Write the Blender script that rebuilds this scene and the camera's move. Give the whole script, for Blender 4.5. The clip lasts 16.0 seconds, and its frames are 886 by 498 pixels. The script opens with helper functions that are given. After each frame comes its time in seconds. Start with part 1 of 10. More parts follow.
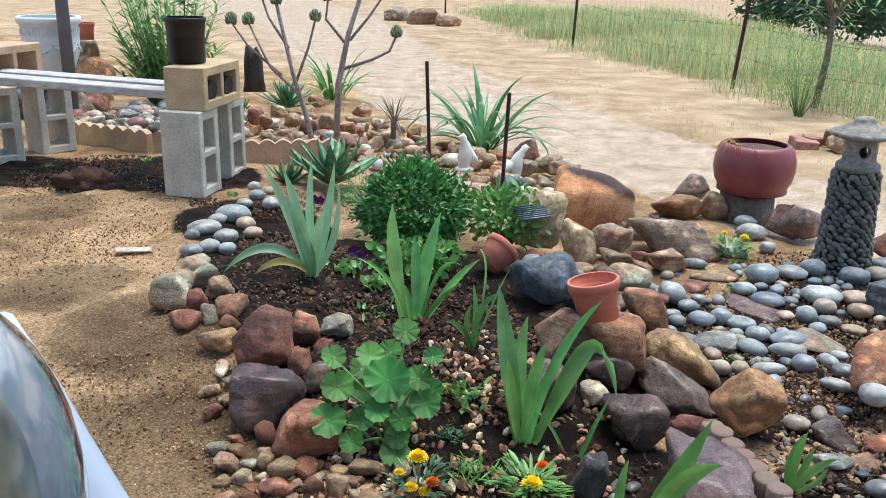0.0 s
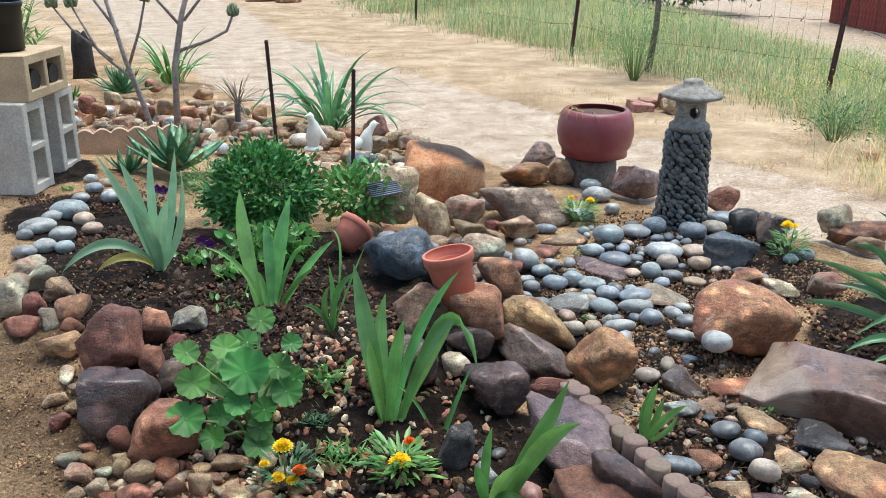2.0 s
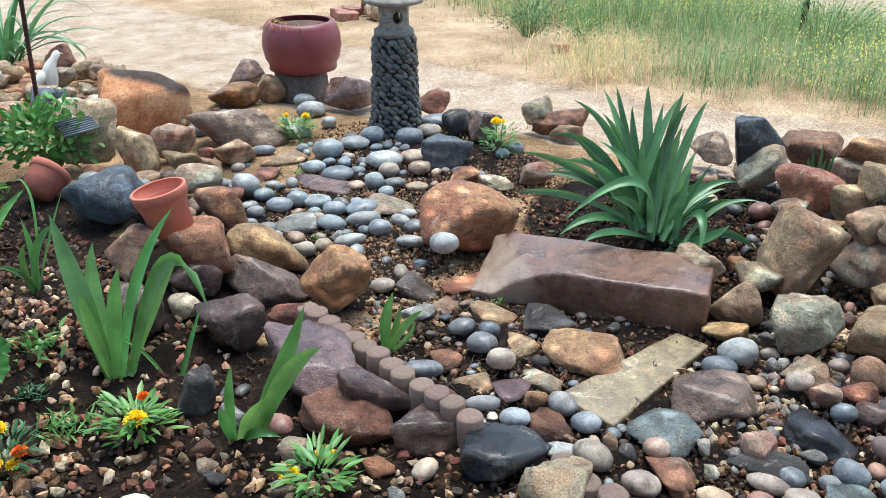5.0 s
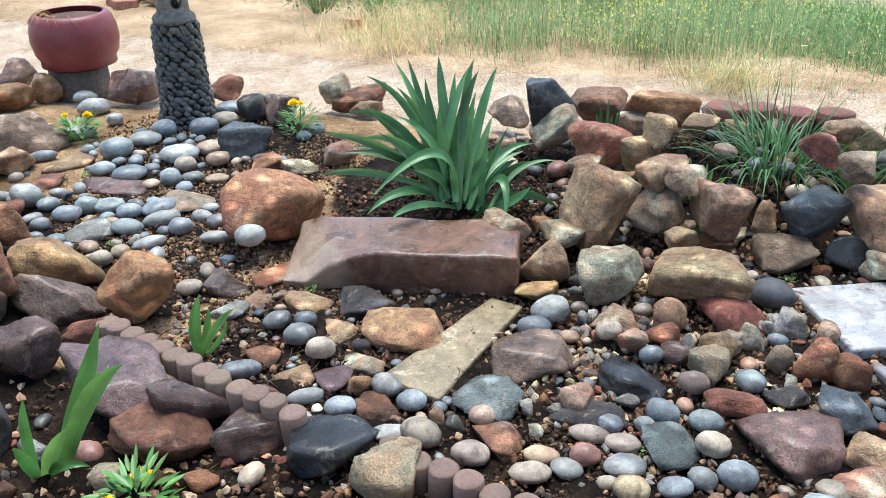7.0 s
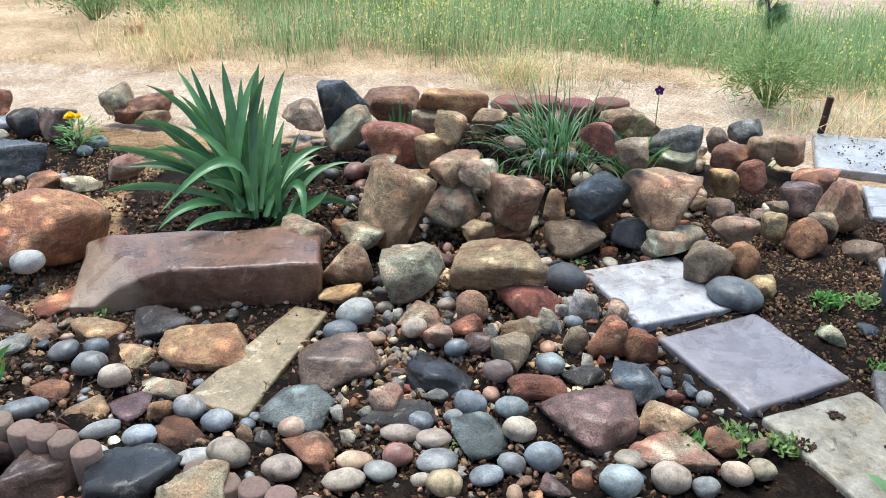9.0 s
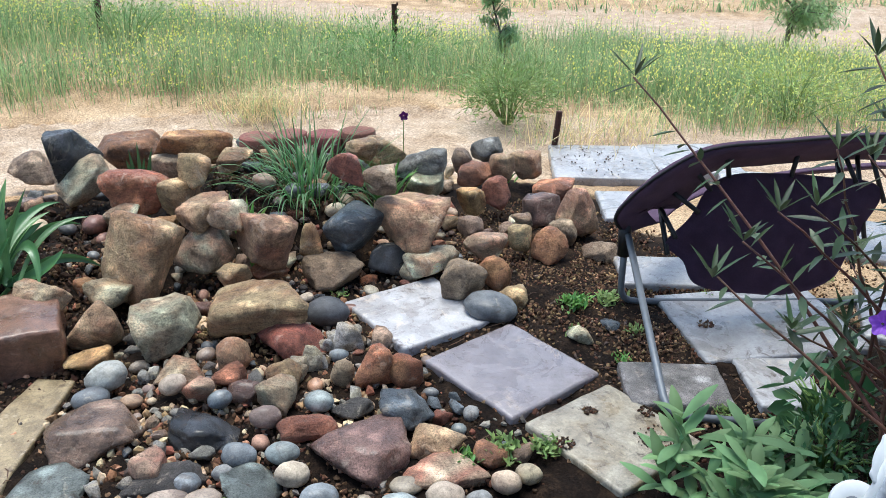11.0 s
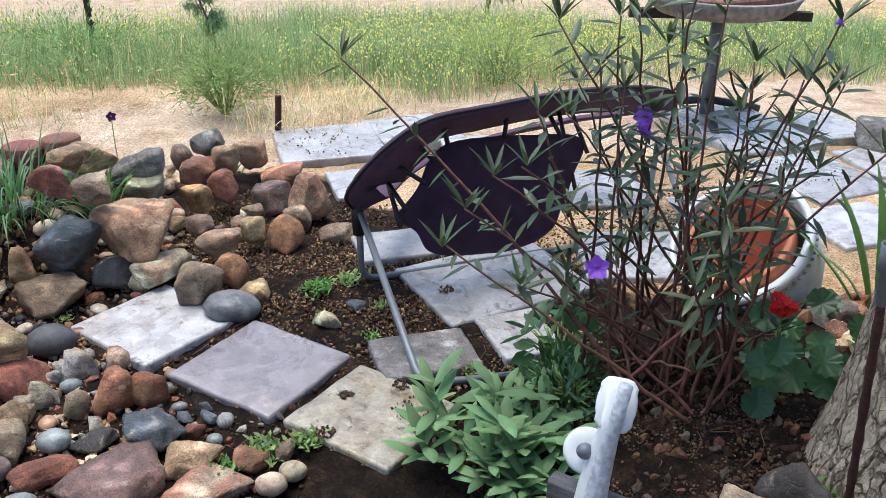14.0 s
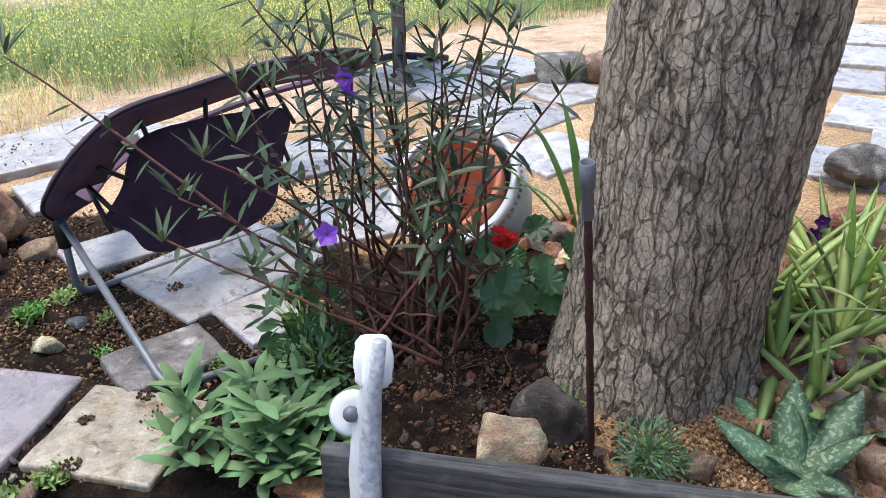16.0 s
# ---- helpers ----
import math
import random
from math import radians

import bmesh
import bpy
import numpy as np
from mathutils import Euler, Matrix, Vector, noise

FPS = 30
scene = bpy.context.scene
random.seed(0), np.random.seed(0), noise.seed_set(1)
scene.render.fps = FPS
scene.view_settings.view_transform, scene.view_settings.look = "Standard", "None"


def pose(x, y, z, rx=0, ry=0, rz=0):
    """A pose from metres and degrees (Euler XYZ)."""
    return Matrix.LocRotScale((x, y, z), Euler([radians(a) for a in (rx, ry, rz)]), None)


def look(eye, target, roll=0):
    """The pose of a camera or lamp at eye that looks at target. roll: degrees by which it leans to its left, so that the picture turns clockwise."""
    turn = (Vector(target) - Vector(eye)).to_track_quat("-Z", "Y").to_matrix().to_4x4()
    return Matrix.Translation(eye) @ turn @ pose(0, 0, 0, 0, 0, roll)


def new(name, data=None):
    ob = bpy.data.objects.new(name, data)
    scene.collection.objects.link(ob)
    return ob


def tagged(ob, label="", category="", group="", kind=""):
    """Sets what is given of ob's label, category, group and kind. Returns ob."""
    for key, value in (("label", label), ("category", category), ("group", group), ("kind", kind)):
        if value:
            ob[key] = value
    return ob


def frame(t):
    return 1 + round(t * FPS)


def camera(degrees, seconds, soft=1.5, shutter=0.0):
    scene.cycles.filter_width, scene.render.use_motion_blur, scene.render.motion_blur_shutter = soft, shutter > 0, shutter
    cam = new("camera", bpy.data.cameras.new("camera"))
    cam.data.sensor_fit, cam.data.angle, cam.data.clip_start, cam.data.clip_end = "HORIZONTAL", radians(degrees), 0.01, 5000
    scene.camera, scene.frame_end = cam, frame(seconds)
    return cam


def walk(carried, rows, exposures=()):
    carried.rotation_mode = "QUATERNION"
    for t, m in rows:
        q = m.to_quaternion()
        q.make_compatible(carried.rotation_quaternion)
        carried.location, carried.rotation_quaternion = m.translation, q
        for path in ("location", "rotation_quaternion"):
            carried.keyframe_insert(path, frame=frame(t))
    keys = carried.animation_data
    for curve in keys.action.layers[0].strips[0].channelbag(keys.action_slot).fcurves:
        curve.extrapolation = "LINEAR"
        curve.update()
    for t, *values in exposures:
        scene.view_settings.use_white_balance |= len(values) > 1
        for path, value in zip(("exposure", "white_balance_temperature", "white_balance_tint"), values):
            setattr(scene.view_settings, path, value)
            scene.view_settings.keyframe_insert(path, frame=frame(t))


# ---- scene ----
cam = camera(53.3, 16.0, 0.6)
PATH = [
    (0, (0.061, 0.014, 1.199), (-0.024, 1.912, 0.574), 1.3),
    (0.5, (0.064, 0.022, 1.199), (0.031, 1.92, 0.57), 1.0),
    (1, (0.07, 0.027, 1.197), (0.107, 1.923, 0.56), 0.7),
    (1.5, (0.068, 0.027, 1.197), (0.168, 1.914, 0.542), 0.6),
    (2, (0.078, 0.033, 1.2), (0.31, 1.903, 0.528), 0.4),
    (2.5, (0.09, 0.043, 1.201), (0.493, 1.879, 0.518), 0.1),
    (3, (0.095, 0.053, 1.2), (0.637, 1.85, 0.51), 0.2),
    (3.5, (0.101, 0.057, 1.202), (0.725, 1.819, 0.49), 0.1),
    (6, (0.135, 0.11, 1.175), (1.055, 1.635, 0.266), -0.4),
    (6.5, (0.153, 0.11, 1.178), (1.171, 1.578, 0.28), -1.0),
    (7, (0.169, 0.111, 1.181), (1.279, 1.511, 0.284), -1.1),
    (7.5, (0.182, 0.109, 1.181), (1.365, 1.441, 0.271), -1.1),
    (8, (0.192, 0.103, 1.182), (1.472, 1.351, 0.284), -0.7),
    (8.5, (0.2, 0.102, 1.181), (1.541, 1.283, 0.283), -0.1),
    (9, (0.206, 0.099, 1.18), (1.611, 1.202, 0.282), 0.5),
    (9.5, (0.221, 0.089, 1.181), (1.721, 1.074, 0.297), 1.0),
    (12, (0.261, 0.051, 1.207), (2.01, 0.562, 0.384), 0.9),
    (12.5, (0.268, 0.045, 1.211), (2.044, 0.458, 0.389), 1.0),
    (13, (0.269, 0.045, 1.209), (2.061, 0.349, 0.376), 0.9),
    (13.5, (0.271, 0.051, 1.204), (2.068, 0.252, 0.35), 0.7),
    (14, (0.287, 0.045, 1.199), (2.082, 0.173, 0.325), 0.6),
    (14.5, (0.322, 0.0, 1.209), (2.13, 0.069, 0.357), 0.2),
    (15, (0.333, -0.023, 1.207), (2.138, -0.108, 0.351), -1.0),
    (15.5, (0.311, 0.017, 1.202), (2.089, -0.285, 0.338), -1.9),
    (16, (0.3, 0.049, 1.186), (2.005, -0.427, 0.255), -1.2),
]
walk(cam, [(t, look(eye, target, roll)) for t, eye, target, roll in PATH],
     [(0, 1.1, 6050, 1), (3.5, 1.12, 6000, 0), (6.5, 1.30, 6000, 1), (9.5, 1.2, 6100, 2), (12, 1.14, 6200, 4), (14.5, 1.16, 6350, 8), (16, 1.3, 6500, 10)])


# ---- light ----
world = bpy.data.worlds.new("sky")
scene.world = world
world.use_nodes = True
wn = world.node_tree.nodes
sky = wn.new("ShaderNodeTexSky")
sky.sky_type = "NISHITA"
sky.sun_disc = False
sky.sun_elevation = radians(70)
sky.sun_rotation = radians(40)
sky.air_density, sky.dust_density, sky.ozone_density = 1.0, 2.0, 1.0
wn["Background"].inputs["Strength"].default_value = 0.130
world.node_tree.links.new(sky.outputs["Color"], wn["Background"].inputs["Color"])
sun_data = bpy.data.lights.new("sun", "SUN")
sun_data.energy, sun_data.angle, sun_data.color = 1.85, radians(34), (1.0, 0.97, 0.93)
sun = new("sun", sun_data)
sun.matrix_world = look((1.3, 1.5, 10.0), (0.0, 0.0, 0.0))


# ---- materials ----
def lin(r, g, b):
    f = lambda c: c / 12.92 if c <= 0.04045 else ((c + 0.055) / 1.055) ** 2.4
    return (f(r / 255), f(g / 255), f(b / 255), 1.0)


def node_kit(name):
    m = bpy.data.materials.new(name)
    m.use_nodes = True
    nt = m.node_tree
    return m, nt, nt.nodes, nt.links, nt.nodes["Principled BSDF"]


def tex_noise(nt, vec, scale, detail=4.0, rough=0.55, distort=0.0):
    n = nt.nodes.new("ShaderNodeTexNoise")
    n.inputs["Scale"].default_value, n.inputs["Detail"].default_value = scale, detail
    n.inputs["Roughness"].default_value, n.inputs["Distortion"].default_value = rough, distort
    nt.links.new(vec, n.inputs["Vector"])
    return n


def ramp(nt, fac, stops):
    r = nt.nodes.new("ShaderNodeValToRGB")
    e = r.color_ramp.elements
    while len(e) < len(stops):
        e.new(0.5)
    for el, (p, c) in zip(e, stops):
        el.position, el.color = p, c
    nt.links.new(fac, r.inputs["Fac"])
    return r


def mix(nt, fac, a, b, mode="MIX"):
    n = nt.nodes.new("ShaderNodeMix")
    n.data_type, n.blend_type = "RGBA", mode
    for sock, v in ((n.inputs[0], fac), (n.inputs[6], a), (n.inputs[7], b)):
        if hasattr(v, "is_linked"):
            nt.links.new(v, sock)
        else:
            sock.default_value = v
    return n.outputs[2]


def bump(nt, bsdf, height, strength, dist):
    b = nt.nodes.new("ShaderNodeBump")
    b.inputs["Strength"].default_value, b.inputs["Distance"].default_value = strength, dist
    nt.links.new(height, b.inputs["Height"])
    nt.links.new(b.outputs["Normal"], bsdf.inputs["Normal"])
    return b


def vary(nt, colour, amount_h=0.03, amount_v=0.35, island=False):
    """Shift hue and value from one object (or one loose piece) to the next."""
    if island:
        both = nt.nodes.new("ShaderNodeMath")
        both.operation = "ADD"
        nt.links.new(nt.nodes.new("ShaderNodeNewGeometry").outputs["Random Per Island"], both.inputs[0])
        nt.links.new(nt.nodes.new("ShaderNodeObjectInfo").outputs["Random"], both.inputs[1])
        part_of = nt.nodes.new("ShaderNodeMath")
        part_of.operation = "FRACT"
        nt.links.new(both.outputs[0], part_of.inputs[0])
        src = part_of.outputs[0]
    else:
        src = nt.nodes.new("ShaderNodeObjectInfo").outputs["Random"]
    hsv = nt.nodes.new("ShaderNodeHueSaturation")
    for key, low, high in (("Hue", 0.5 - amount_h, 0.5 + amount_h), ("Value", 1 - amount_v, 1 + amount_v)):
        mr = nt.nodes.new("ShaderNodeMapRange")
        mr.inputs["To Min"].default_value, mr.inputs["To Max"].default_value = low, high
        if key == "Value":
            w = nt.nodes.new("ShaderNodeTexWhiteNoise")
            w.noise_dimensions = "1D"
            nt.links.new(src, w.inputs["W"])
            nt.links.new(w.outputs["Value"], mr.inputs["Value"])
        else:
            nt.links.new(src, mr.inputs["Value"])
        nt.links.new(mr.outputs["Result"], hsv.inputs[key])
    nt.links.new(colour, hsv.inputs["Color"])
    return hsv.outputs["Color"]


def plain(name, rgb, rough=0.6, metal=0.0, scale=20.0, grain=1.0, spread=0.25, bumpy=0.2, island=False, v=0.15, h=0.015, spec=0.5, relief=0.002):
    """A surface with grain at two scales, in object space."""
    m, nt, nd, lk, bs = node_kit(name)
    vec = nd.new("ShaderNodeTexCoord").outputs["Object"]
    a = tex_noise(nt, vec, scale * 0.2, 3)
    b = tex_noise(nt, vec, scale * 3, 5)
    c = lin(*rgb)
    dark, light = tuple(x * (1 - spread) for x in c[:3]) + (1,), tuple(min(1, x * (1 + spread)) for x in c[:3]) + (1,)
    r1 = ramp(nt, a.outputs["Fac"], [(0.3, dark), (0.7, light)])
    r2 = ramp(nt, b.outputs["Fac"], [(0.34, (1 - 0.34 * grain,) * 3 + (1,)), (0.66, (1 + 0.28 * grain,) * 3 + (1,))])
    col = mix(nt, 1.0, r1.outputs["Color"], r2.outputs["Color"], "MULTIPLY")
    lk.new(vary(nt, col, h, v, island), bs.inputs["Base Color"])
    bs.inputs["Roughness"].default_value, bs.inputs["Metallic"].default_value = rough, metal
    bs.inputs["Specular IOR Level"].default_value = spec
    if bumpy:
        bump(nt, bs, b.outputs["Fac"], bumpy, relief)
    return m


def stone_material(name, rgb, second, rough=0.6, speck=0.3, grain=60.0, pores=0.35, relief=0.004, dust=0.4, wet=0.0):
    """Mottled stone: two tints, creases darkened in the colour, grains, soil and pale crust in patches, and a damp
    sheen here and there.
    """
    m, nt, nd, lk, bs = node_kit(name)
    vec = nd.new("ShaderNodeTexCoord").outputs["Object"]
    info = nd.new("ShaderNodeObjectInfo")
    both = nd.new("ShaderNodeMath")
    both.operation = "ADD"
    lk.new(info.outputs["Random"], both.inputs[0])
    lk.new(nd.new("ShaderNodeNewGeometry").outputs["Random Per Island"], both.inputs[1])
    big = nd.new("ShaderNodeMath")
    big.operation, big.inputs[1].default_value = "MULTIPLY", 40.0
    lk.new(both.outputs[0], big.inputs[0])
    comb = nd.new("ShaderNodeCombineXYZ")
    lk.new(big.outputs[0], comb.inputs[0])
    lk.new(big.outputs[0], comb.inputs[1])
    shift = nd.new("ShaderNodeVectorMath")
    shift.operation = "ADD"
    lk.new(vec, shift.inputs[0])
    lk.new(comb.outputs[0], shift.inputs[1])
    vec = shift.outputs[0]
    bs.inputs["Specular IOR Level"].default_value = 0.5
    bs.inputs["Coat Weight"].default_value, bs.inputs["Coat Roughness"].default_value = wet, 0.24
    large = tex_noise(nt, vec, 8.0, 5, 0.6, 0.8)
    mid = tex_noise(nt, vec, 32.0, 6, 0.72, 0.4)
    fine = tex_noise(nt, vec, grain * 4.0, 4, 0.8)
    crease = nd.new("ShaderNodeTexNoise")
    crease.noise_type = "RIDGED_MULTIFRACTAL"
    crease.inputs["Scale"].default_value, crease.inputs["Detail"].default_value = 13.0, 6.0
    crease.inputs["Roughness"].default_value, crease.inputs["Lacunarity"].default_value = 0.6, 2.2
    lk.new(vec, crease.inputs["Vector"])
    layers = nd.new("ShaderNodeMapping")
    layers.inputs["Scale"].default_value, layers.inputs["Rotation"].default_value = (1.0, 1.0, 5.0), (0.5, 0.25, 0)
    lk.new(vec, layers.inputs["Vector"])
    strata = tex_noise(nt, layers.outputs[0], 14.0, 5, 0.65, 0.5)
    col = ramp(nt, large.outputs["Fac"], [(0.38, lin(*rgb)), (0.60, lin(*second))]).outputs["Color"]
    bands = ramp(nt, strata.outputs["Fac"], [(0.36, (0.55, 0.53, 0.52, 1)), (0.50, (1, 1, 1, 1)), (0.64, (1.28, 1.27, 1.25, 1))]).outputs["Color"]
    col = mix(nt, min(0.3 + 0.6 * speck, 2.4 * speck), col, bands, "MULTIPLY")
    shade = ramp(nt, mid.outputs["Fac"], [(0.36, (0.42, 0.40, 0.39, 1)), (0.49, (0.97, 0.97, 0.97, 1)), (0.64, (1.5, 1.48, 1.45, 1))]).outputs["Color"]
    col = mix(nt, min(0.35 + 0.8 * speck, 2.8 * speck), col, shade, "MULTIPLY")
    dots = ramp(nt, fine.outputs["Fac"], [(0.36, (0.35, 0.34, 0.33, 1)), (0.47, (0.95, 0.95, 0.95, 1)), (0.64, (1.5, 1.48, 1.46, 1))]).outputs["Color"]
    col = mix(nt, min(1.0, speck * 2.0), col, dots, "MULTIPLY")
    # crevice darkness is put into the colour where the bump sinks
    dark = ramp(nt, crease.outputs["Fac"], [(0.10, (0.30, 0.28, 0.27, 1)), (0.32, (1, 1, 1, 1))]).outputs["Color"]
    col = mix(nt, min(1.0, pores), col, dark, "MULTIPLY")
    crust = tex_noise(nt, vec, 15.0, 7, 0.75, 0.8)
    dusty = ramp(nt, crust.outputs["Fac"], [(0.57, (0, 0, 0, 1)), (0.66, (dust, dust, dust, 1))]).outputs["Color"]
    col = mix(nt, dusty, col, lin(222, 204, 180))
    grime = tex_noise(nt, vec, 20.0, 7, 0.72, 0.6)
    soiled = min(1.0, dust * 1.7)
    dirty = ramp(nt, grime.outputs["Fac"], [(0.57, (0, 0, 0, 1)), (0.65, (soiled, soiled, soiled, 1))]).outputs["Color"]
    col = mix(nt, dirty, col, lin(66, 48, 37))
    lk.new(vary(nt, col, 0.014, 0.2, True), bs.inputs["Base Color"])
    rr = ramp(nt, large.outputs["Fac"], [(0.40, (min(1.0, rough + 0.16),) * 3 + (1,)), (0.60, (max(0.1, rough - 0.22),) * 3 + (1,))])
    lk.new(rr.outputs["Color"], bs.inputs["Roughness"])
    add = nd.new("ShaderNodeMath")
    add.operation, add.inputs[1].default_value = "MULTIPLY_ADD", 0.35 * pores
    lk.new(fine.outputs["Fac"], add.inputs[0])
    dent = nd.new("ShaderNodeMath")
    dent.operation, dent.inputs[1].default_value = "MULTIPLY_ADD", 0.45
    lk.new(crease.outputs["Fac"], dent.inputs[0])
    lk.new(mid.outputs["Fac"], dent.inputs[2])
    lk.new(dent.outputs[0], add.inputs[2])
    bump(nt, bs, add.outputs[0], 1.0, relief)
    return m


STONE, SMOOTH = {}, {}
for key, one, two in (
    ("tan", (208, 166, 126), (172, 126, 90)), ("cream", (228, 196, 160), (200, 158, 122)),
    ("orange", (204, 144, 100), (168, 104, 68)), ("rust", (172, 114, 86), (130, 80, 60)), ("red", (170, 104, 82), (130, 72, 56)),
    ("purple", (152, 120, 104), (118, 90, 76)), ("dpurple", (122, 92, 78), (92, 68, 58)), ("dark", (92, 86, 82), (68, 62, 58)),
    ("maroon", (96, 68, 60), (70, 48, 44)), ("black", (58, 60, 66), (40, 42, 46)), ("slate", (94, 104, 112), (68, 76, 84)), ("blue", (114, 126, 136), (86, 98, 108)),
    ("grey", (138, 136, 130), (106, 104, 100)), ("greybrown", (178, 154, 126), (138, 114, 92)), ("pale", (172, 170, 160), (142, 138, 126)),
    ("green", (124, 134, 130), (98, 108, 104)), ("ochre", (202, 156, 108), (162, 114, 76)), ("white", (234, 216, 190), (208, 178, 146)),
    ("pink", (220, 172, 142), (190, 134, 104)), ("pinkwet", (164, 130, 126), (118, 88, 88)),
):
    tone = 0.92 if one[0] > one[2] + 24 else 0.76
    one, two = (tuple(min(240, int(1.22 * (tone * c + (1 - tone) * sum(q) / 3) + 8)) for c in q) for q in (one, two))
    wet = key in ("maroon", "pinkwet", "slate", "black", "dpurple", "purple")
    STONE[key] = stone_material("stone_" + key, one, two, 0.46 if wet else 0.66, 0.36, 60.0, 0.8, 0.016, 0.36, 0.35 if wet else 0.0)
    SMOOTH[key] = stone_material("pebble_" + key, *(tuple(int((0.98 if key in ("blue", "slate", "green", "black") else 0.85) * ((0.4 if key in ("blue", "slate") else 0.7) * c + (0.6 if key in ("blue", "slate") else 0.3) * sum(q) / 3)) for c in q) for q in (one, two)), 0.58, 0.2, 60.0, 0.16, 0.0012, 0.3, 0.05)


# ---- tools ----
def part(name, bm, material, parent=None, label="", smooth=True):
    me = bpy.data.meshes.new(name)
    bm.to_mesh(me)
    bm.free()
    if smooth:
        me.polygons.foreach_set("use_smooth", [True] * len(me.polygons))
    mats = material if isinstance(material, (list, tuple)) else [material]
    for m in mats:
        me.materials.append(m)
    ob = new(name, me)
    if parent is not None:
        ob.parent = parent
    if label:
        tagged(ob, label)
    return ob


def thing(name, m, label, category, group="", kind=""):
    ob = new(name)
    ob.empty_display_size = 0.05
    ob.matrix_world = m
    return tagged(ob, label, category, group, kind)


def add_box(bm, sx, sy, sz, m=None, bevel=0.0, segs=2):
    r = bmesh.ops.create_cube(bm, size=1.0, matrix=(m or Matrix()) @ Matrix.Diagonal((sx, sy, sz, 1)))
    if bevel:
        edges = list({e for v in r["verts"] for e in v.link_edges})
        bmesh.ops.bevel(bm, geom=edges, offset=bevel, segments=segs, affect="EDGES", profile=0.6)


def add_lathe(bm, profile, steps=32, m=None, wobble=None):
    """Turn (radius, height) pairs round z; open unless a radius is 0."""
    m = m or Matrix()
    rings = []
    for r, z in profile:
        if r < 1e-6:
            rings.append([bm.verts.new(m @ Vector((0, 0, z)))])
        else:
            ring = []
            for i in range(steps):
                a = 2 * math.pi * i / steps
                rr = r * (wobble(a, z) if wobble else 1.0)
                ring.append(bm.verts.new(m @ Vector((rr * math.cos(a), rr * math.sin(a), z))))
            rings.append(ring)
    for a, b in zip(rings, rings[1:]):
        for i in range(steps):
            j = (i + 1) % steps
            if len(a) == 1 and len(b) == 1:
                continue
            if len(a) == 1:
                bm.faces.new((a[0], b[j], b[i]))
            elif len(b) == 1:
                bm.faces.new((a[i], a[j], b[0]))
            else:
                bm.faces.new((a[i], a[j], b[j], b[i]))


def add_tube(bm, pts, radii, steps=8, cap=True):
    pts = [Vector(p) for p in pts]
    if not isinstance(radii, (list, tuple)):
        radii = [radii] * len(pts)
    rings = []
    side = None
    for i, p in enumerate(pts):
        d = (pts[min(i + 1, len(pts) - 1)] - pts[max(i - 1, 0)]).normalized()
        if side is None:
            side = d.orthogonal().normalized()
        side = (side - d * side.dot(d)).normalized()
        up = d.cross(side)
        rings.append([bm.verts.new(p + radii[i] * (side * math.cos(2 * math.pi * k / steps) + up * math.sin(2 * math.pi * k / steps))) for k in range(steps)])
    for a, b in zip(rings, rings[1:]):
        for k in range(steps):
            bm.faces.new((a[k], a[(k + 1) % steps], b[(k + 1) % steps], b[k]))
    if cap:
        bm.faces.new(list(reversed(rings[0])))
        bm.faces.new(rings[-1])


def add_blade(bm, pts, widths, side, fold=0.15, mat=0):
    """A long leaf along pts; side is the way across it; fold makes the keel. "across" runs from -1 to 1 over its width."""
    across = bm.verts.layers.float.get("across") or bm.verts.layers.float.new("across")
    pts = [Vector(p) for p in pts]
    side = Vector(side).normalized()
    rows = []
    for i, (p, w) in enumerate(zip(pts, widths)):
        d = (pts[min(i + 1, len(pts) - 1)] - pts[max(i - 1, 0)]).normalized()
        s = (side - d * side.dot(d))
        s = s.normalized() if s.length > 1e-5 else d.orthogonal().normalized()
        n = s.cross(d).normalized()
        row = []
        for k in (-1.0, -0.5, 0.0, 0.5, 1.0):
            v = bm.verts.new(p + s * w / 2 * k + n * w * fold * abs(k) ** 1.4)
            v[across] = k
            row.append(v)
        rows.append(row)
    for a, b in zip(rows, rows[1:]):
        for k in range(4):
            fc = bm.faces.new((a[k], a[k + 1], b[k + 1], b[k]))
            fc.material_index = mat


def arc_leaf(base, az, length, lift, droop, n=7):
    """Points of a leaf that rises at lift degrees towards az and bends down by droop degrees on its way."""
    p, out = Vector(base), [Vector(base)]
    for i in range(n):
        e = radians(lift - droop * ((i + 0.5) / n) ** 1.6)
        p = p + Vector((math.cos(az) * math.cos(e), math.sin(az) * math.cos(e), math.sin(e))) * (length / n)
        out.append(p.copy())
    return out


def taper(w, n, start=0.55, belly=0.35):
    out = []
    for i in range(n):
        u = i / (n - 1)
        out.append(w * (start + (1 - start) * u / belly if u < belly else max(0.02, 1 - ((u - belly) / (1 - belly)) ** 2.2)))
    return out


# ---- ground ----
def sm(a):
    a = max(0.0, min(1.0, a))
    return a * a * (3 - 2 * a)


def blob(x, y, cx, cy, r, h):
    return h * sm(1.0 - (math.hypot(x - cx, y - cy) - r * 0.5) / (r * 0.6))


def terrain(x, y):
    z = 0.12 * sm(-(x + 0.25) / 0.9) * sm((y - 1.2) / 1.5) * sm((7.5 - y) / 2.5)
    z += blob(x, y, -0.15, 2.75, 0.9, 0.10)
    z += blob(x, y, 2.05, 2.1, 0.5, 0.09)
    z += blob(x, y, 2.75, 1.65, 0.5, 0.15)
    z += blob(x, y, 1.75, -0.75, 0.75, 0.13)
    far = max(0.0, x - 4.3)
    z -= min(0.15 * far, 1.35)
    return z


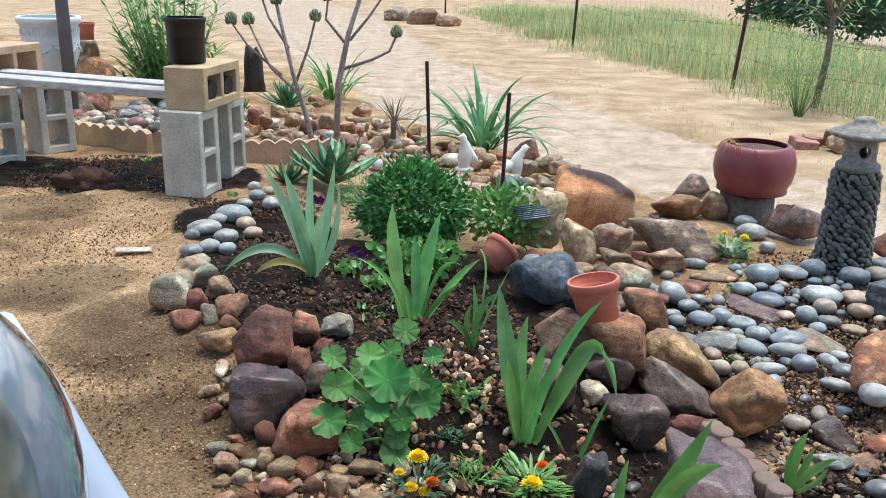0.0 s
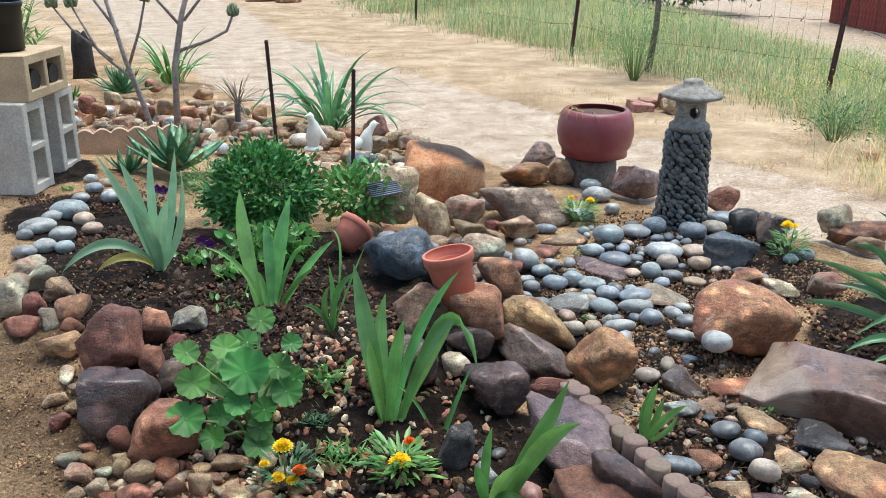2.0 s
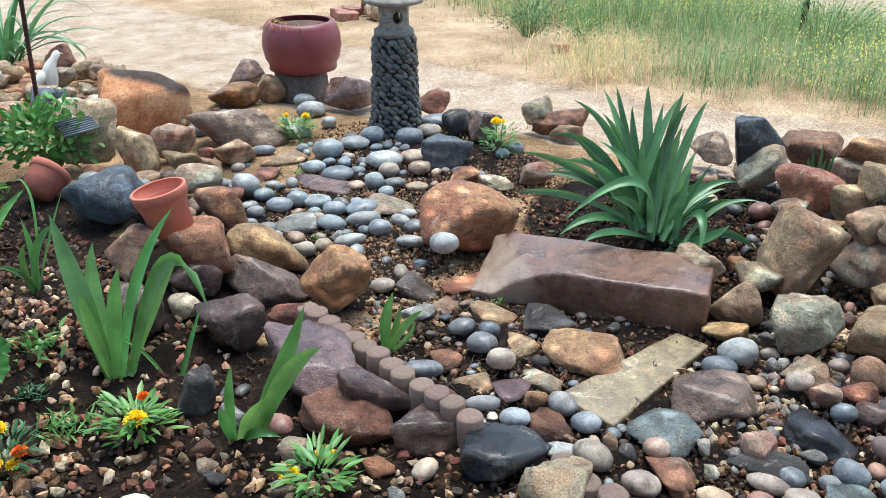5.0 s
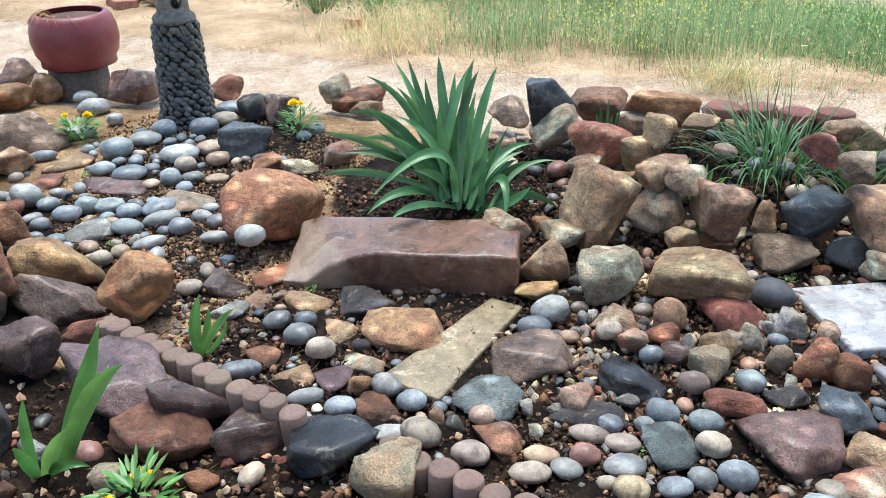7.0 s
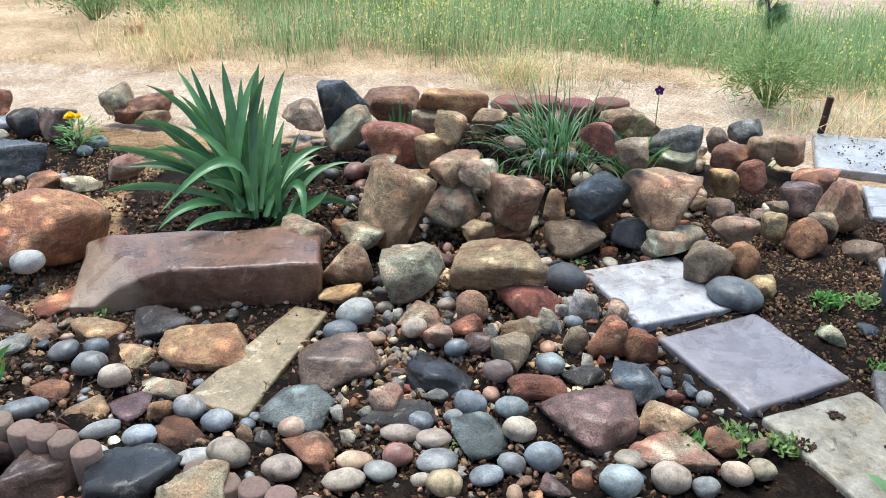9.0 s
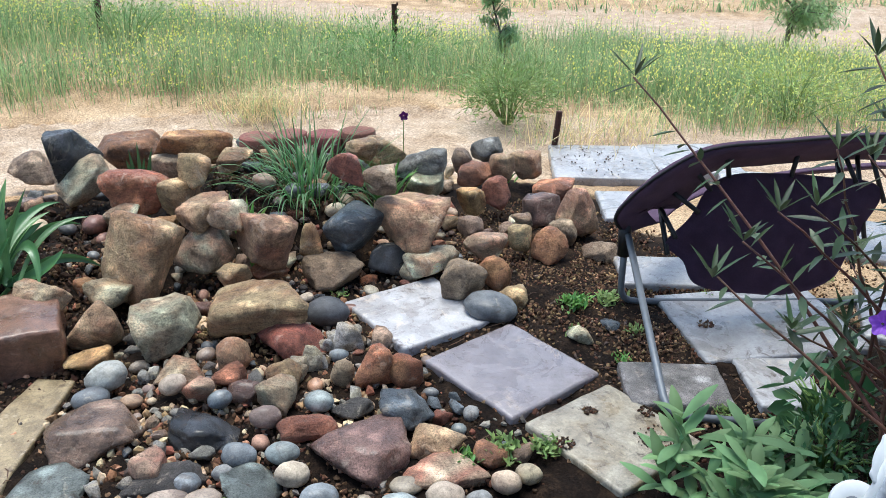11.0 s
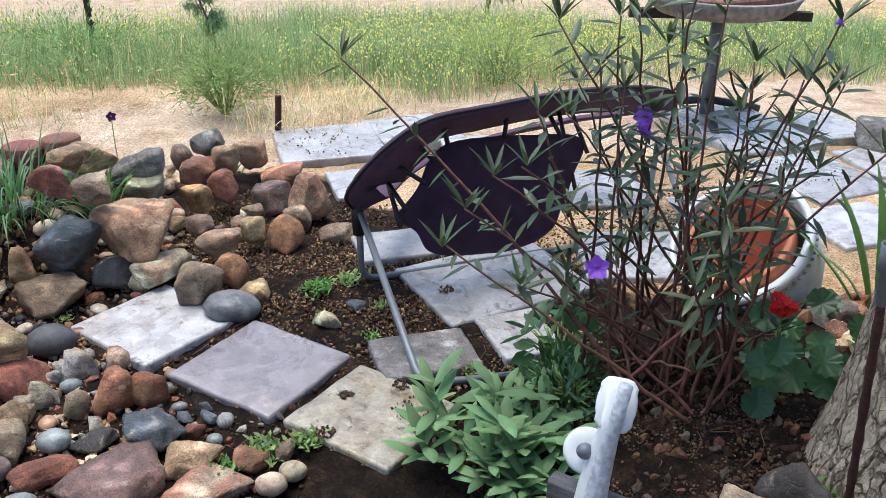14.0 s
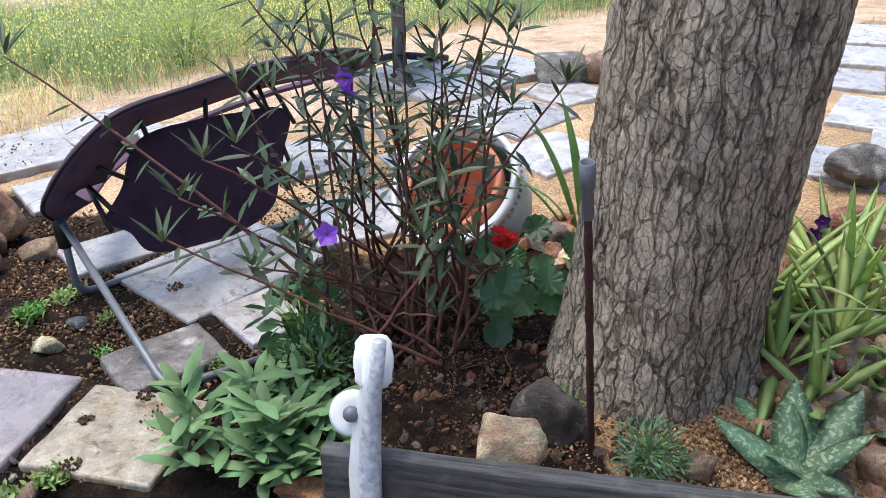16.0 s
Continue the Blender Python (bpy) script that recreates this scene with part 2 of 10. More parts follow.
def way_distance(x, y, line):
    """Distance beyond the edge of a track given as (x, y, half width)."""
    best = 1e9
    for (ax, ay, aw), (bx, by, bw) in zip(line, line[1:]):
        dx, dy = bx - ax, by - ay
        u = max(0.0, min(1.0, ((x - ax) * dx + (y - ay) * dy) / (dx * dx + dy * dy)))
        best = min(best, math.hypot(x - ax - u * dx, y - ay - u * dy) - (aw + u * (bw - aw)))
    return best


TRACK = [(-30, 60, 5), (-7.5, 26, 2.6), (-3.0, 16.9, 1.35), (-1.35, 10.9, 0.95), (0.1, 7.5, 0.9), (1.3, 5.5, 0.62), (1.72, 4.6, 0.6), (2.35, 3.7, 0.42), (2.75, 3.0, 0.45),
         (3.25, 2.4, 0.5), (3.75, 1.6, 0.48), (4.15, 0.4, 0.55), (4.8, -1.2, 0.9), (5.4, -3.5, 1.1), (6.5, -9.0, 1.4)]
ROAD = [(26, -16, 3.2), (15.2, -1.5, 2.3), (12.6, 3.0, 2.3), (11.2, 7.0, 2.6), (11.6, 13.0, 2.6), (13.0, 21.0, 2.5), (17, 44, 3.5)]
BEDS = [(-1.75, 4.35, 0.4), (-2.3, 4.3, 0.35), (-1.35, 4.25, 0.3), (-0.33, 3.0, 0.68), (-0.03, 2.3, 0.5), (0.38, 1.6, 0.5), (0.45, 0.9, 0.7), (1.1, 1.3, 0.7), (1.8, 1.4, 0.7), (2.05, 2.2, 0.55), (2.7, 1.6, 0.6),
        (1.5, 0.6, 0.7), (2.6, 0.6, 0.5), (3.0, 0.9, 0.4), (1.75, -0.6, 0.8), (2.3, 0.1, 0.5), (1.5, 3.1, 0.45), (0.8, 2.6, 0.5), (-0.9, 3.6, 0.35)]


def ground_axis(lo, hi, a, b, fine, grow=1.22):
    mid = list(np.arange(a, b, fine))
    up, step = b, fine
    right = []
    while up < hi:
        right.append(up)
        step *= grow
        up += step
    right.append(hi)
    down, step = a, fine
    left = []
    while down > lo:
        step *= grow
        down -= step
        left.append(max(down, lo))
    return left[::-1] + mid + right


def build_ground():
    xs, ys = ground_axis(-600, 900, -2.2, 4.4, 0.035), ground_axis(-600, 900, -1.8, 5.6, 0.035)
    nx, ny = len(xs), len(ys)
    verts, soil, track, field, damp = [], [], [], [], []
    for y in ys:
        for x in xs:
            near = -3 < x < 6 and -3 < y < 8
            s = min(math.hypot(x - cx, y - cy) - r for cx, cy, r in BEDS) if near else 5.0
            s = sm(0.5 - s / 0.16) * (0.72 if x > 2.2 and y < 1.0 else 1.0)
            if x < 1.62 and y < 0:
                s *= sm((y + 0.62) / 0.15)
            d = way_distance(x, y, TRACK)
            if x > 5:
                d = min(d, way_distance(x, y, ROAD))
            tr = sm(0.5 - d / (0.3 if near else 1.0))
            out = min(2.3, 2.3 - 0.42 * (y - 2.6)) if y < 5 else (0.7 if y < 7 else 0.7 - 1.4 * (y - 7))
            fl = sm((x - out) / 0.8) * (1 - tr)
            z = terrain(x, y)
            if near:
                z += 0.012 * noise.noise((x * 5, y * 5, 0)) + (0.006 + 0.012 * s) * noise.noise((x * 19, y * 19, 3))
                z -= 0.03 * tr
                z += 0.028 * sm(-(x + 0.75) / 0.4) * (noise.noise((x * 2.3, y * 2.3, 5)) + 0.5 * noise.noise((x * 6, y * 6, 8)))
            verts.append((x, y, z))
            soil.append(s * (1 - tr))
            track.append(tr)
            field.append(fl)
            damp.append(max(sm(1.3 - math.hypot(x - cx, y - cy) / r) for cx, cy, r in ((-0.75, 1.75, 0.5), (-0.95, 2.45, 0.35), (-1.35, 2.75, 0.3), (-0.7, 3.0, 0.22), (-1.9, 3.7, 0.3))) if near else 0.0)
    faces = [(j * nx + i, j * nx + i + 1, (j + 1) * nx + i + 1, (j + 1) * nx + i) for j in range(ny - 1) for i in range(nx - 1)]
    me = bpy.data.meshes.new("ground")
    me.from_pydata(verts, [], faces)
    for nm, vals in (("soil", soil), ("track", track), ("field", field), ("damp", damp)):
        me.attributes.new(nm, "FLOAT", "POINT").data.foreach_set("value", vals)
    me.polygons.foreach_set("use_smooth", [True] * len(me.polygons))
    m, nt, nd, lk, bs = node_kit("earth")
    vec = nd.new("ShaderNodeTexCoord").outputs["Object"]
    big = tex_noise(nt, vec, 2.2, 7, 0.68)
    mid = tex_noise(nt, vec, 14, 5, 0.65)
    fine = tex_noise(nt, vec, 130, 4, 0.75)
    vor = nd.new("ShaderNodeTexVoronoi")
    vor.inputs["Scale"].default_value = 210
    lk.new(vec, vor.inputs["Vector"])
    sand = ramp(nt, big.outputs["Fac"], [(0.36, lin(114, 90, 66)), (0.47, lin(152, 123, 92)), (0.56, lin(180, 148, 112)), (0.68, lin(204, 172, 136))]).outputs["Color"]
    ruts = tex_noise(nt, vec, 5.5, 7, 0.7, 0.4)
    pale = ramp(nt, ruts.outputs["Fac"], [(0.34, lin(152, 130, 108)), (0.48, lin(174, 153, 131)), (0.66, lin(192, 173, 154))]).outputs["Color"]
    dark = ramp(nt, mid.outputs["Fac"], [(0.3, lin(16, 12, 10)), (0.5, lin(32, 24, 19)), (0.64, lin(56, 43, 33)), (0.76, lin(92, 72, 55))]).outputs["Color"]
    dry = ramp(nt, big.outputs["Fac"], [(0.32, lin(136, 114, 88)), (0.5, lin(172, 146, 116)), (0.66, lin(196, 172, 142))]).outputs["Color"]

    def mask(name, rough=0.55):
        a = nd.new("ShaderNodeAttribute")
        a.attribute_name = name
        s = nd.new("ShaderNodeMath")
        s.operation, s.inputs[1].default_value = "SUBTRACT", 0.5
        lk.new(mid.outputs["Fac"], s.inputs[0])
        b = nd.new("ShaderNodeMath")
        b.operation, b.inputs[1].default_value = "MULTIPLY_ADD", rough * 1.6
        lk.new(s.outputs[0], b.inputs[0])
        lk.new(a.outputs["Fac"], b.inputs[2])
        return ramp(nt, b.outputs[0], [(0.38, (0, 0, 0, 1)), (0.62, (1, 1, 1, 1))]).outputs["Color"]

    sand = mix(nt, mix(nt, 0.55, (0, 0, 0, 1), mask("damp")), sand, lin(70, 55, 42))
    col = mix(nt, mask("field"), sand, dry)
    col = mix(nt, mask("soil"), col, dark)
    col = mix(nt, mask("track"), col, pale)
    grit = ramp(nt, vor.outputs["Color"], [(0.1, (0.38, 0.36, 0.34, 1)), (0.5, (0.95, 0.95, 0.95, 1)), (0.9, (1.6, 1.56, 1.5, 1))]).outputs["Color"]
    col = mix(nt, 0.7, col, grit, "MULTIPLY")
    spots = ramp(nt, fine.outputs["Fac"], [(0.34, (0.36, 0.34, 0.32, 1)), (0.5, (0.95, 0.95, 0.95, 1)), (0.66, (1.35, 1.33, 1.3, 1))]).outputs["Color"]
    col = mix(nt, 0.7, col, spots, "MULTIPLY")
    lk.new(col, bs.inputs["Base Color"])
    bs.inputs["Roughness"].default_value = 0.92
    bs.inputs["Specular IOR Level"].default_value = 0.12
    add = nd.new("ShaderNodeMath")
    add.operation, add.inputs[1].default_value = "MULTIPLY_ADD", 0.5
    lk.new(fine.outputs["Fac"], add.inputs[0])
    lk.new(mid.outputs["Fac"], add.inputs[2])
    rise = bump(nt, bs, add.outputs[0], 1.0, 0.016)
    smooth = ramp(nt, mix(nt, 1.0, mask("track"), mask("field"), "LIGHTEN"), [(0.0, (1, 1, 1, 1)), (1.0, (0.2, 0.2, 0.2, 1))]).outputs["Color"]
    lk.new(smooth, rise.inputs["Strength"])
    me.materials.append(m)
    return tagged(new("ground", me), "sandy tan earth with dark damp soil in the beds", "ground", kind="structure")


build_ground()


# ---- stones ----
def sphere_dirs(level):
    bm = bmesh.new()
    bmesh.ops.create_icosphere(bm, subdivisions=level, radius=1.0)
    v = np.array([tuple(x.co) for x in bm.verts])
    f = [tuple(x.index for x in fc.verts) for fc in bm.faces]
    bm.free()
    return v, f


DIRS = {n: sphere_dirs(n) for n in (1, 2, 3, 4)}


def stone_shape(seed, planes, sharp, rough, level=3):
    """Unit stone: a rounded polyhedron with uneven faces, scaled to a box of 1."""
    rng = np.random.default_rng(seed)
    v, f = DIRS[level]
    if planes:
        n = rng.normal(size=(planes, 3))
        n /= np.linalg.norm(n, axis=1)[:, None]
        n = np.vstack([n, [[0, 0, 1], [0, 0, -1]]])
        d = rng.uniform(0.64, 1.0, len(n))
        s = np.clip(v @ n.T, 0, None) / d
        r = 1.0 / np.maximum((s ** sharp).sum(1) ** (1 / sharp), 0.55)
    else:
        r = np.ones(len(v))
    o = Vector(rng.uniform(-50, 50, 3))
    def lumps(q):
        q = Vector(q)
        return (noise.noise(q * 1.3 + o) * 0.5 + noise.noise(q * 3.1 + o) * 0.25 + noise.noise(q * 7.5 + o) * 0.13
                + (0.0 if not planes else 0.34 * (0.4 - abs(noise.noise(q * 4.2 - o))) + 0.16 * (0.4 - abs(noise.noise(q * 9 - o))) + 0.08 * noise.noise(q * 16 + o)))
    bumps = np.array([lumps(p) for p in v])
    p = v * (r * (1 + rough * bumps))[:, None]
    lo, hi = p.min(0), p.max(0)
    return (p - (lo + hi) / 2) / (hi - lo), f


STONE_SEED = [100]
LAID = []


def lay_stone(name, label, category, colour, x, y, z, w, l, h, yaw, tilt, planes, sharp, rough, level, group=""):
    STONE_SEED[0] += 1
    LAID.append((x, y, max(w, l) / 2))
    p, f = stone_shape(STONE_SEED[0], planes, sharp, rough, level)
    me = bpy.data.meshes.new(name)
    me.from_pydata((p * (w, l, h)).tolist(), [], f)
    me.polygons.foreach_set("use_smooth", [True] * len(me.polygons))
    me.materials.append(STONE[colour] if isinstance(colour, str) else colour)
    ob = new(name, me)
    ob.matrix_world = pose(x, y, z, 0, 0, yaw) @ pose(0, 0, 0, 0, tilt * 0.8, 0)
    return tagged(ob, label, category, group)


WORDS = {"tan": "tan", "cream": "cream-coloured", "orange": "orange-brown", "rust": "rusty brown", "red": "brick-red", "purple": "purplish brown",
         "dpurple": "dark purple-brown", "maroon": "dark maroon", "dark": "dark grey", "black": "blackish", "slate": "dark blue-grey", "blue": "blue-grey", "grey": "grey",
         "greybrown": "grey-brown", "pale": "pale grey", "green": "greenish grey", "ochre": "ochre yellow", "white": "chalky white", "pink": "pinkish tan", "pinkwet": "damp pinkish grey"}


def pebble(colour, x, y, z, w, l, h, yaw, tilt):
    if colour in ("blue", "grey", "slate") and y > 2.2:
        colour = (colour, "green", colour, "pale", "greybrown", "green", colour, "tan")[int(abs(x * 613 + y * 911)) % 8]
    return lay_stone("pebble", "smooth rounded %s river pebble lying on the ground" % WORDS[colour], "pebble", SMOOTH[colour], x, y, z, w, l, h, yaw, tilt, 0, 2, 0.22, 3, "pebbles of the rock garden")


def rock(colour, x, y, z, w, l, h, yaw, tilt):
    big = w > 0.2
    worn = (10, 16, 12, 26, 14, 40)[int(abs(x * 731 + y * 397)) % 6]
    return lay_stone("boulder" if big else "rock", ("large weathered %s boulder edging the garden bed" if big else "rough %s rock in the garden border") % WORDS[colour],
                     "rock", colour, x, y, z, w, l, h, yaw, tilt, 12, worn, 0.19, 4 if w > 0.09 else 3, "rocks of the garden")


def rough_rock(colour, x, y, z, w, l, h, yaw, tilt):
    return lay_stone("angular_rock", "angular broken %s rock in the garden border" % WORDS[colour], "rock", colour, x, y, z, w, l, h, yaw, tilt, 8, 70, 0.16, 4 if w > 0.09 else 3, "rocks of the garden")


def flag(colour, x, y, z, w, l, h, yaw, tilt):
    return lay_stone("flat_stone", "flat %s stone bedded in dark soil" % WORDS[colour], "stone", colour, x, y, z, w, l, h, yaw, 0, 9, 24, 0.2, 3, "flat stones of the dry bed")


# the stones, bed by bed
pebble("blue", -1.002, 3.596, 0.144, 0.145, 0.116, 0.079, 17, 0)
pebble("blue", -1.063, 3.397, 0.141, 0.138, 0.110, 0.059, 18, 0)
pebble("grey", -1.084, 3.305, 0.138, 0.063, 0.050, 0.047, 19, 0)
pebble("pale", -0.953, 3.320, 0.131, 0.099, 0.079, 0.061, 17, 0)
pebble("tan", -0.928, 3.525, 0.125, 0.085, 0.068, 0.056, 16, 0)
pebble("tan", -0.872, 3.426, 0.116, 0.083, 0.067, 0.054, 15, 0)
pebble("grey", -0.970, 3.168, 0.137, 0.082, 0.066, 0.060, 18, 0)
pebble("grey", -1.027, 3.117, 0.136, 0.089, 0.071, 0.048, 19, 0)
pebble("slate", -0.900, 3.154, 0.135, 0.069, 0.055, 0.051, 17, 0)
pebble("blue", -0.990, 3.960, 0.132, 0.079, 0.063, 0.052, 15, 0)
pebble("grey", -1.011, 3.810, 0.131, 0.076, 0.061, 0.045, 16, 0)
pebble("pale", -0.899, 3.853, 0.123, 0.082, 0.066, 0.062, 14, 0)
pebble("pale", -1.040, 4.101, 0.136, 0.065, 0.052, 0.049, 15, 0)
pebble("grey", -0.959, 4.061, 0.126, 0.076, 0.060, 0.048, 14, 0)
pebble("grey", -0.974, 3.632, 0.130, 0.083, 0.066, 0.053, 16, 0)
pebble("pale", -1.049, 3.528, 0.137, 0.081, 0.065, 0.051, 18, 0)
rock("cream", -0.932, 2.880, 0.161, 0.107, 0.091, 0.068, 19, 0)
rock("cream", -0.851, 2.739, 0.178, 0.090, 0.077, 0.079, 19, 0)
rock("cream", -0.910, 2.591, 0.179, 0.151, 0.128, 0.113, 21, 0)
rock("rust", -0.811, 2.529, 0.169, 0.070, 0.060, 0.081, 19, 0)
rock("tan", -0.778, 2.645, 0.178, 0.099, 0.084, 0.071, 18, 0)
rock("rust", -0.822, 2.440, 0.147, 0.099, 0.084, 0.061, 20, 0)
rock("cream", -0.748, 2.460, 0.157, 0.062, 0.053, 0.063, 18, 0)
rock("orange", -0.685, 2.432, 0.147, 0.068, 0.058, 0.046, 17, 0)
rock("rust", -0.691, 2.493, 0.168, 0.104, 0.088, 0.074, 17, 0)
rock("ochre", -0.687, 2.332, 0.136, 0.131, 0.112, 0.062, 18, 0)
rock("rust", -0.536, 2.250, 0.176, 0.174, 0.148, 0.189, 15, 0)
rock("rust", -0.446, 2.384, 0.156, 0.093, 0.079, 0.103, 12, 20)
rock("white", -0.368, 2.469, 0.136, 0.106, 0.090, 0.072, 10, 0)
rock("rust", -0.431, 2.227, 0.125, 0.069, 0.059, 0.080, 13, -10)
rock("red", -0.385, 2.340, 0.124, 0.062, 0.053, 0.044, 11, 0)
rock("dpurple", -0.366, 2.159, 0.114, 0.074, 0.062, 0.085, 11, 0)
rock("maroon", -0.479, 2.054, 0.108, 0.203, 0.173, 0.144, 15, 10)
rock("orange", -0.350, 1.936, 0.079, 0.171, 0.145, 0.139, 12, 10)
rock("red", -0.461, 1.958, 0.051, 0.060, 0.051, 0.062, 15, 0)
rock("tan", -0.397, 1.852, 0.026, 0.076, 0.065, 0.046, 14, 0)
rock("orange", -0.342, 1.850, 0.027, 0.065, 0.056, 0.050, 12, 0)
rock("tan", -0.441, 1.862, 0.030, 0.044, 0.037, 0.050, 15, 0)
rock("tan", -0.401, 1.918, 0.034, 0.039, 0.033, 0.041, 14, 0)
rock("tan", -0.186, 1.864, 0.029, 0.109, 0.057, 0.046, 8, 0)
rock("tan", -0.251, 1.781, 0.027, 0.055, 0.047, 0.064, 10, 0)
rock("rust", -0.397, 1.770, 0.023, 0.082, 0.069, 0.048, 15, 0)
rock("rust", -0.308, 1.781, 0.021, 0.053, 0.045, 0.049, 12, 0)
rock("blue", 0.287, 2.814, 0.192, 0.269, 0.229, 0.171, -5, 5)
rock("cream", 0.295, 3.652, 0.162, 0.256, 0.217, 0.243, -4, 0)
rock("tan", 0.463, 3.477, 0.106, 0.180, 0.153, 0.152, -7, 20)
rock("pink", 0.613, 3.596, 0.085, 0.176, 0.150, 0.132, -9, 0)
rock("tan", 0.669, 3.979, 0.062, 0.168, 0.142, 0.077, -9, 0)
rock("orange", 1.028, 4.305, 0.053, 0.258, 0.220, 0.127, -13, 0)
rock("purple", 1.167, 4.652, 0.063, 0.205, 0.174, 0.149, -13, 0)
rock("tan", 1.215, 4.347, 0.057, 0.158, 0.135, 0.136, -15, 0)
rock("greybrown", 0.904, 3.727, 0.073, 0.413, 0.206, 0.173, -13, -4)
rock("tan", 0.823, 3.495, 0.040, 0.181, 0.154, 0.095, -12, 0)
rock("cream", 0.612, 3.122, 0.088, 0.176, 0.150, 0.098, -10, 0)
rock("tan", 0.611, 3.440, 0.058, 0.142, 0.121, 0.066, -9, 0)
rock("red", 0.729, 3.562, 0.026, 0.076, 0.065, 0.061, -11, 0)
rock("purple", 1.525, 4.054, 0.071, 0.264, 0.224, 0.170, -20, 0)
pebble("grey", 1.331, 4.164, 0.027, 0.109, 0.087, 0.063, -17, 0)
rock("tan", 0.290, 2.387, 0.172, 0.135, 0.114, 0.155, -6, 10)
rock("orange", 0.455, 2.390, 0.153, 0.200, 0.170, 0.163, -9, 0)
rock("orange", 0.600, 2.699, 0.133, 0.161, 0.137, 0.148, -11, 0)
rock("ochre", 0.685, 2.464, 0.078, 0.271, 0.173, 0.114, -14, 35)
rock("purple", 0.627, 2.301, 0.050, 0.241, 0.151, 0.101, -14, 35)
rock("dpurple", 0.475, 2.098, 0.068, 0.184, 0.156, 0.146, -11, 5)
rock("dpurple", 0.442, 2.335, 0.092, 0.149, 0.127, 0.102, -9, 0)
rock("dpurple", 0.269, 2.180, 0.109, 0.128, 0.109, 0.133, -5, 0)
rock("dark", 0.336, 1.848, 0.046, 0.096, 0.082, 0.111, -9, 0)
rock("rust", -1.431, 5.661, 0.199, 0.110, 0.094, 0.118, 15, 0)
rock("tan", -1.361, 6.047, 0.167, 0.133, 0.113, 0.101, 13, 0)
rock("orange", -1.337, 5.550, 0.192, 0.094, 0.080, 0.087, 14, 0)
rock("tan", -1.179, 5.622, 0.191, 0.124, 0.105, 0.094, 12, 0)
rock("cream", -1.199, 5.052, 0.180, 0.112, 0.095, 0.072, 14, 0)
rock("tan", -1.104, 5.147, 0.181, 0.127, 0.108, 0.079, 13, 0)
rock("orange", -1.047, 5.459, 0.177, 0.120, 0.102, 0.099, 12, 0)
rock("tan", -1.252, 4.930, 0.169, 0.110, 0.093, 0.070, 15, 0)
rock("tan", -1.080, 4.890, 0.167, 0.128, 0.109, 0.068, 13, 0)
rock("cream", -0.996, 5.083, 0.163, 0.119, 0.101, 0.079, 12, 0)
rock("tan", -0.969, 5.720, 0.169, 0.133, 0.113, 0.103, 10, 0)
rock("orange", -0.829, 5.660, 0.147, 0.125, 0.106, 0.087, 9, 0)
rock("tan", -0.859, 6.524, 0.116, 0.151, 0.128, 0.109, 8, 0)
rock("pale", -0.875, 5.286, 0.144, 0.117, 0.099, 0.082, 10, 0)
rock("tan", -0.760, 5.325, 0.123, 0.139, 0.118, 0.081, 9, 0)
rock("orange", -1.287, 7.000, 0.094, 0.135, 0.115, 0.099, 11, 0)
rock("rust", 0.330, 5.327, 0.094, 0.172, 0.146, 0.152, -3, 0)
rock("tan", 0.419, 5.083, 0.074, 0.132, 0.112, 0.105, -4, 0)
rock("greybrown", 0.298, 4.914, 0.075, 0.141, 0.119, 0.108, -3, 0)
rock("tan", 0.494, 4.976, 0.068, 0.129, 0.110, 0.089, -5, 0)
rock("slate", 0.209, 4.497, 0.078, 0.177, 0.150, 0.115, -2, 0)
rock("pinkwet", 0.612, 1.800, 0.052, 0.34, 0.19, 0.13, -78, 6)
rock("red", 0.652, 2.074, 0.058, 0.157, 0.078, 0.066, -15, 22)
rock("greybrown", 0.615, 1.846, 0.023, 0.127, 0.108, 0.056, -16, 20)
rock("rust", 0.621, 1.622, 0.040, 0.213, 0.181, 0.095, -18, 15)
rock("dpurple", 0.687, 1.640, 0.064, 0.190, 0.095, 0.080, -20, 35)
rock("orange", 0.768, 2.122, 0.087, 0.180, 0.153, 0.207, -18, 25)
rock("orange", 1.286, 2.336, 0.099, 0.316, 0.268, 0.226, -27, 5)
pebble("pale", 1.148, 2.227, 0.098, 0.088, 0.070, 0.066, -26, 0)
rough_rock("slate", 1.587, 3.107, 0.053, 0.205, 0.174, 0.126, -26, 0)
rock("orange", 1.540, 2.864, 0.028, 0.124, 0.105, 0.067, -27, 0)
rock("pink", 1.622, 2.766, 0.024, 0.134, 0.097, 0.056, -29, 0)
rock("pink", 1.785, 2.745, 0.040, 0.131, 0.112, 0.095, -32, 0)
pebble("blue", 1.306, 3.981, 0.033, 0.141, 0.113, 0.078, -17, 0)
pebble("pale", 1.320, 3.772, 0.023, 0.073, 0.058, 0.055, -18, 0)
pebble("green", 1.181, 3.383, 0.035, 0.132, 0.106, 0.082, -18, 0)
pebble("pale", 1.322, 3.448, 0.024, 0.126, 0.101, 0.058, -20, 0)
pebble("blue", 1.418, 3.488, 0.033, 0.103, 0.083, 0.078, -21, 0)
pebble("blue", 1.552, 3.400, 0.032, 0.117, 0.094, 0.076, -23, 0)
pebble("blue", 1.755, 3.564, 0.028, 0.139, 0.111, 0.067, -25, 0)
pebble("grey", 1.674, 3.463, 0.024, 0.110, 0.088, 0.057, -25, 0)
pebble("pale", 1.345, 3.175, 0.030, 0.150, 0.120, 0.070, -22, 0)
pebble("tan", 1.469, 3.181, 0.023, 0.115, 0.092, 0.055, -24, 0)
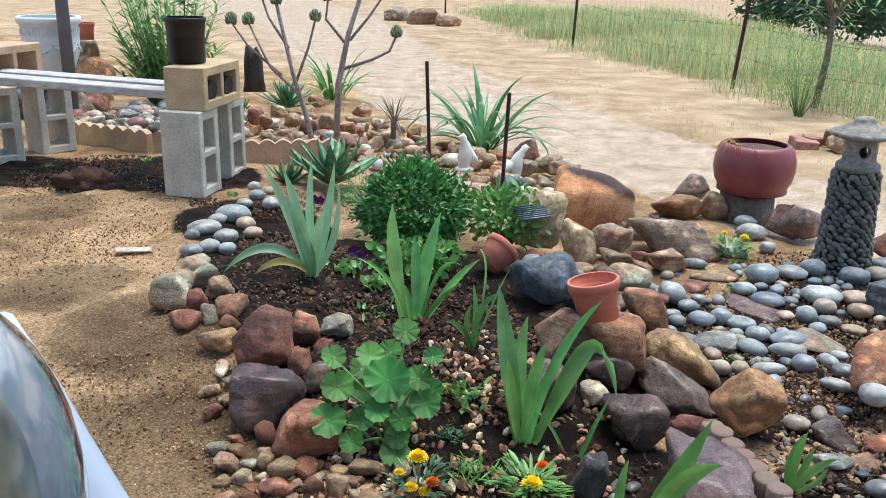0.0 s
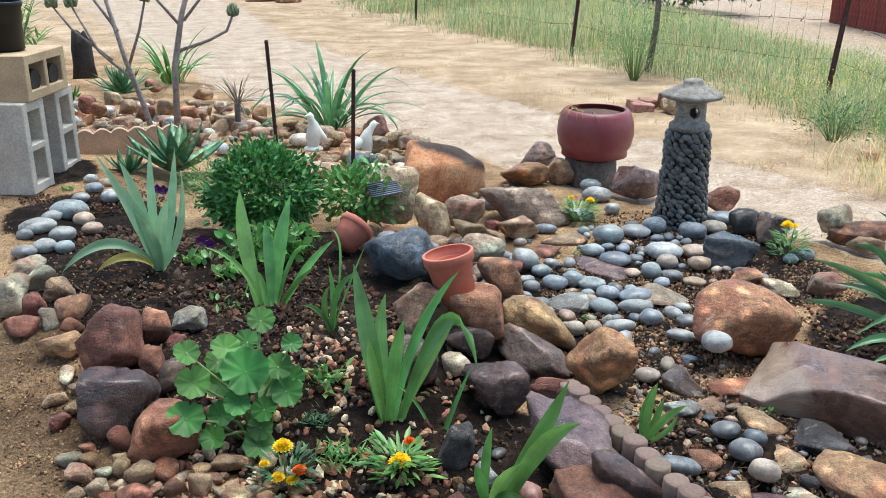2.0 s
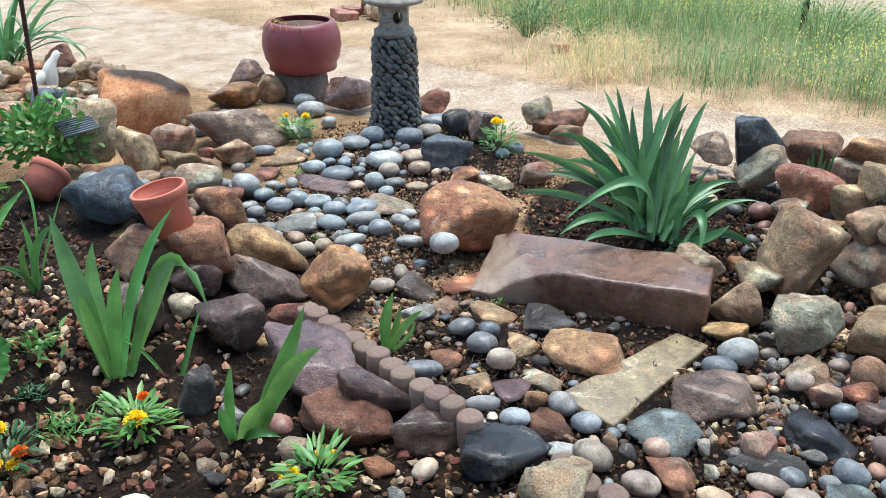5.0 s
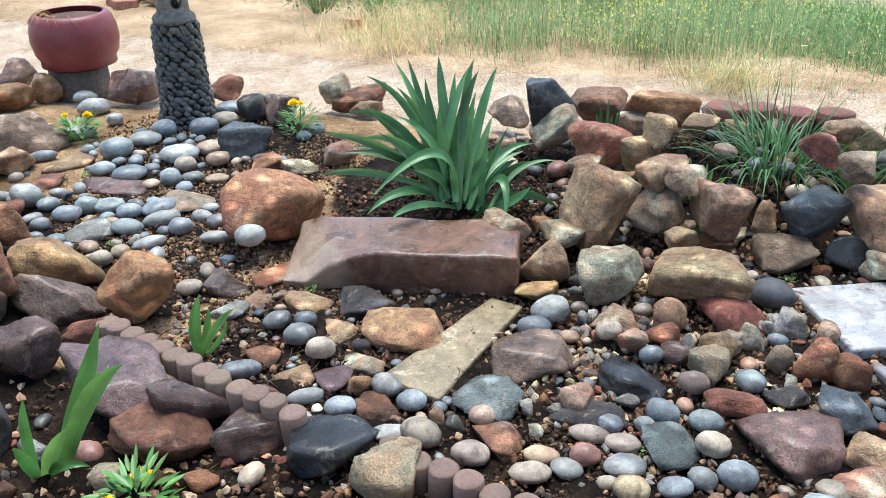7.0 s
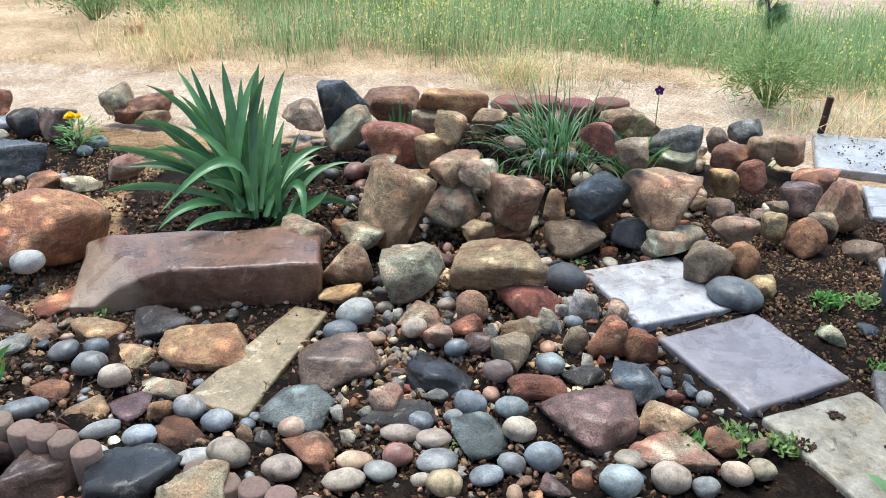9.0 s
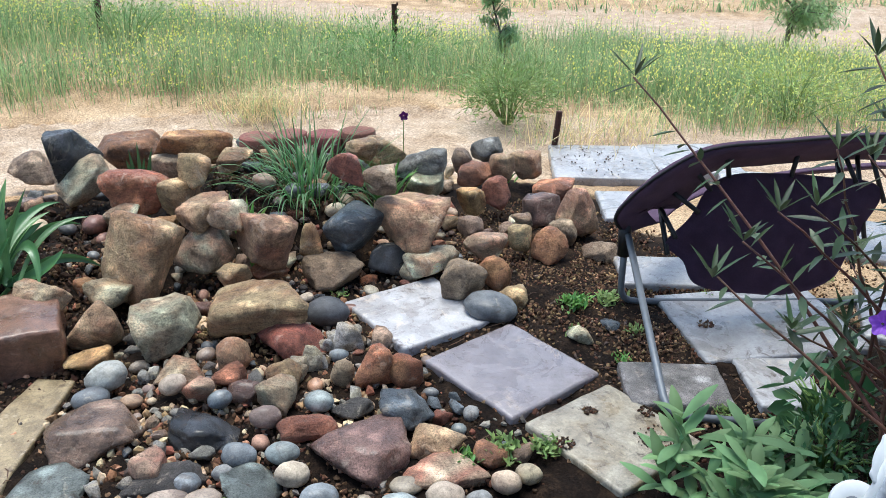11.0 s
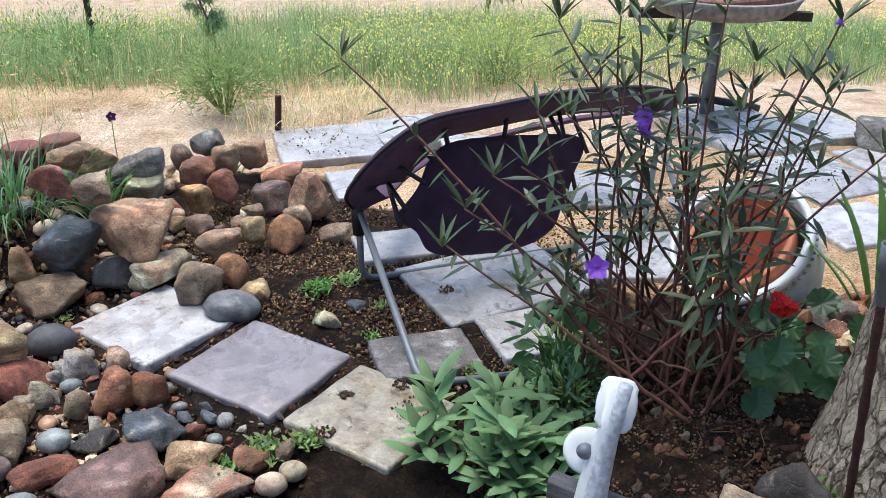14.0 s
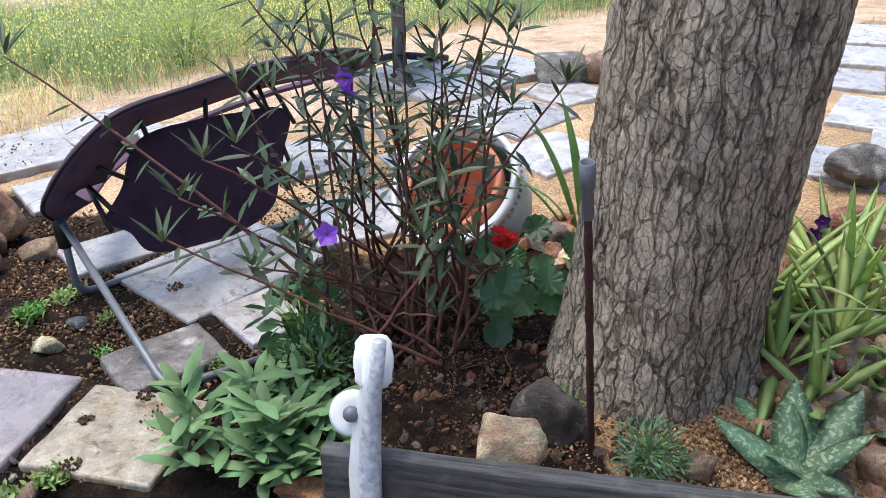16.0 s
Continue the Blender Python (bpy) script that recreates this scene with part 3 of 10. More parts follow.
pebble("tan", 1.438, 3.047, 0.023, 0.089, 0.071, 0.056, -24, 0)
pebble("grey", 1.320, 3.068, 0.026, 0.084, 0.067, 0.061, -22, 0)
pebble("grey", 1.296, 2.957, 0.016, 0.081, 0.065, 0.039, -22, 0)
pebble("ochre", 1.357, 2.891, 0.014, 0.085, 0.059, 0.034, -24, 0)
pebble("green", 1.222, 2.973, 0.024, 0.077, 0.062, 0.058, -21, 0)
pebble("tan", 1.158, 3.002, 0.013, 0.069, 0.055, 0.030, -20, 0)
pebble("blue", 1.132, 3.127, 0.023, 0.124, 0.099, 0.055, -19, 0)
pebble("grey", 1.076, 3.243, 0.021, 0.095, 0.076, 0.051, -17, 0)
pebble("green", 0.974, 2.901, 0.019, 0.106, 0.085, 0.046, -17, 0)
pebble("blue", 0.914, 2.930, 0.026, 0.082, 0.066, 0.061, -16, 0)
pebble("blue", 0.843, 2.917, 0.022, 0.097, 0.078, 0.053, -15, 0)
pebble("green", 0.822, 3.042, 0.020, 0.075, 0.060, 0.049, -14, 0)
pebble("grey", 0.746, 2.871, 0.027, 0.063, 0.051, 0.048, -13, 0)
pebble("blue", 1.005, 2.802, 0.021, 0.084, 0.067, 0.049, -18, 0)
pebble("blue", 1.093, 2.778, 0.020, 0.116, 0.093, 0.047, -20, -10)
pebble("green", 0.955, 2.691, 0.020, 0.100, 0.080, 0.048, -18, 15)
pebble("pale", 1.063, 2.679, 0.020, 0.120, 0.062, 0.048, -20, -8)
pebble("blue", 1.079, 2.570, 0.025, 0.079, 0.063, 0.059, -21, 0)
pebble("pale", 0.965, 2.540, 0.017, 0.103, 0.052, 0.041, -19, -8)
pebble("blue", 0.816, 2.529, 0.020, 0.065, 0.052, 0.049, -16, 15)
pebble("grey", 0.875, 2.537, 0.018, 0.058, 0.047, 0.044, -17, 0)
flag("pale", 0.845, 2.777, 0.007, 0.180, 0.159, 0.036, -15, -5)
flag("cream", 1.189, 2.777, 0.007, 0.210, 0.207, 0.036, -22, 0)
flag("purple", 1.059, 3.072, 0.007, 0.225, 0.226, 0.036, -18, 8)
flag("tan", 1.012, 3.435, 0.007, 0.198, 0.192, 0.036, -15, -5)
flag("rust", 0.896, 3.270, 0.007, 0.121, 0.123, 0.036, -14, 0)
pebble("slate", 1.136, 2.445, 0.017, 0.098, 0.049, 0.039, -23, 8)
pebble("grey", 1.194, 2.543, 0.019, 0.079, 0.063, 0.046, -24, 0)
pebble("pale", 0.780, 3.123, 0.035, 0.111, 0.089, 0.083, -12, 30)
rock("tan", 0.703, 3.429, 0.027, 0.114, 0.097, 0.064, -10, 0)
pebble("blue", 0.953, 3.533, 0.018, 0.106, 0.053, 0.042, -14, 0)
pebble("pale", 1.136, 3.689, 0.025, 0.151, 0.076, 0.061, -16, 0)
rock("rust", 1.817, 3.733, 0.069, 0.166, 0.141, 0.116, -25, 0)
rock("dark", 1.799, 3.450, 0.049, 0.131, 0.111, 0.116, -27, 0)
rock("dpurple", 1.875, 3.327, 0.054, 0.148, 0.125, 0.128, -28, 0)
rock("cream", 2.145, 3.336, 0.078, 0.141, 0.120, 0.115, -32, -25)
rock("rust", 2.208, 3.247, 0.046, 0.258, 0.129, 0.108, -33, -8)
rock("tan", 2.190, 3.170, 0.027, 0.151, 0.076, 0.064, -34, 0)
pebble("slate", 1.898, 3.102, 0.022, 0.070, 0.056, 0.053, -31, 0)
pebble("slate", 1.817, 3.064, 0.019, 0.060, 0.048, 0.045, -30, 0)
rock("dpurple", 1.032, 2.163, 0.012, 0.128, 0.147, 0.054, -23, 0)
flag("orange", 1.165, 2.122, 0.007, 0.166, 0.142, 0.036, -26, 5)
pebble("greybrown", 0.939, 2.201, 0.018, 0.074, 0.059, 0.042, -20, 0)
flag("pale", 0.962, 2.030, 0.007, 0.124, 0.102, 0.036, -22, 0)
flag("tan", 1.053, 2.030, 0.006, 0.094, 0.086, 0.028, -25, 0)
flag("tan", 1.150, 1.930, 0.007, 0.138, 0.111, 0.036, -28, 0)
rock("dark", 1.262, 1.815, 0.013, 0.146, 0.147, 0.061, -33, 0)
rock("ochre", 1.260, 1.651, 0.012, 0.218, 0.211, 0.054, -35, 0)
flag("tan", 1.137, 1.759, 0.005, 0.091, 0.118, 0.027, -30, 0)
pebble("grey", 1.027, 1.872, 0.029, 0.074, 0.059, 0.044, -26, -15)
pebble("grey", 1.033, 1.773, 0.032, 0.080, 0.064, 0.052, -27, 0)
pebble("slate", 1.083, 1.827, 0.029, 0.060, 0.048, 0.045, -28, 0)
pebble("greybrown", 1.038, 1.684, 0.033, 0.073, 0.058, 0.054, -29, 0)
flag("rust", 0.938, 1.783, 0.005, 0.084, 0.087, 0.025, -25, 0)
pebble("slate", 0.859, 1.749, 0.017, 0.102, 0.052, 0.041, -23, 5)
flag("tan", 0.947, 1.656, 0.006, 0.099, 0.082, 0.030, -27, 0)
flag("pinkwet", 1.012, 1.589, 0.006, 0.099, 0.126, 0.030, -30, 0)
flag("cream", 1.100, 1.603, 0.007, 0.112, 0.099, 0.034, -32, 5)
rock("orange", 1.040, 1.520, 0.020, 0.061, 0.052, 0.047, -32, 0)
pebble("grey", 1.079, 1.470, 0.023, 0.073, 0.059, 0.054, -34, 25)
pebble("blue", 1.091, 1.396, 0.019, 0.069, 0.055, 0.046, -36, 5)
pebble("blue", 0.960, 1.480, 0.017, 0.071, 0.057, 0.040, -30, 0)
pebble("grey", 0.923, 1.564, 0.014, 0.085, 0.044, 0.034, -27, -5)
flag("rust", 1.028, 1.436, 0.006, 0.106, 0.094, 0.032, -33, 0)
rock("purple", 1.413, 1.343, 0.019, 0.208, 0.187, 0.087, -45, 0)
flag("green", 1.232, 1.299, 0.007, 0.162, 0.170, 0.036, -42, 30)
pebble("tan", 1.166, 1.247, 0.028, 0.057, 0.046, 0.043, -41, 0)
pebble("greybrown", 1.036, 1.290, 0.024, 0.091, 0.073, 0.056, -36, 25)
pebble("greybrown", 1.073, 1.175, 0.021, 0.081, 0.065, 0.050, -40, 8)
pebble("pale", 0.992, 1.339, 0.013, 0.075, 0.052, 0.030, -34, 5)
rock("rust", 1.147, 1.177, 0.010, 0.109, 0.118, 0.046, -43, 0)
pebble("ochre", 1.186, 1.088, 0.013, 0.075, 0.048, 0.030, -46, 5)
pebble("greybrown", 1.130, 1.064, 0.014, 0.086, 0.055, 0.034, -45, 0)
pebble("pale", 1.195, 1.027, 0.013, 0.067, 0.053, 0.032, -48, 12)
pebble("rust", 1.246, 1.026, 0.020, 0.063, 0.050, 0.047, -50, 0)
pebble("grey", 1.286, 0.958, 0.015, 0.085, 0.068, 0.036, -53, -5)
pebble("greybrown", 1.306, 1.070, 0.015, 0.087, 0.047, 0.035, -50, 5)
pebble("greybrown", 1.337, 1.007, 0.013, 0.076, 0.055, 0.030, -53, 0)
pebble("blue", 1.362, 1.062, 0.017, 0.055, 0.044, 0.041, -51, 15)
pebble("slate", 1.471, 1.013, 0.023, 0.074, 0.059, 0.056, -55, 15)
rock("dark", 1.350, 1.114, 0.010, 0.176, 0.085, 0.044, -50, 0)
pebble("grey", 1.418, 1.018, 0.014, 0.045, 0.036, 0.034, -54, 0)
pebble("ochre", 1.236, 0.900, 0.023, 0.072, 0.058, 0.054, -54, 0)
pebble("blue", 1.314, 0.857, 0.013, 0.069, 0.055, 0.031, -57, -20)
pebble("grey", 1.368, 0.835, 0.018, 0.059, 0.047, 0.044, -59, 15)
pebble("blue", 1.417, 0.792, 0.025, 0.080, 0.064, 0.060, -61, 0)
pebble("green", 1.506, 0.929, 0.030, 0.073, 0.058, 0.048, -59, -5)
pebble("greybrown", 1.456, 0.876, 0.030, 0.072, 0.058, 0.048, -59, 10)
flag("green", 1.405, 0.941, 0.007, 0.124, 0.149, 0.036, -56, 0)
rock("black", 1.541, 1.149, 0.015, 0.165, 0.171, 0.069, -53, 0)
pebble("pale", 1.573, 1.452, 0.039, 0.100, 0.080, 0.068, -46, -20)
pebble("slate", 1.497, 1.430, 0.031, 0.086, 0.069, 0.050, -45, 0)
pebble("ochre", 1.546, 1.358, 0.014, 0.053, 0.042, 0.033, -48, 0)
pebble("greybrown", 1.607, 1.287, 0.041, 0.066, 0.052, 0.049, -51, -15)
rock("pink", 1.683, 1.328, 0.022, 0.127, 0.098, 0.054, -51, 0)
rock("pink", 1.622, 1.227, 0.030, 0.078, 0.066, 0.071, -53, 0)
rock("red", 1.717, 1.209, 0.025, 0.085, 0.072, 0.059, -55, 0)
pebble("blue", 1.619, 1.166, 0.028, 0.058, 0.046, 0.044, -54, -15)
rock("purple", 1.678, 1.141, 0.021, 0.083, 0.070, 0.049, -56, 0)
pebble("purple", 1.596, 1.029, 0.033, 0.072, 0.058, 0.054, -57, 5)
rock("cream", 1.672, 1.051, 0.033, 0.098, 0.083, 0.078, -58, 10)
rock("red", 1.618, 0.937, 0.024, 0.134, 0.099, 0.056, -60, 8)
rock("purple", 1.587, 0.793, 0.021, 0.223, 0.205, 0.094, -64, 0)
pebble("green", 1.699, 0.952, 0.031, 0.068, 0.054, 0.051, -61, 5)
rock("dark", 1.723, 0.880, 0.017, 0.099, 0.081, 0.041, -64, 0)
rock("slate", 1.738, 0.752, 0.034, 0.129, 0.110, 0.082, -68, 8)
rock("orange", 1.864, 0.892, 0.046, 0.095, 0.080, 0.109, -65, 5)
rough_rock("orange", 1.891, 0.823, 0.035, 0.088, 0.075, 0.083, -68, 0)
rock("greybrown", 1.828, 0.962, 0.030, 0.063, 0.053, 0.072, -63, 0)
rock("red", 1.900, 1.147, 0.035, 0.180, 0.153, 0.082, -59, 4)
rock("tan", 1.759, 1.082, 0.028, 0.088, 0.075, 0.067, -59, 0)
pebble("black", 2.071, 1.141, 0.034, 0.123, 0.099, 0.081, -62, 5)
rough_rock("white", 1.983, 1.030, 0.031, 0.089, 0.075, 0.075, -63, 0)
rough_rock("white", 1.857, 1.064, 0.028, 0.060, 0.051, 0.066, -61, 0)
rough_rock("white", 1.815, 1.081, 0.021, 0.054, 0.046, 0.050, -60, 0)
rough_rock("white", 1.943, 1.064, 0.018, 0.033, 0.028, 0.043, -62, 0)
rock("tan", 1.946, 1.274, 0.074, 0.262, 0.223, 0.128, -57, 0)
rock("tan", 1.769, 1.231, 0.040, 0.087, 0.074, 0.094, -55, 10)
rough_rock("cream", 1.775, 1.433, 0.074, 0.178, 0.151, 0.128, -51, 0)
rock("tan", 1.712, 1.609, 0.075, 0.145, 0.123, 0.131, -46, 5)
rock("ochre", 1.625, 1.551, 0.023, 0.120, 0.102, 0.054, -45, 0)
rock("pink", 1.716, 1.773, 0.100, 0.145, 0.123, 0.102, -43, 0)
rock("cream", 1.851, 1.670, 0.080, 0.148, 0.112, 0.062, -47, 5)
rock("tan", 1.944, 1.641, 0.144, 0.203, 0.173, 0.234, -49, 25)
rock("cream", 2.136, 1.574, 0.119, 0.173, 0.147, 0.138, -53, 10)
rock("tan", 2.095, 1.451, 0.065, 0.100, 0.085, 0.083, -55, 0)
rock("orange", 2.194, 1.396, 0.050, 0.113, 0.092, 0.048, -58, 0)
rock("tan", 2.192, 1.399, 0.144, 0.182, 0.155, 0.175, -58, 0)
rough_rock("tan", 2.319, 1.330, 0.112, 0.074, 0.063, 0.097, -60, 0)
rock("slate", 2.404, 1.230, 0.122, 0.192, 0.163, 0.148, -63, 5)
rock("greybrown", 2.282, 1.242, 0.036, 0.190, 0.162, 0.087, -62, 0)
rough_rock("black", 2.254, 2.138, 0.278, 0.172, 0.146, 0.162, -46, 0)
rock("cream", 2.247, 2.114, 0.206, 0.173, 0.147, 0.133, -46, -15)
rock("rust", 2.584, 2.217, 0.174, 0.218, 0.185, 0.128, -49, 0)
rock("orange", 2.249, 1.905, 0.210, 0.211, 0.180, 0.149, -49, 0)
rock("orange", 2.454, 1.834, 0.287, 0.250, 0.125, 0.105, -53, 5)
rock("greybrown", 2.389, 1.868, 0.236, 0.148, 0.126, 0.088, -52, 0)
rock("tan", 2.306, 1.725, 0.272, 0.101, 0.086, 0.107, -53, 10)
rough_rock("tan", 2.263, 1.758, 0.190, 0.131, 0.111, 0.121, -52, 10)
rock("ochre", 2.151, 1.732, 0.143, 0.097, 0.082, 0.071, -51, 0)
rock("tan", 2.178, 1.600, 0.205, 0.160, 0.136, 0.081, -53, -5)
rock("cream", 2.166, 1.509, 0.218, 0.119, 0.101, 0.069, -55, 5)
rock("cream", 2.155, 1.882, 0.154, 0.115, 0.098, 0.080, -48, 0)
rock("tan", 2.467, 1.686, 0.268, 0.114, 0.097, 0.055, -56, 0)
rock("greybrown", 2.519, 2.630, 0.079, 0.169, 0.143, 0.116, -43, 0)
rock("black", 0.870, 1.364, 0.034, 0.189, 0.161, 0.081, -29, 0)
rock("dpurple", 0.769, 1.515, 0.032, 0.181, 0.129, 0.076, -23, 8)
rough_rock("cream", 0.900, 1.221, 0.037, 0.146, 0.124, 0.087, -33, 0)
rock("greybrown", 0.659, 1.770, 0.035, 0.200, 0.100, 0.084, -16, 20)
rough_rock("tan", 2.489, 1.083, 0.144, 0.234, 0.199, 0.153, -67, 5)
rock("grey", 2.839, 1.202, 0.208, 0.171, 0.145, 0.128, -67, 10)
rock("cream", 2.786, 1.166, 0.155, 0.128, 0.109, 0.089, -68, 0)
rock("greybrown", 2.452, 1.166, 0.277, 0.099, 0.084, 0.082, -65, -10)
rock("rust", 2.382, 1.240, 0.335, 0.114, 0.097, 0.090, -62, 15)
rock("tan", 2.566, 1.284, 0.321, 0.104, 0.088, 0.067, -63, 0)
rock("tan", 2.753, 1.297, 0.264, 0.147, 0.125, 0.083, -65, 0)
rock("greybrown", 3.149, 1.173, 0.121, 0.084, 0.072, 0.097, -70, 0)
rock("grey", 3.305, 1.134, 0.119, 0.128, 0.109, 0.093, -72, 0)
rock("rust", 3.093, 1.100, 0.095, 0.130, 0.110, 0.083, -71, 0)
rock("ochre", 2.871, 1.031, 0.083, 0.103, 0.088, 0.101, -71, 0)
rock("rust", 2.962, 0.973, 0.095, 0.104, 0.089, 0.106, -72, 10)
rock("tan", 3.158, 1.022, 0.115, 0.098, 0.083, 0.108, -73, 0)
rock("tan", 3.280, 0.969, 0.095, 0.128, 0.109, 0.108, -74, 0)
rock("rust", 3.238, 0.845, 0.035, 0.153, 0.130, 0.083, -76, 5)
rock("dpurple", 2.982, 0.815, 0.052, 0.131, 0.112, 0.101, -76, 0)
rock("tan", 2.913, 0.670, 0.089, 0.146, 0.124, 0.164, -78, 0)
rock("orange", 2.700, 0.701, 0.052, 0.116, 0.099, 0.100, -76, 15)
rock("tan", 2.688, 0.798, 0.067, 0.077, 0.066, 0.089, -74, 0)
rock("cream", 2.806, 0.831, 0.073, 0.077, 0.065, 0.054, -74, 0)
rock("greybrown", 2.830, 0.695, 0.047, 0.093, 0.079, 0.087, -77, 0)
rock("cream", 2.565, 0.869, 0.080, 0.132, 0.112, 0.096, -72, 10)
rock("greybrown", 2.674, 0.958, 0.079, 0.087, 0.074, 0.068, -71, 0)
rock("cream", 2.442, 0.994, 0.052, 0.171, 0.146, 0.076, -68, 0)
rock("orange", 2.436, 0.795, 0.061, 0.110, 0.093, 0.098, -73, 10)
rock("greybrown", 2.350, 0.853, 0.068, 0.136, 0.116, 0.114, -71, 0)
pebble("slate", 2.285, 0.749, 0.031, 0.156, 0.124, 0.073, -73, 10)
rock("tan", 2.379, 0.722, 0.024, 0.104, 0.088, 0.056, -74, 12)
rock("greybrown", 2.802, 0.560, 0.023, 0.126, 0.107, 0.055, -80, 0)
rock("black", 2.398, 1.118, 0.056, 0.110, 0.094, 0.085, -65, 10)
rock("cream", 2.404, 1.036, 0.027, 0.083, 0.070, 0.065, -67, 0)
flag("pink", 1.618, 0.602, 0.007, 0.189, 0.134, 0.036, -70, 5)
rock("tan", 1.693, 0.655, 0.022, 0.127, 0.103, 0.053, -69, 0)
rock("rust", 1.691, 0.532, 0.015, 0.083, 0.071, 0.035, -74, 5)
pebble("tan", 1.619, 0.474, 0.020, 0.064, 0.051, 0.048, -75, 0)
pebble("tan", 1.663, 0.440, 0.018, 0.058, 0.046, 0.043, -77, 0)
pebble("green", 1.448, 0.636, 0.027, 0.086, 0.069, 0.065, -67, -10)
pebble("greybrown", 1.535, 0.659, 0.012, 0.070, 0.055, 0.028, -67, 0)
pebble("greybrown", 1.522, 0.568, 0.025, 0.081, 0.065, 0.060, -70, 15)
pebble("grey", 1.547, 0.507, 0.018, 0.056, 0.045, 0.042, -73, -10)
rock("purple", 1.372, 0.733, 0.013, 0.065, 0.055, 0.031, -61, 0)
rock("cream", 2.255, 0.486, 0.019, 0.075, 0.064, 0.046, -78, 0)
flag("slate", 2.371, 0.432, 0.003, 0.056, 0.070, 0.017, -80, 0)
rough_rock("cream", 1.411, -0.376, 0.171, 0.121, 0.103, 0.113, -111, 0)
rock("dark", 1.49, -0.48, 0.165, 0.150, 0.110, 0.115, -100, 32)
rock("greybrown", 1.311, -0.679, 0.142, 0.064, 0.055, 0.048, -126, 0)
rock("grey", 3.852, -1.512, 0.053, 0.261, 0.222, 0.126, -114, 0)
rock("greybrown", 3.807, -1.674, 0.060, 0.151, 0.128, 0.142, -116, 0)
rock("grey", 2.484, -1.968, 0.063, 0.213, 0.181, 0.150, -133, 0)
rock("orange", 1.566, -0.030, 0.032, 0.115, 0.058, 0.048, -94, 0)
rock("rust", 1.500, -1.010, 0.160, 0.067, 0.057, 0.071, -131, 0)
rock("tan", 1.415, -0.932, 0.156, 0.053, 0.045, 0.061, -131, 0)
rock("greybrown", 1.358, -1.066, 0.140, 0.074, 0.063, 0.085, -137, 0)
rock("pink", 1.236, -0.991, 0.112, 0.069, 0.059, 0.080, -138, 0)
pebble("pale", 1.224, -0.916, 0.094, 0.049, 0.039, 0.020, -136, 0)
rock("rust", 2.203, -1.710, 0.040, 0.132, 0.112, 0.096, -133, 0)
rock("tan", 2.089, -1.704, 0.041, 0.095, 0.081, 0.098, -134, 0)
rock("rust", 2.116, -1.531, 0.038, 0.079, 0.067, 0.090, -131, 0)
rock("dpurple", 2.176, -0.765, 0.148, 0.082, 0.069, 0.055, -113, 0)
rock("rust", 2.083, -0.742, 0.150, 0.070, 0.060, 0.048, -114, 0)

# pale broken stones beside the slabs and among the pebbles
for k, (key, x, y, w) in enumerate((
        ("white", 1.972, 1.064, 0.062), ("cream", 2.02, 1.05, 0.075), ("white", 1.869, 1.055, 0.066), ("white", 1.943, 1.075, 0.04),
        ("white", 1.774, 0.899, 0.045), ("cream", 1.807, 1.069, 0.05), ("pink", 1.971, 1.212, 0.05), ("white", 2.001, 1.172, 0.042),
        ("pink", 1.369, 1.159, 0.095), ("white", 1.268, 1.217, 0.042), ("white", 1.312, 1.175, 0.038), ("white", 1.232, 1.150, 0.034),
        ("pale", 1.426, 1.185, 0.04), ("pale", 1.636, 1.401, 0.042), ("pale", 1.580, 1.364, 0.036), ("white", 1.664, 1.390, 0.036),
        ("white", 1.706, 1.383, 0.034), ("tan", 1.098, 1.314, 0.045), ("white", 1.407, 1.292, 0.032), ("cream", 1.50, 1.26, 0.035))):
    rough_rock(key, x, y, terrain(x, y) + w * 0.3, w, w * 0.75, w * (0.45 if w > 0.09 else 0.85), 47 * k, 11 * (k % 5) - 20)


# ---- hard things ----
CONCRETE = plain("concrete", (190, 180, 164), 0.9, scale=40, spread=0.22, bumpy=0.6, v=0.06, grain=0.5)
TAN_CONCRETE = plain("tan_concrete", (184, 156, 122), 0.92, scale=40, spread=0.2, bumpy=0.6, v=0.06, grain=0.5)
BROWN_CONCRETE = plain("brown_concrete", (122, 100, 88), 0.85, scale=50, spread=0.25, bumpy=0.6, v=0.12, grain=0.5)
PAVER = stone_material("paving", (178, 177, 180), (158, 154, 153), 0.4, 0.10, 40, 0.12, 0.003, 0.4, 0.4)
RIBBED = stone_material("ribbed_paving", (190, 188, 188), (160, 156, 154), 0.5, 0.6, 90, 0.9, 0.006, 0.3, 0.2)
PAVER_GREY = stone_material("paving_grey", (140, 133, 137), (126, 117, 118), 0.34, 0.09, 40, 0.12, 0.003, 0.3, 0.4)
PAVER_TAN = stone_material("paving_tan", (172, 162, 148), (150, 132, 111), 0.45, 0.18, 40, 0.08, 0.003, 0.5, 0.3)
SLABSTONE = stone_material("slab_stone", (146, 110, 84), (112, 80, 58), 0.38, 0.2, 50, 0.3, 0.007, 0.3, 0.5)
YELLOWSTONE = stone_material("yellow_stone", (146, 128, 100), (120, 102, 78), 0.5, 0.2, 50, 0.15, 0.003, 0.42, 0.15)
TERRACOTTA = plain("terracotta", (196, 124, 92), 0.8, scale=14, spread=0.14, bumpy=0.25, v=0.05, grain=0.25)
GLAZE = plain("oxblood_glaze", (128, 66, 60), 0.42, scale=9, spread=0.2, bumpy=0.25, v=0.0, relief=0.003, grain=0.25)
STUMP_WOOD = plain("stump_wood", (112, 102, 92), 0.9, scale=18, spread=0.4, bumpy=0.9, v=0.1, relief=0.006)
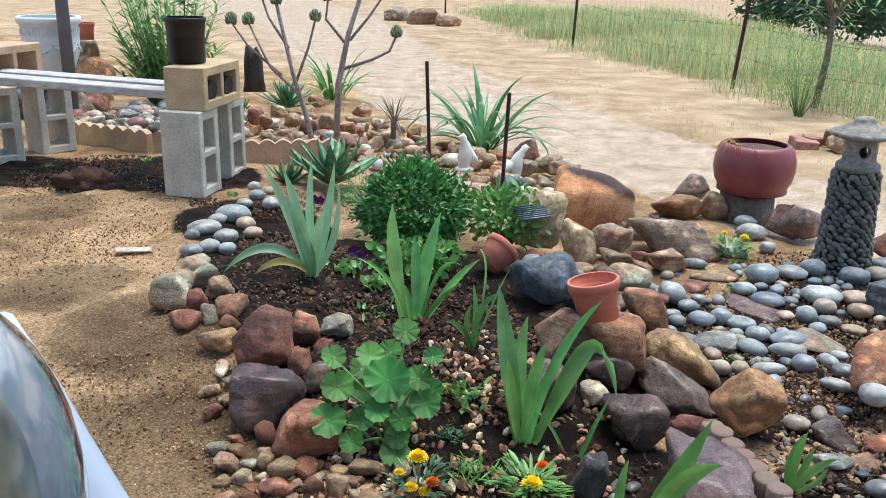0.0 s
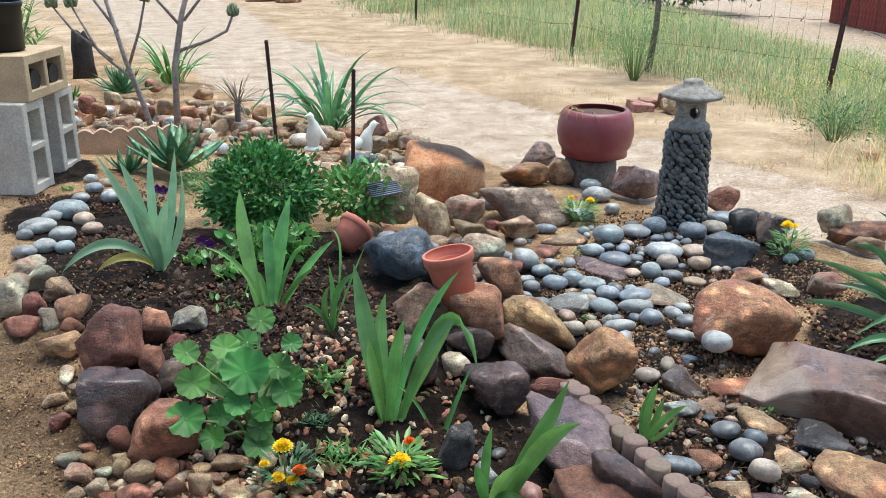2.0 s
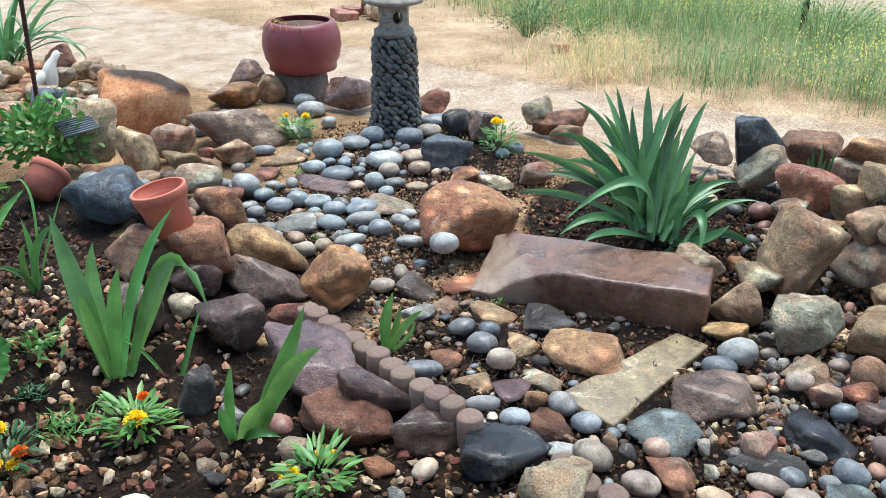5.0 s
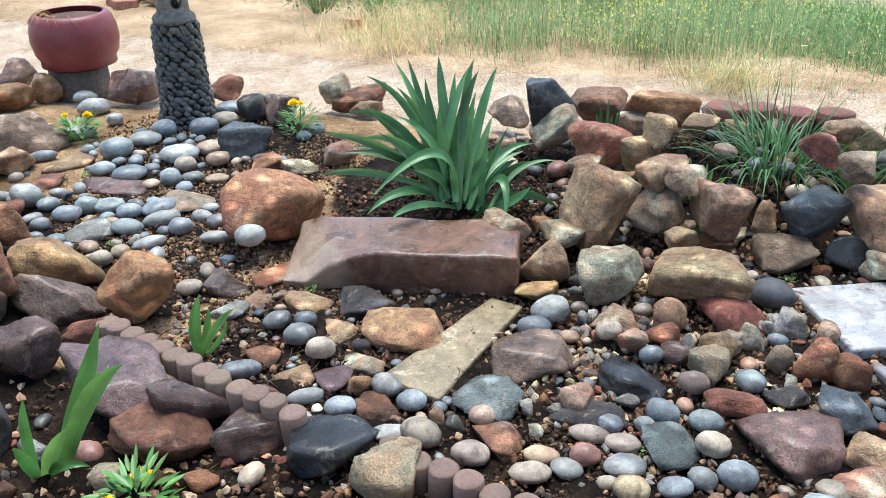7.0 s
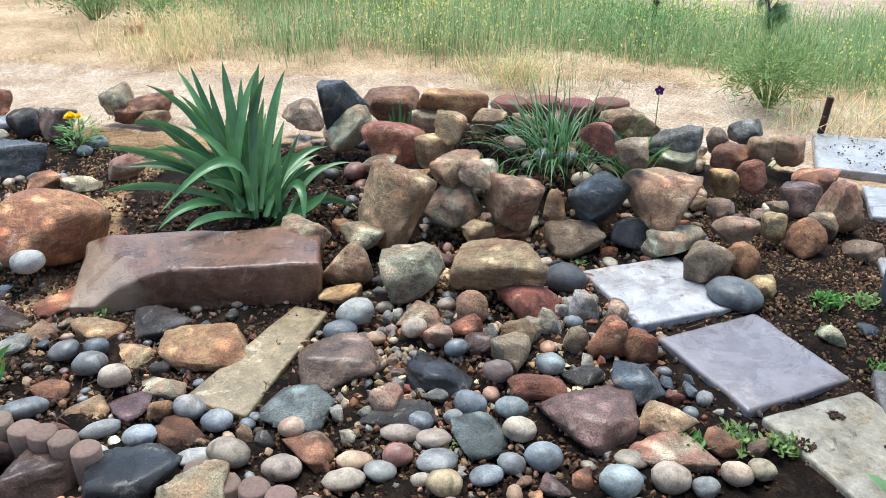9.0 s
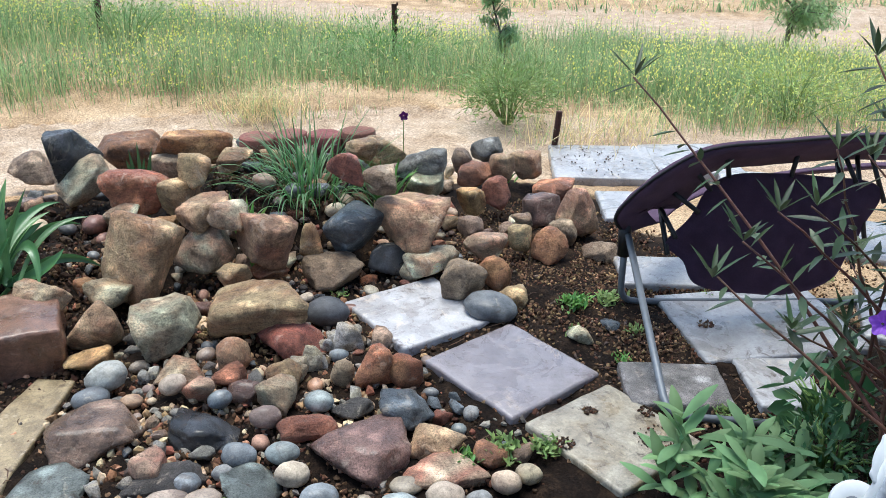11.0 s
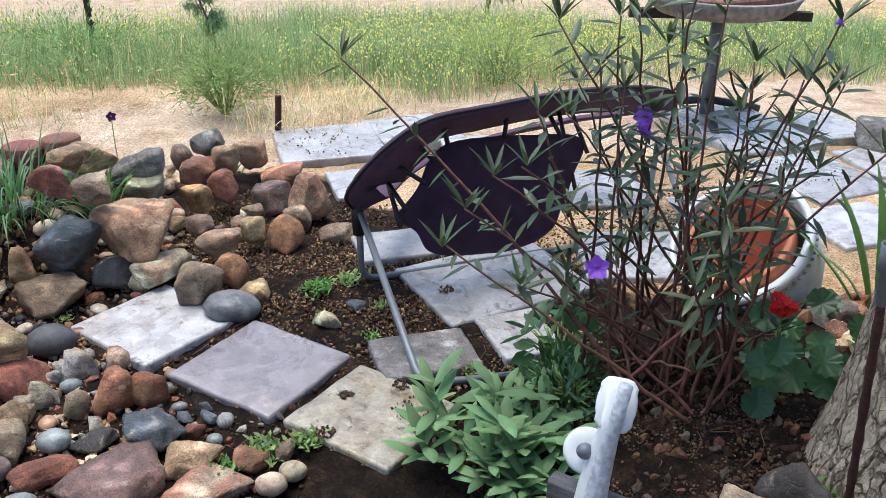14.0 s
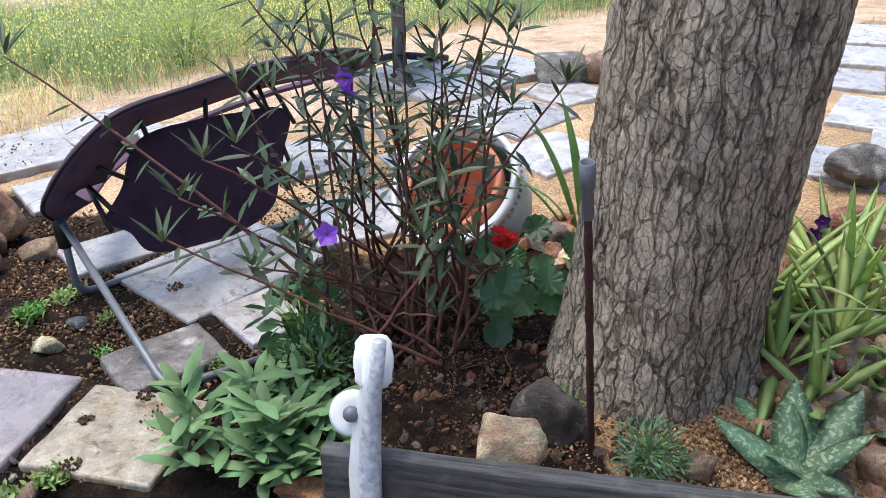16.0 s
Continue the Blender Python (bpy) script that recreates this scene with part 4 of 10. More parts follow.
CHAR_WOOD = plain("charred_wood", (52, 44, 40), 0.95, scale=18, spread=0.4, bumpy=0.9, v=0.1, relief=0.008)
STEEL = plain("grey_steel", (104, 108, 114), 0.5, 0.3, scale=25, spread=0.2, bumpy=0.1, v=0.05, grain=0.25)
RUST = plain("rusty_iron", (74, 48, 40), 0.85, 0.2, scale=40, spread=0.4, bumpy=0.5, v=0.1)
BLACK_PLASTIC = plain("black_plastic", (20, 20, 24), 0.5, scale=10, spread=0.2, bumpy=0.05, v=0.0, grain=0.25)
WHITE_PAINT = plain("white_paint", (212, 214, 214), 0.55, scale=12, spread=0.08, bumpy=0.15, v=0.0, grain=0.25)
WORN_PAINT = plain("worn_grey_paint", (172, 176, 182), 0.6, scale=40, spread=0.3, bumpy=0.4, v=0.0)
CERAMIC = plain("cream_ceramic", (224, 218, 202), 0.35, scale=14, spread=0.12, bumpy=0.1, v=0.0, grain=0.25)
FABRIC = plain("purple_canvas", (82, 64, 82), 0.9, spec=0.15, scale=90, spread=0.15, bumpy=0.4, v=0.05, relief=0.001, grain=0.25)
SOIL = plain("potting_soil", (96, 74, 56), 0.95, scale=60, spread=0.4, bumpy=1.0, v=0.0, relief=0.006)
RED_BOARD = plain("red_barn_paint", (132, 62, 50), 0.85, scale=3, spread=0.15, bumpy=0.2, v=0.12)


def board_wood(name, dark, light, worn):
    """Weathered timber with grain along local x."""
    m, nt, nd, lk, bs = node_kit(name)
    vec = nd.new("ShaderNodeTexCoord").outputs["Object"]
    along = nd.new("ShaderNodeMapping")
    along.inputs["Scale"].default_value = (0.06, 1, 1)
    lk.new(vec, along.inputs["Vector"])
    grain, blotch = tex_noise(nt, along.outputs[0], 160, 6, 0.7, 0.5), tex_noise(nt, vec, 9, 5, 0.65)
    col = ramp(nt, grain.outputs["Fac"], [(0.34, lin(*dark)), (0.62, lin(*light))]).outputs["Color"]
    col = mix(nt, ramp(nt, blotch.outputs["Fac"], [(0.5, (0, 0, 0, 1)), (0.7, (0.6, 0.6, 0.6, 1))]).outputs["Color"], col, lin(*worn))
    lk.new(col, bs.inputs["Base Color"])
    bs.inputs["Roughness"].default_value = 0.8
    bump(nt, bs, grain.outputs["Fac"], 0.8, 0.002)
    return m


GREY_WOOD = board_wood("grey_wood", (128, 120, 112), (196, 190, 182), (214, 210, 204))
DARK_WOOD = board_wood("dark_board", (30, 29, 30), (84, 82, 82), (120, 118, 118))


def settle(root, x, y, z=None):
    """Move a thing's own point to its foot; its parts stay where they are."""
    p = Vector((x, y, terrain(x, y) if z is None else z))
    root.location = p
    for ob in root.children:
        ob.matrix_parent_inverse = Matrix.Translation(-p)
    return root


def paver(x, y, w, l, ang, material=PAVER, thick=0.045, label="worn square concrete paving slab set in soil"):
    bm = bmesh.new()
    add_box(bm, w, l, thick, None, 0.008, 2)
    bmesh.ops.subdivide_edges(bm, edges=[e for e in bm.edges if e.calc_length() > 0.1], cuts=5, use_grid_fill=True)
    o = Vector((x * 7, y * 7, 0))
    for v in bm.verts:
        v.co.x += 0.0035 * noise.noise(v.co * 14 + o)
        v.co.y += 0.0035 * noise.noise(v.co * 14 - o)
        v.co.z += 0.0015 * noise.noise(v.co * 20 + o)
    LAID.append((x, y, max(w, l) * 0.62))
    ob = part("paving_slab", bm, material)
    ob.matrix_world = pose(x, y, terrain(x, y) - 0.004, random.uniform(-1, 1), random.uniform(-1, 1), ang)
    return tagged(ob, label, "paving slab", "stepping slabs")


paver(2.213, 0.93, 0.31, 0.305, 58)
paver(2.04, 0.605, 0.315, 0.30, 63, PAVER_GREY, label="grey paving slab with dirt smears set in soil")
paver(1.873, 0.31, 0.29, 0.27, 60, PAVER_TAN, label="tan broken paving slab with soil on it")
paver(3.675, 0.76, 0.42, 0.40, -70)
paver(3.87, 0.44, 0.34, 0.37, -62)
paver(3.235, 0.58, 0.17, 0.26, -68)
paver(2.74, 0.37, 0.24, 0.20, -68)
paver(2.54, 0.06, 0.46, 0.36, -58, label="pale flagstone with brown stains lying in soil")
paver(2.13, 0.22, 0.25, 0.18, -68, RIBBED, label="grey paving slab with a ribbed surface")
paver(2.245, -0.015, 0.17, 0.21, -65)
paver(4.05, -0.97, 0.62, 0.42, 22)
paver(3.485, -1.13, 0.37, 0.42, -62)
paver(3.675, -1.45, 0.28, 0.30, -72)
paver(3.04, -1.13, 0.34, 0.30, -68)
paver(3.28, -0.30, 0.33, 0.33, -82)
paver(2.74, -0.37, 0.35, 0.32, -85)
paver(4.12, -1.37, 0.27, 0.36, -70)
paver(3.10, -0.72, 0.33, 0.30, -78)
paver(2.78, -1.62, 0.36, 0.34, -60)
paver(3.15, -1.95, 0.40, 0.30, -55)
paver(2.62, -2.02, 0.30, 0.40, -50)
paver(3.5, -2.2, 0.40, 0.40, -50)
paver(3.0, -2.5, 0.40, 0.36, -48)
paver(3.65, 0.12, 0.32, 0.34, -75)
paver(3.72, -2.98, 0.36, 0.26, -35)
paver(3.42, -2.70, 0.30, 0.26, -40)
paver(4.06, -3.26, 0.40, 0.30, -35)
paver(2.74, -2.38, 0.30, 0.22, -42)


def pale_end(m, at, soft, rgb):
    """A fresh paler break over one end (towards minus x) of a stone."""
    nt, nd = m.node_tree, m.node_tree.nodes
    bs = nd["Principled BSDF"]
    under = bs.inputs["Base Color"].links[0].from_socket
    vec = nd.new("ShaderNodeTexCoord").outputs["Object"]
    xyz, rag = nd.new("ShaderNodeSeparateXYZ"), tex_noise(nt, vec, 14, 5, 0.65)
    nt.links.new(vec, xyz.inputs[0])
    edge = nd.new("ShaderNodeMath")
    edge.operation, edge.inputs[1].default_value = "MULTIPLY_ADD", 0.16
    nt.links.new(rag.outputs["Fac"], edge.inputs[0])
    slant = nd.new("ShaderNodeMath")
    slant.operation, slant.inputs[1].default_value = "MULTIPLY_ADD", 0.66
    nt.links.new(xyz.outputs["Y"], slant.inputs[0])
    nt.links.new(xyz.outputs["X"], slant.inputs[2])
    nt.links.new(slant.outputs[0], edge.inputs[2])
    shift = nd.new("ShaderNodeMath")
    shift.operation, shift.inputs[1].default_value = "ADD", 0.5
    nt.links.new(edge.outputs[0], shift.inputs[0])
    fac = ramp(nt, shift.outputs[0], [(at + 0.58 - soft, (0.85, 0.85, 0.85, 1)), (at + 0.58 + soft, (0, 0, 0, 1))]).outputs["Color"]
    grain = ramp(nt, rag.outputs["Fac"], [(0.35, lin(*(int(c * 0.82) for c in rgb))), (0.65, lin(*rgb))]).outputs["Color"]
    nt.links.new(mix(nt, fac, under, grain), bs.inputs["Base Color"])


pale_end(SLABSTONE, -0.215, 0.02, (172, 148, 126))


def big_slab():
    """The long block of stone in front of the iris bed."""
    bm = bmesh.new()
    add_box(bm, 0.65, 0.235, 0.14, None, 0.010, 2)
    bmesh.ops.subdivide_edges(bm, edges=[e for e in bm.edges if e.calc_length() > 0.05], cuts=9, use_grid_fill=True)
    for v in bm.verts:
        past = -0.215 - v.co.x - 0.66 * v.co.y
        if past > 0 and v.co.z > -0.05:
            v.co.z -= min(0.085, past * 0.75) * (v.co.z + 0.07) / 0.14
        v.co.z -= 0.015 * noise.noise(v.co * 5) if v.co.z > 0 else 0.0
        v.co += 0.010 * Vector((noise.noise(v.co * 9), noise.noise(v.co * 9 + Vector((7, 0, 0))), noise.noise(v.co * 9 + Vector((0, 9, 0)))))
        v.co += 0.004 * Vector((noise.noise(v.co * 33), noise.noise(v.co * 33 + Vector((7, 0, 0))), 1.4 * noise.noise(v.co * 33 + Vector((0, 9, 0)))))
    ob = part("stone_slab", bm, SLABSTONE)
    ob.matrix_world = pose(1.4535, 1.91, 0.047, 2, 0, -45.5)
    tagged(ob, "long damp brown stone slab in front of the iris bed", "stone slab")


def yellow_plank():
    bm = bmesh.new()
    add_box(bm, 0.45, 0.13, 0.03, None, 0.006, 2)
    bmesh.ops.subdivide_edges(bm, edges=[e for e in bm.edges if e.calc_length() > 0.04], cuts=7, use_grid_fill=True)
    for v in bm.verts:
        v.co.y *= 1.0 - 0.5 * (v.co.x / 0.45)
        v.co += 0.006 * Vector((noise.noise(v.co * 14), noise.noise(v.co * 14 + Vector((7, 0, 0))), 0.4 * noise.noise(v.co * 20)))
    LAID.extend((1.335 + k * 0.95, 1.515 + k * 0.31, 0.10) for k in (-0.18, -0.09, 0.0, 0.09, 0.18))
    ob = part("flagstone", bm, YELLOWSTONE)
    ob.matrix_world = pose(1.335, 1.515, -0.002, 0, 0, 18)
    tagged(ob, "long narrow yellowish sandstone flag bedded in soil", "flagstone")


big_slab()
yellow_plank()


def log_edging(points, n, radius, height, material, name, label):
    """Upright concrete half logs, side by side along a curve."""
    root = thing(name, pose(points[0][0], points[0][1], 0), label, "garden edging")
    bm = bmesh.new()
    add_lathe(bm, [(0, -0.03), (radius, -0.03), (radius, height - 0.003), (radius - 0.003, height), (radius * 0.5, height + 0.001), (0, height)], 22,
              wobble=lambda a, z: 1 + 0.03 * math.sin(3 * a + z * 40))
    first = None
    legs = [(Vector(b) - Vector(a)).length for a, b in zip(points, points[1:])]
    total = sum(legs)
    for i in range(n):
        s, k = total * i / (n - 1), 0
        while k < len(legs) - 1 and s > legs[k]:
            s -= legs[k]
            k += 1
        p = Vector(points[k]).lerp(Vector(points[k + 1]), s / legs[k])
        if first is None:
            first = part("edging_log", bm, material, root)
            ob = first
        else:
            ob = new("edging_log", first.data)
            ob.parent = root
        ob.location = (p.x - points[0][0], p.y - points[0][1], terrain(p.x, p.y) + random.uniform(-0.012, 0.006))
        ob.rotation_euler = (random.uniform(-0.05, 0.05), random.uniform(-0.05, 0.05), random.uniform(0, 6))
    return root


log_edging([(0.672, 2.050), (0.692, 1.955), (0.717, 1.865), (0.750, 1.705), (0.763, 1.655), (0.800, 1.548), (0.834, 1.448)], 13, 0.0285, 0.095, BROWN_CONCRETE, "log_edging", "brown concrete half-log edging along the dry bed")
log_edging([(0.934, 1.246), (0.955, 1.187), (0.978, 1.100), (1.013, 1.009), (1.052, 0.915)], 7, 0.0295, 0.072, BROWN_CONCRETE, "log_edging", "brown concrete half-log edging along the dry bed")
log_edging([(2.80, 1.83), (2.90, 1.68), (2.99, 1.52)], 4, 0.062, 0.085, plain("red_concrete", (120, 74, 66), 0.9, scale=40, spread=0.3, bumpy=0.7), "log_edging",
           "round-topped reddish concrete edging behind the grass clump")


def scallop_edging(x, y, ang, n):
    """A low precast edging with a scalloped top."""
    bm = bmesh.new()
    step, t = 0.085, 0.045
    top = []
    for i in range(n * 8 + 1):
        u = i / 8
        top.append((u * step, 0.085 + 0.022 * abs(math.sin(math.pi * u))))
    front = [bm.verts.new((px, -t / 2, pz)) for px, pz in top]
    back = [bm.verts.new((px, t / 2, pz)) for px, pz in top]
    fb = [bm.verts.new((px, -t / 2, -0.03)) for px, _ in top]
    bb = [bm.verts.new((px, t / 2, -0.03)) for px, _ in top]
    for i in range(len(top) - 1):
        bm.faces.new((fb[i], fb[i + 1], front[i + 1], front[i]))
        bm.faces.new((front[i], front[i + 1], back[i + 1], back[i]))
        bm.faces.new((back[i], back[i + 1], bb[i + 1], bb[i]))
    bm.faces.new((fb[0], front[0], back[0], bb[0]))
    bm.faces.new((bb[-1], back[-1], front[-1], fb[-1]))
    ob = part("scalloped_edging", bm, TAN_CONCRETE, smooth=False)
    ob.matrix_world = pose(x, y, terrain(x, y) + 0.02, 0, 0, ang)
    tagged(ob, "low grey concrete garden edging with a scalloped top", "garden edging", "scalloped edging")


scallop_edging(-2.62, 5.18, -22, 10)
scallop_edging(-1.80, 4.86, -14, 6)
scallop_edging(-1.24, 4.66, 14, 6)


def hollow_block(m, material, label):
    """A two-hole concrete block, 194 x 194 x 397 mm, standing on end; the holes open to local x."""
    bm = bmesh.new()
    w, h, t = 0.194, 0.397, 0.042
    ys, zs = (-w / 2, t - w / 2, w / 2 - t, w / 2), (0, t, h / 2 - 0.015, h / 2 + 0.015, h - t, h)
    grid = {(s, j, k): bm.verts.new((s * w / 2, y, z)) for s in (-1, 1) for j, y in enumerate(ys) for k, z in enumerate(zs)}
    solid = {(j, k) for j in range(3) for k in range(5)} - {(1, 1), (1, 3)}
    for j, k in solid:
        ring = ((j, k), (j + 1, k), (j + 1, k + 1), (j, k + 1))
        bm.faces.new([grid[(1,) + q] for q in ring])
        bm.faces.new([grid[(-1,) + q] for q in ring[::-1]])
        for a, b, beside in ((0, 1, (j, k - 1)), (1, 2, (j + 1, k)), (2, 3, (j, k + 1)), (3, 0, (j - 1, k))):
            if beside not in solid:
                bm.faces.new([grid[(1,) + ring[b]], grid[(1,) + ring[a]], grid[(-1,) + ring[a]], grid[(-1,) + ring[b]]])
    bm.normal_update()
    bmesh.ops.bevel(bm, geom=[e for e in bm.edges if e.is_manifold and e.calc_face_angle(0) > 0.5], offset=0.004, segments=1, affect="EDGES")
    ob = part("concrete_block", bm, material, smooth=False)
    ob.matrix_world = m
    return tagged(ob, label, "concrete block", "blocks of the plank bench")


BZ = terrain(-1.3, 4.0)
hollow_block(pose(-1.305, 4.01, BZ, 0, 0, -9), CONCRETE, "grey hollow concrete block standing on end under a bench")
hollow_block(pose(-1.275, 4.36, BZ, 0, 0, -7), CONCRETE, "grey hollow concrete block standing on end under a bench")
hollow_block(pose(-1.30, 3.955, BZ + 0.397 + 0.097, -90, 0, -8), TAN_CONCRETE, "tan hollow concrete block lying on two upright blocks")
hollow_block(pose(-2.52, 4.52, BZ, 0, 0, -42), CONCRETE, "grey hollow concrete block standing on end under a bench")
hollow_block(pose(-2.38, 4.82, BZ, 0, 0, -38), CONCRETE, "grey hollow concrete block standing on end under a bench")
hollow_block(pose(-2.60, 4.52, BZ + 0.397 + 0.097, -90, 0, -14), TAN_CONCRETE, "tan hollow concrete block lying on two upright blocks")


for k, dy in enumerate((-0.09, 0.09)):
    bm = bmesh.new()
    add_tube(bm, [(-0.07, 0, 0), (0.0, 0.004, 0.002), (0.085, 0, 0)], [0.045, 0.05, 0.046], 9)
    ob = part("charred_billet", bm, CHAR_WOOD, smooth=False)
    ob.matrix_world = pose(-1.30, 3.955, BZ + 0.397 + 0.08, 0, 0, -8) @ pose(0.0, 0.2 + dy, 0)
    tagged(ob, "charred piece of wood pushed into a hollow block", "wood")


def bench_plank(x0, y0, x1, y1, z):
    d = Vector((x1 - x0, y1 - y0, 0))
    bm = bmesh.new()
    add_box(bm, d.length, 0.115, 0.04, None, 0.004, 1)
    ob = part("bench_plank", bm, GREY_WOOD, smooth=False)
    ob.matrix_world = pose((x0 + x1) / 2, (y0 + y1) / 2, z, 0, 0, math.degrees(math.atan2(d.y, d.x)))
    tagged(ob, "weathered silver-grey wooden plank laid between concrete blocks", "plank", "bench planks")


bench_plank(-3.1, 4.62, -1.21, 4.04, BZ + 0.397 + 0.055)
bench_plank(-3.1, 4.80, -1.20, 4.235, BZ + 0.397 + 0.055)


def hollow_pot(profile_out, thick, steps=40):
    """Outer wall up, over the rim, and down inside."""
    inner = [(max(r - thick, 0.001), z) for r, z in reversed(profile_out) if z > profile_out[0][1] + thick]
    zb = profile_out[0][1] + thick
    return [(0, profile_out[0][1])] + profile_out + inner + [(inner[-1][0], zb), (0, zb)]


def clay_pot(m, r, h, label, material=TERRACOTTA, name="clay_pot", cat="flower pot"):
    root = thing(name, m, label, cat)
    bm = bmesh.new()
    out = [(r * 0.68, 0), (r * 0.71, h * 0.03), (r * 0.92, h * 0.76), (r * 0.93, h * 0.765), (r * 1.0, h * 0.775), (r * 1.025, h * 0.98), (r * 1.01, h)]
    add_lathe(bm, hollow_pot(out, r * 0.1), 40)
    part("pot_wall", bm, material, root)
    return root


clay_pot(pose(0.412, 2.415, 0.203, -4, -11, 0), 0.074, 0.130, "terracotta flower pot standing empty on an orange rock")
clay_pot(Matrix.Translation((0.085, 3.05, 0.145)) @ Vector((0.62, 0.55, 0.55)).to_track_quat("Z", "Y").to_matrix().to_4x4(), 0.066, 0.10, "broken terracotta pot lying tilted in the bed")
clay_pot(pose(-3.24, 7.29, 0.50), 0.075, 0.14, "small terracotta flower pot on a rock pile")


def red_bowl():
    root = thing("bowl_planter", pose(1.405, 4.39, 0.115), "large round oxblood-red glazed bowl planter filled with dry soil", "planter")
    bm = bmesh.new()
    out = [(0.11, 0), (0.15, 0.015), (0.185, 0.07), (0.197, 0.13), (0.193, 0.185), (0.178, 0.228), (0.166, 0.246), (0.157, 0.250)]
    add_lathe(bm, hollow_pot(out, 0.016), 56)
    part("bowl", bm, GLAZE, root)
    bm = bmesh.new()
    add_lathe(bm, [(0.142, 0.226), (0.09, 0.234), (0, 0.230)], 24, wobble=lambda a, z: 1 + 0.02 * math.sin(7 * a))
    part("soil", bm, SOIL, root, "dry brown soil")
    bm = bmesh.new()
    for i in range(9):
        a = random.uniform(2.2, 4.6)
        p = Vector((0.08 * math.cos(a), 0.08 * math.sin(a), 0.226))
        pts = [p]
        for k in range(4):
            p = p + Vector((0.03 * math.cos(a + 0.3 * k), 0.03 * math.sin(a + 0.3 * k), (0.025, 0.01, -0.012, -0.03)[k]))
            pts.append(p)
        add_tube(bm, pts, 0.0016, 5)
    part("dry_stems", bm, plain("straw", (190, 150, 96), 0.9), root, "withered straw-coloured stems")
    bm = bmesh.new()
    add_lathe(bm, [(0, 0), (0.14, 0), (0.132, 0.06), (0.128, 0.145), (0.12, 0.15), (0, 0.152)], 40,
              wobble=lambda a, z: 1 + 0.035 * math.sin(9 * a + 2 * math.sin(3 * a)) + 0.02 * math.sin(23 * a))
    ob = part("tree_stump", bm, STUMP_WOOD)
    ob.matrix_world = pose(1.395, 4.40, -0.035)
    tagged(ob, "grey weathered tree stump carrying the red bowl", "stump")


red_bowl()


def pebble_lantern():
    """A column clad in dark pebbles with a concrete pagoda lantern on it."""
    root = thing("garden_lantern", pose(1.575, 3.60, terrain(1.575, 3.6) - 0.005, 0, 0, -24), "pebble-clad column with a grey concrete pagoda lantern on top", "garden lantern")
    bm = bmesh.new()
    add_lathe(bm, [(0, 0), (0.105, 0), (0.088, 0.18), (0.080, 0.43), (0, 0.43)], 32)
    core = part("column", bm, plain("dark_mortar", (58, 55, 50), 0.95, scale=60, bumpy=0.6), root, "dark mortar core of the column")
    shapes = []
    for k in range(6):
        p, f = stone_shape(900 + k, 0, 2, 0.25, 2)
        me = bpy.data.meshes.new("cladding_pebble")
        me.from_pydata((p * (0.040, 0.022, 0.027)).tolist(), [], f)
        me.polygons.foreach_set("use_smooth", [True] * len(me.polygons))
        me.materials.append(LANTERN_STONE)
        shapes.append(me)
    rows = 21
    for j in range(rows):
        z = 0.012 + 0.42 * j / rows
        r = (0.105 + (0.088 - 0.105) * z / 0.18 if z < 0.18 else 0.088 - 0.008 * (z - 0.18) / 0.25) + 0.006
        n = int(2 * math.pi * r / 0.036)
        for i in range(n):
            a = 2 * math.pi * (i + 0.5 * (j % 2) + random.uniform(-0.2, 0.2)) / n
            ob = new("cladding_pebble", random.choice(shapes))
            ob.parent = core
            s = random.uniform(0.8, 1.2)
            ob.matrix_local = pose(r * math.cos(a), r * math.sin(a), z + random.uniform(-0.005, 0.005), 0, 0, math.degrees(a) + 90) @ pose(0, 0, 0, random.uniform(-25, 25), random.uniform(10, 50), random.uniform(-30, 30)) @ Matrix.Diagonal((s, s, s, 1))
    bm = bmesh.new()
    add_lathe(bm, [(0, 0.425), (0.083, 0.425), (0.086, 0.44), (0.084, 0.452), (0.066, 0.466), (0.064, 0.47), (0, 0.47)], 36)
    part("collar", bm, LANTERN_CONCRETE, root)
    # the light chamber with three round openings
    bm = bmesh.new()
    steps, hole = 132, 0.024
    z0, z1, ro, ri = 0.468, 0.548, 0.064, 0.046
    nz = 30
    grid = {}
    for i in range(steps):
        a = 2 * math.pi * i / steps
        for k in range(nz + 1):
            z = z0 + (z1 - z0) * k / nz
            grid[i, k] = (a, z)

    def open_at(a, z):
        for c in (math.radians(-72), math.radians(48), math.radians(168)):
            d = (a - c + math.pi) % (2 * math.pi) - math.pi
            if math.hypot(d * ro, z - 0.508) < hole:
                return True
        return False
    vo = {key: bm.verts.new((ro * math.cos(a), ro * math.sin(a), z)) for key, (a, z) in grid.items()}
    vi = {key: bm.verts.new((ri * math.cos(a), ri * math.sin(a), z)) for key, (a, z) in grid.items()}
    keep = {}
    for i in range(steps):
        for k in range(nz):
            a, z = grid[i, k]
            keep[i, k] = not open_at(a + math.pi / steps, z + (z1 - z0) / nz / 2)
    for (i, k), ok in keep.items():
        if not ok:
            continue
        j = (i + 1) % steps
        bm.faces.new((vo[i, k], vo[j, k], vo[j, k + 1], vo[i, k + 1]))
        bm.faces.new((vi[i, k + 1], vi[j, k + 1], vi[j, k], vi[i, k]))
        for di, dk, e1, e2 in ((1, 0, (j, k), (j, k + 1)), (-1, 0, (i, k + 1), (i, k)), (0, 1, (j, k + 1), (i, k + 1)), (0, -1, (i, k), (j, k))):
            nb = ((i + di) % steps, k + dk)
            if nb in keep and not keep[nb]:
                bm.faces.new((vo[e1], vi[e1], vi[e2], vo[e2]))
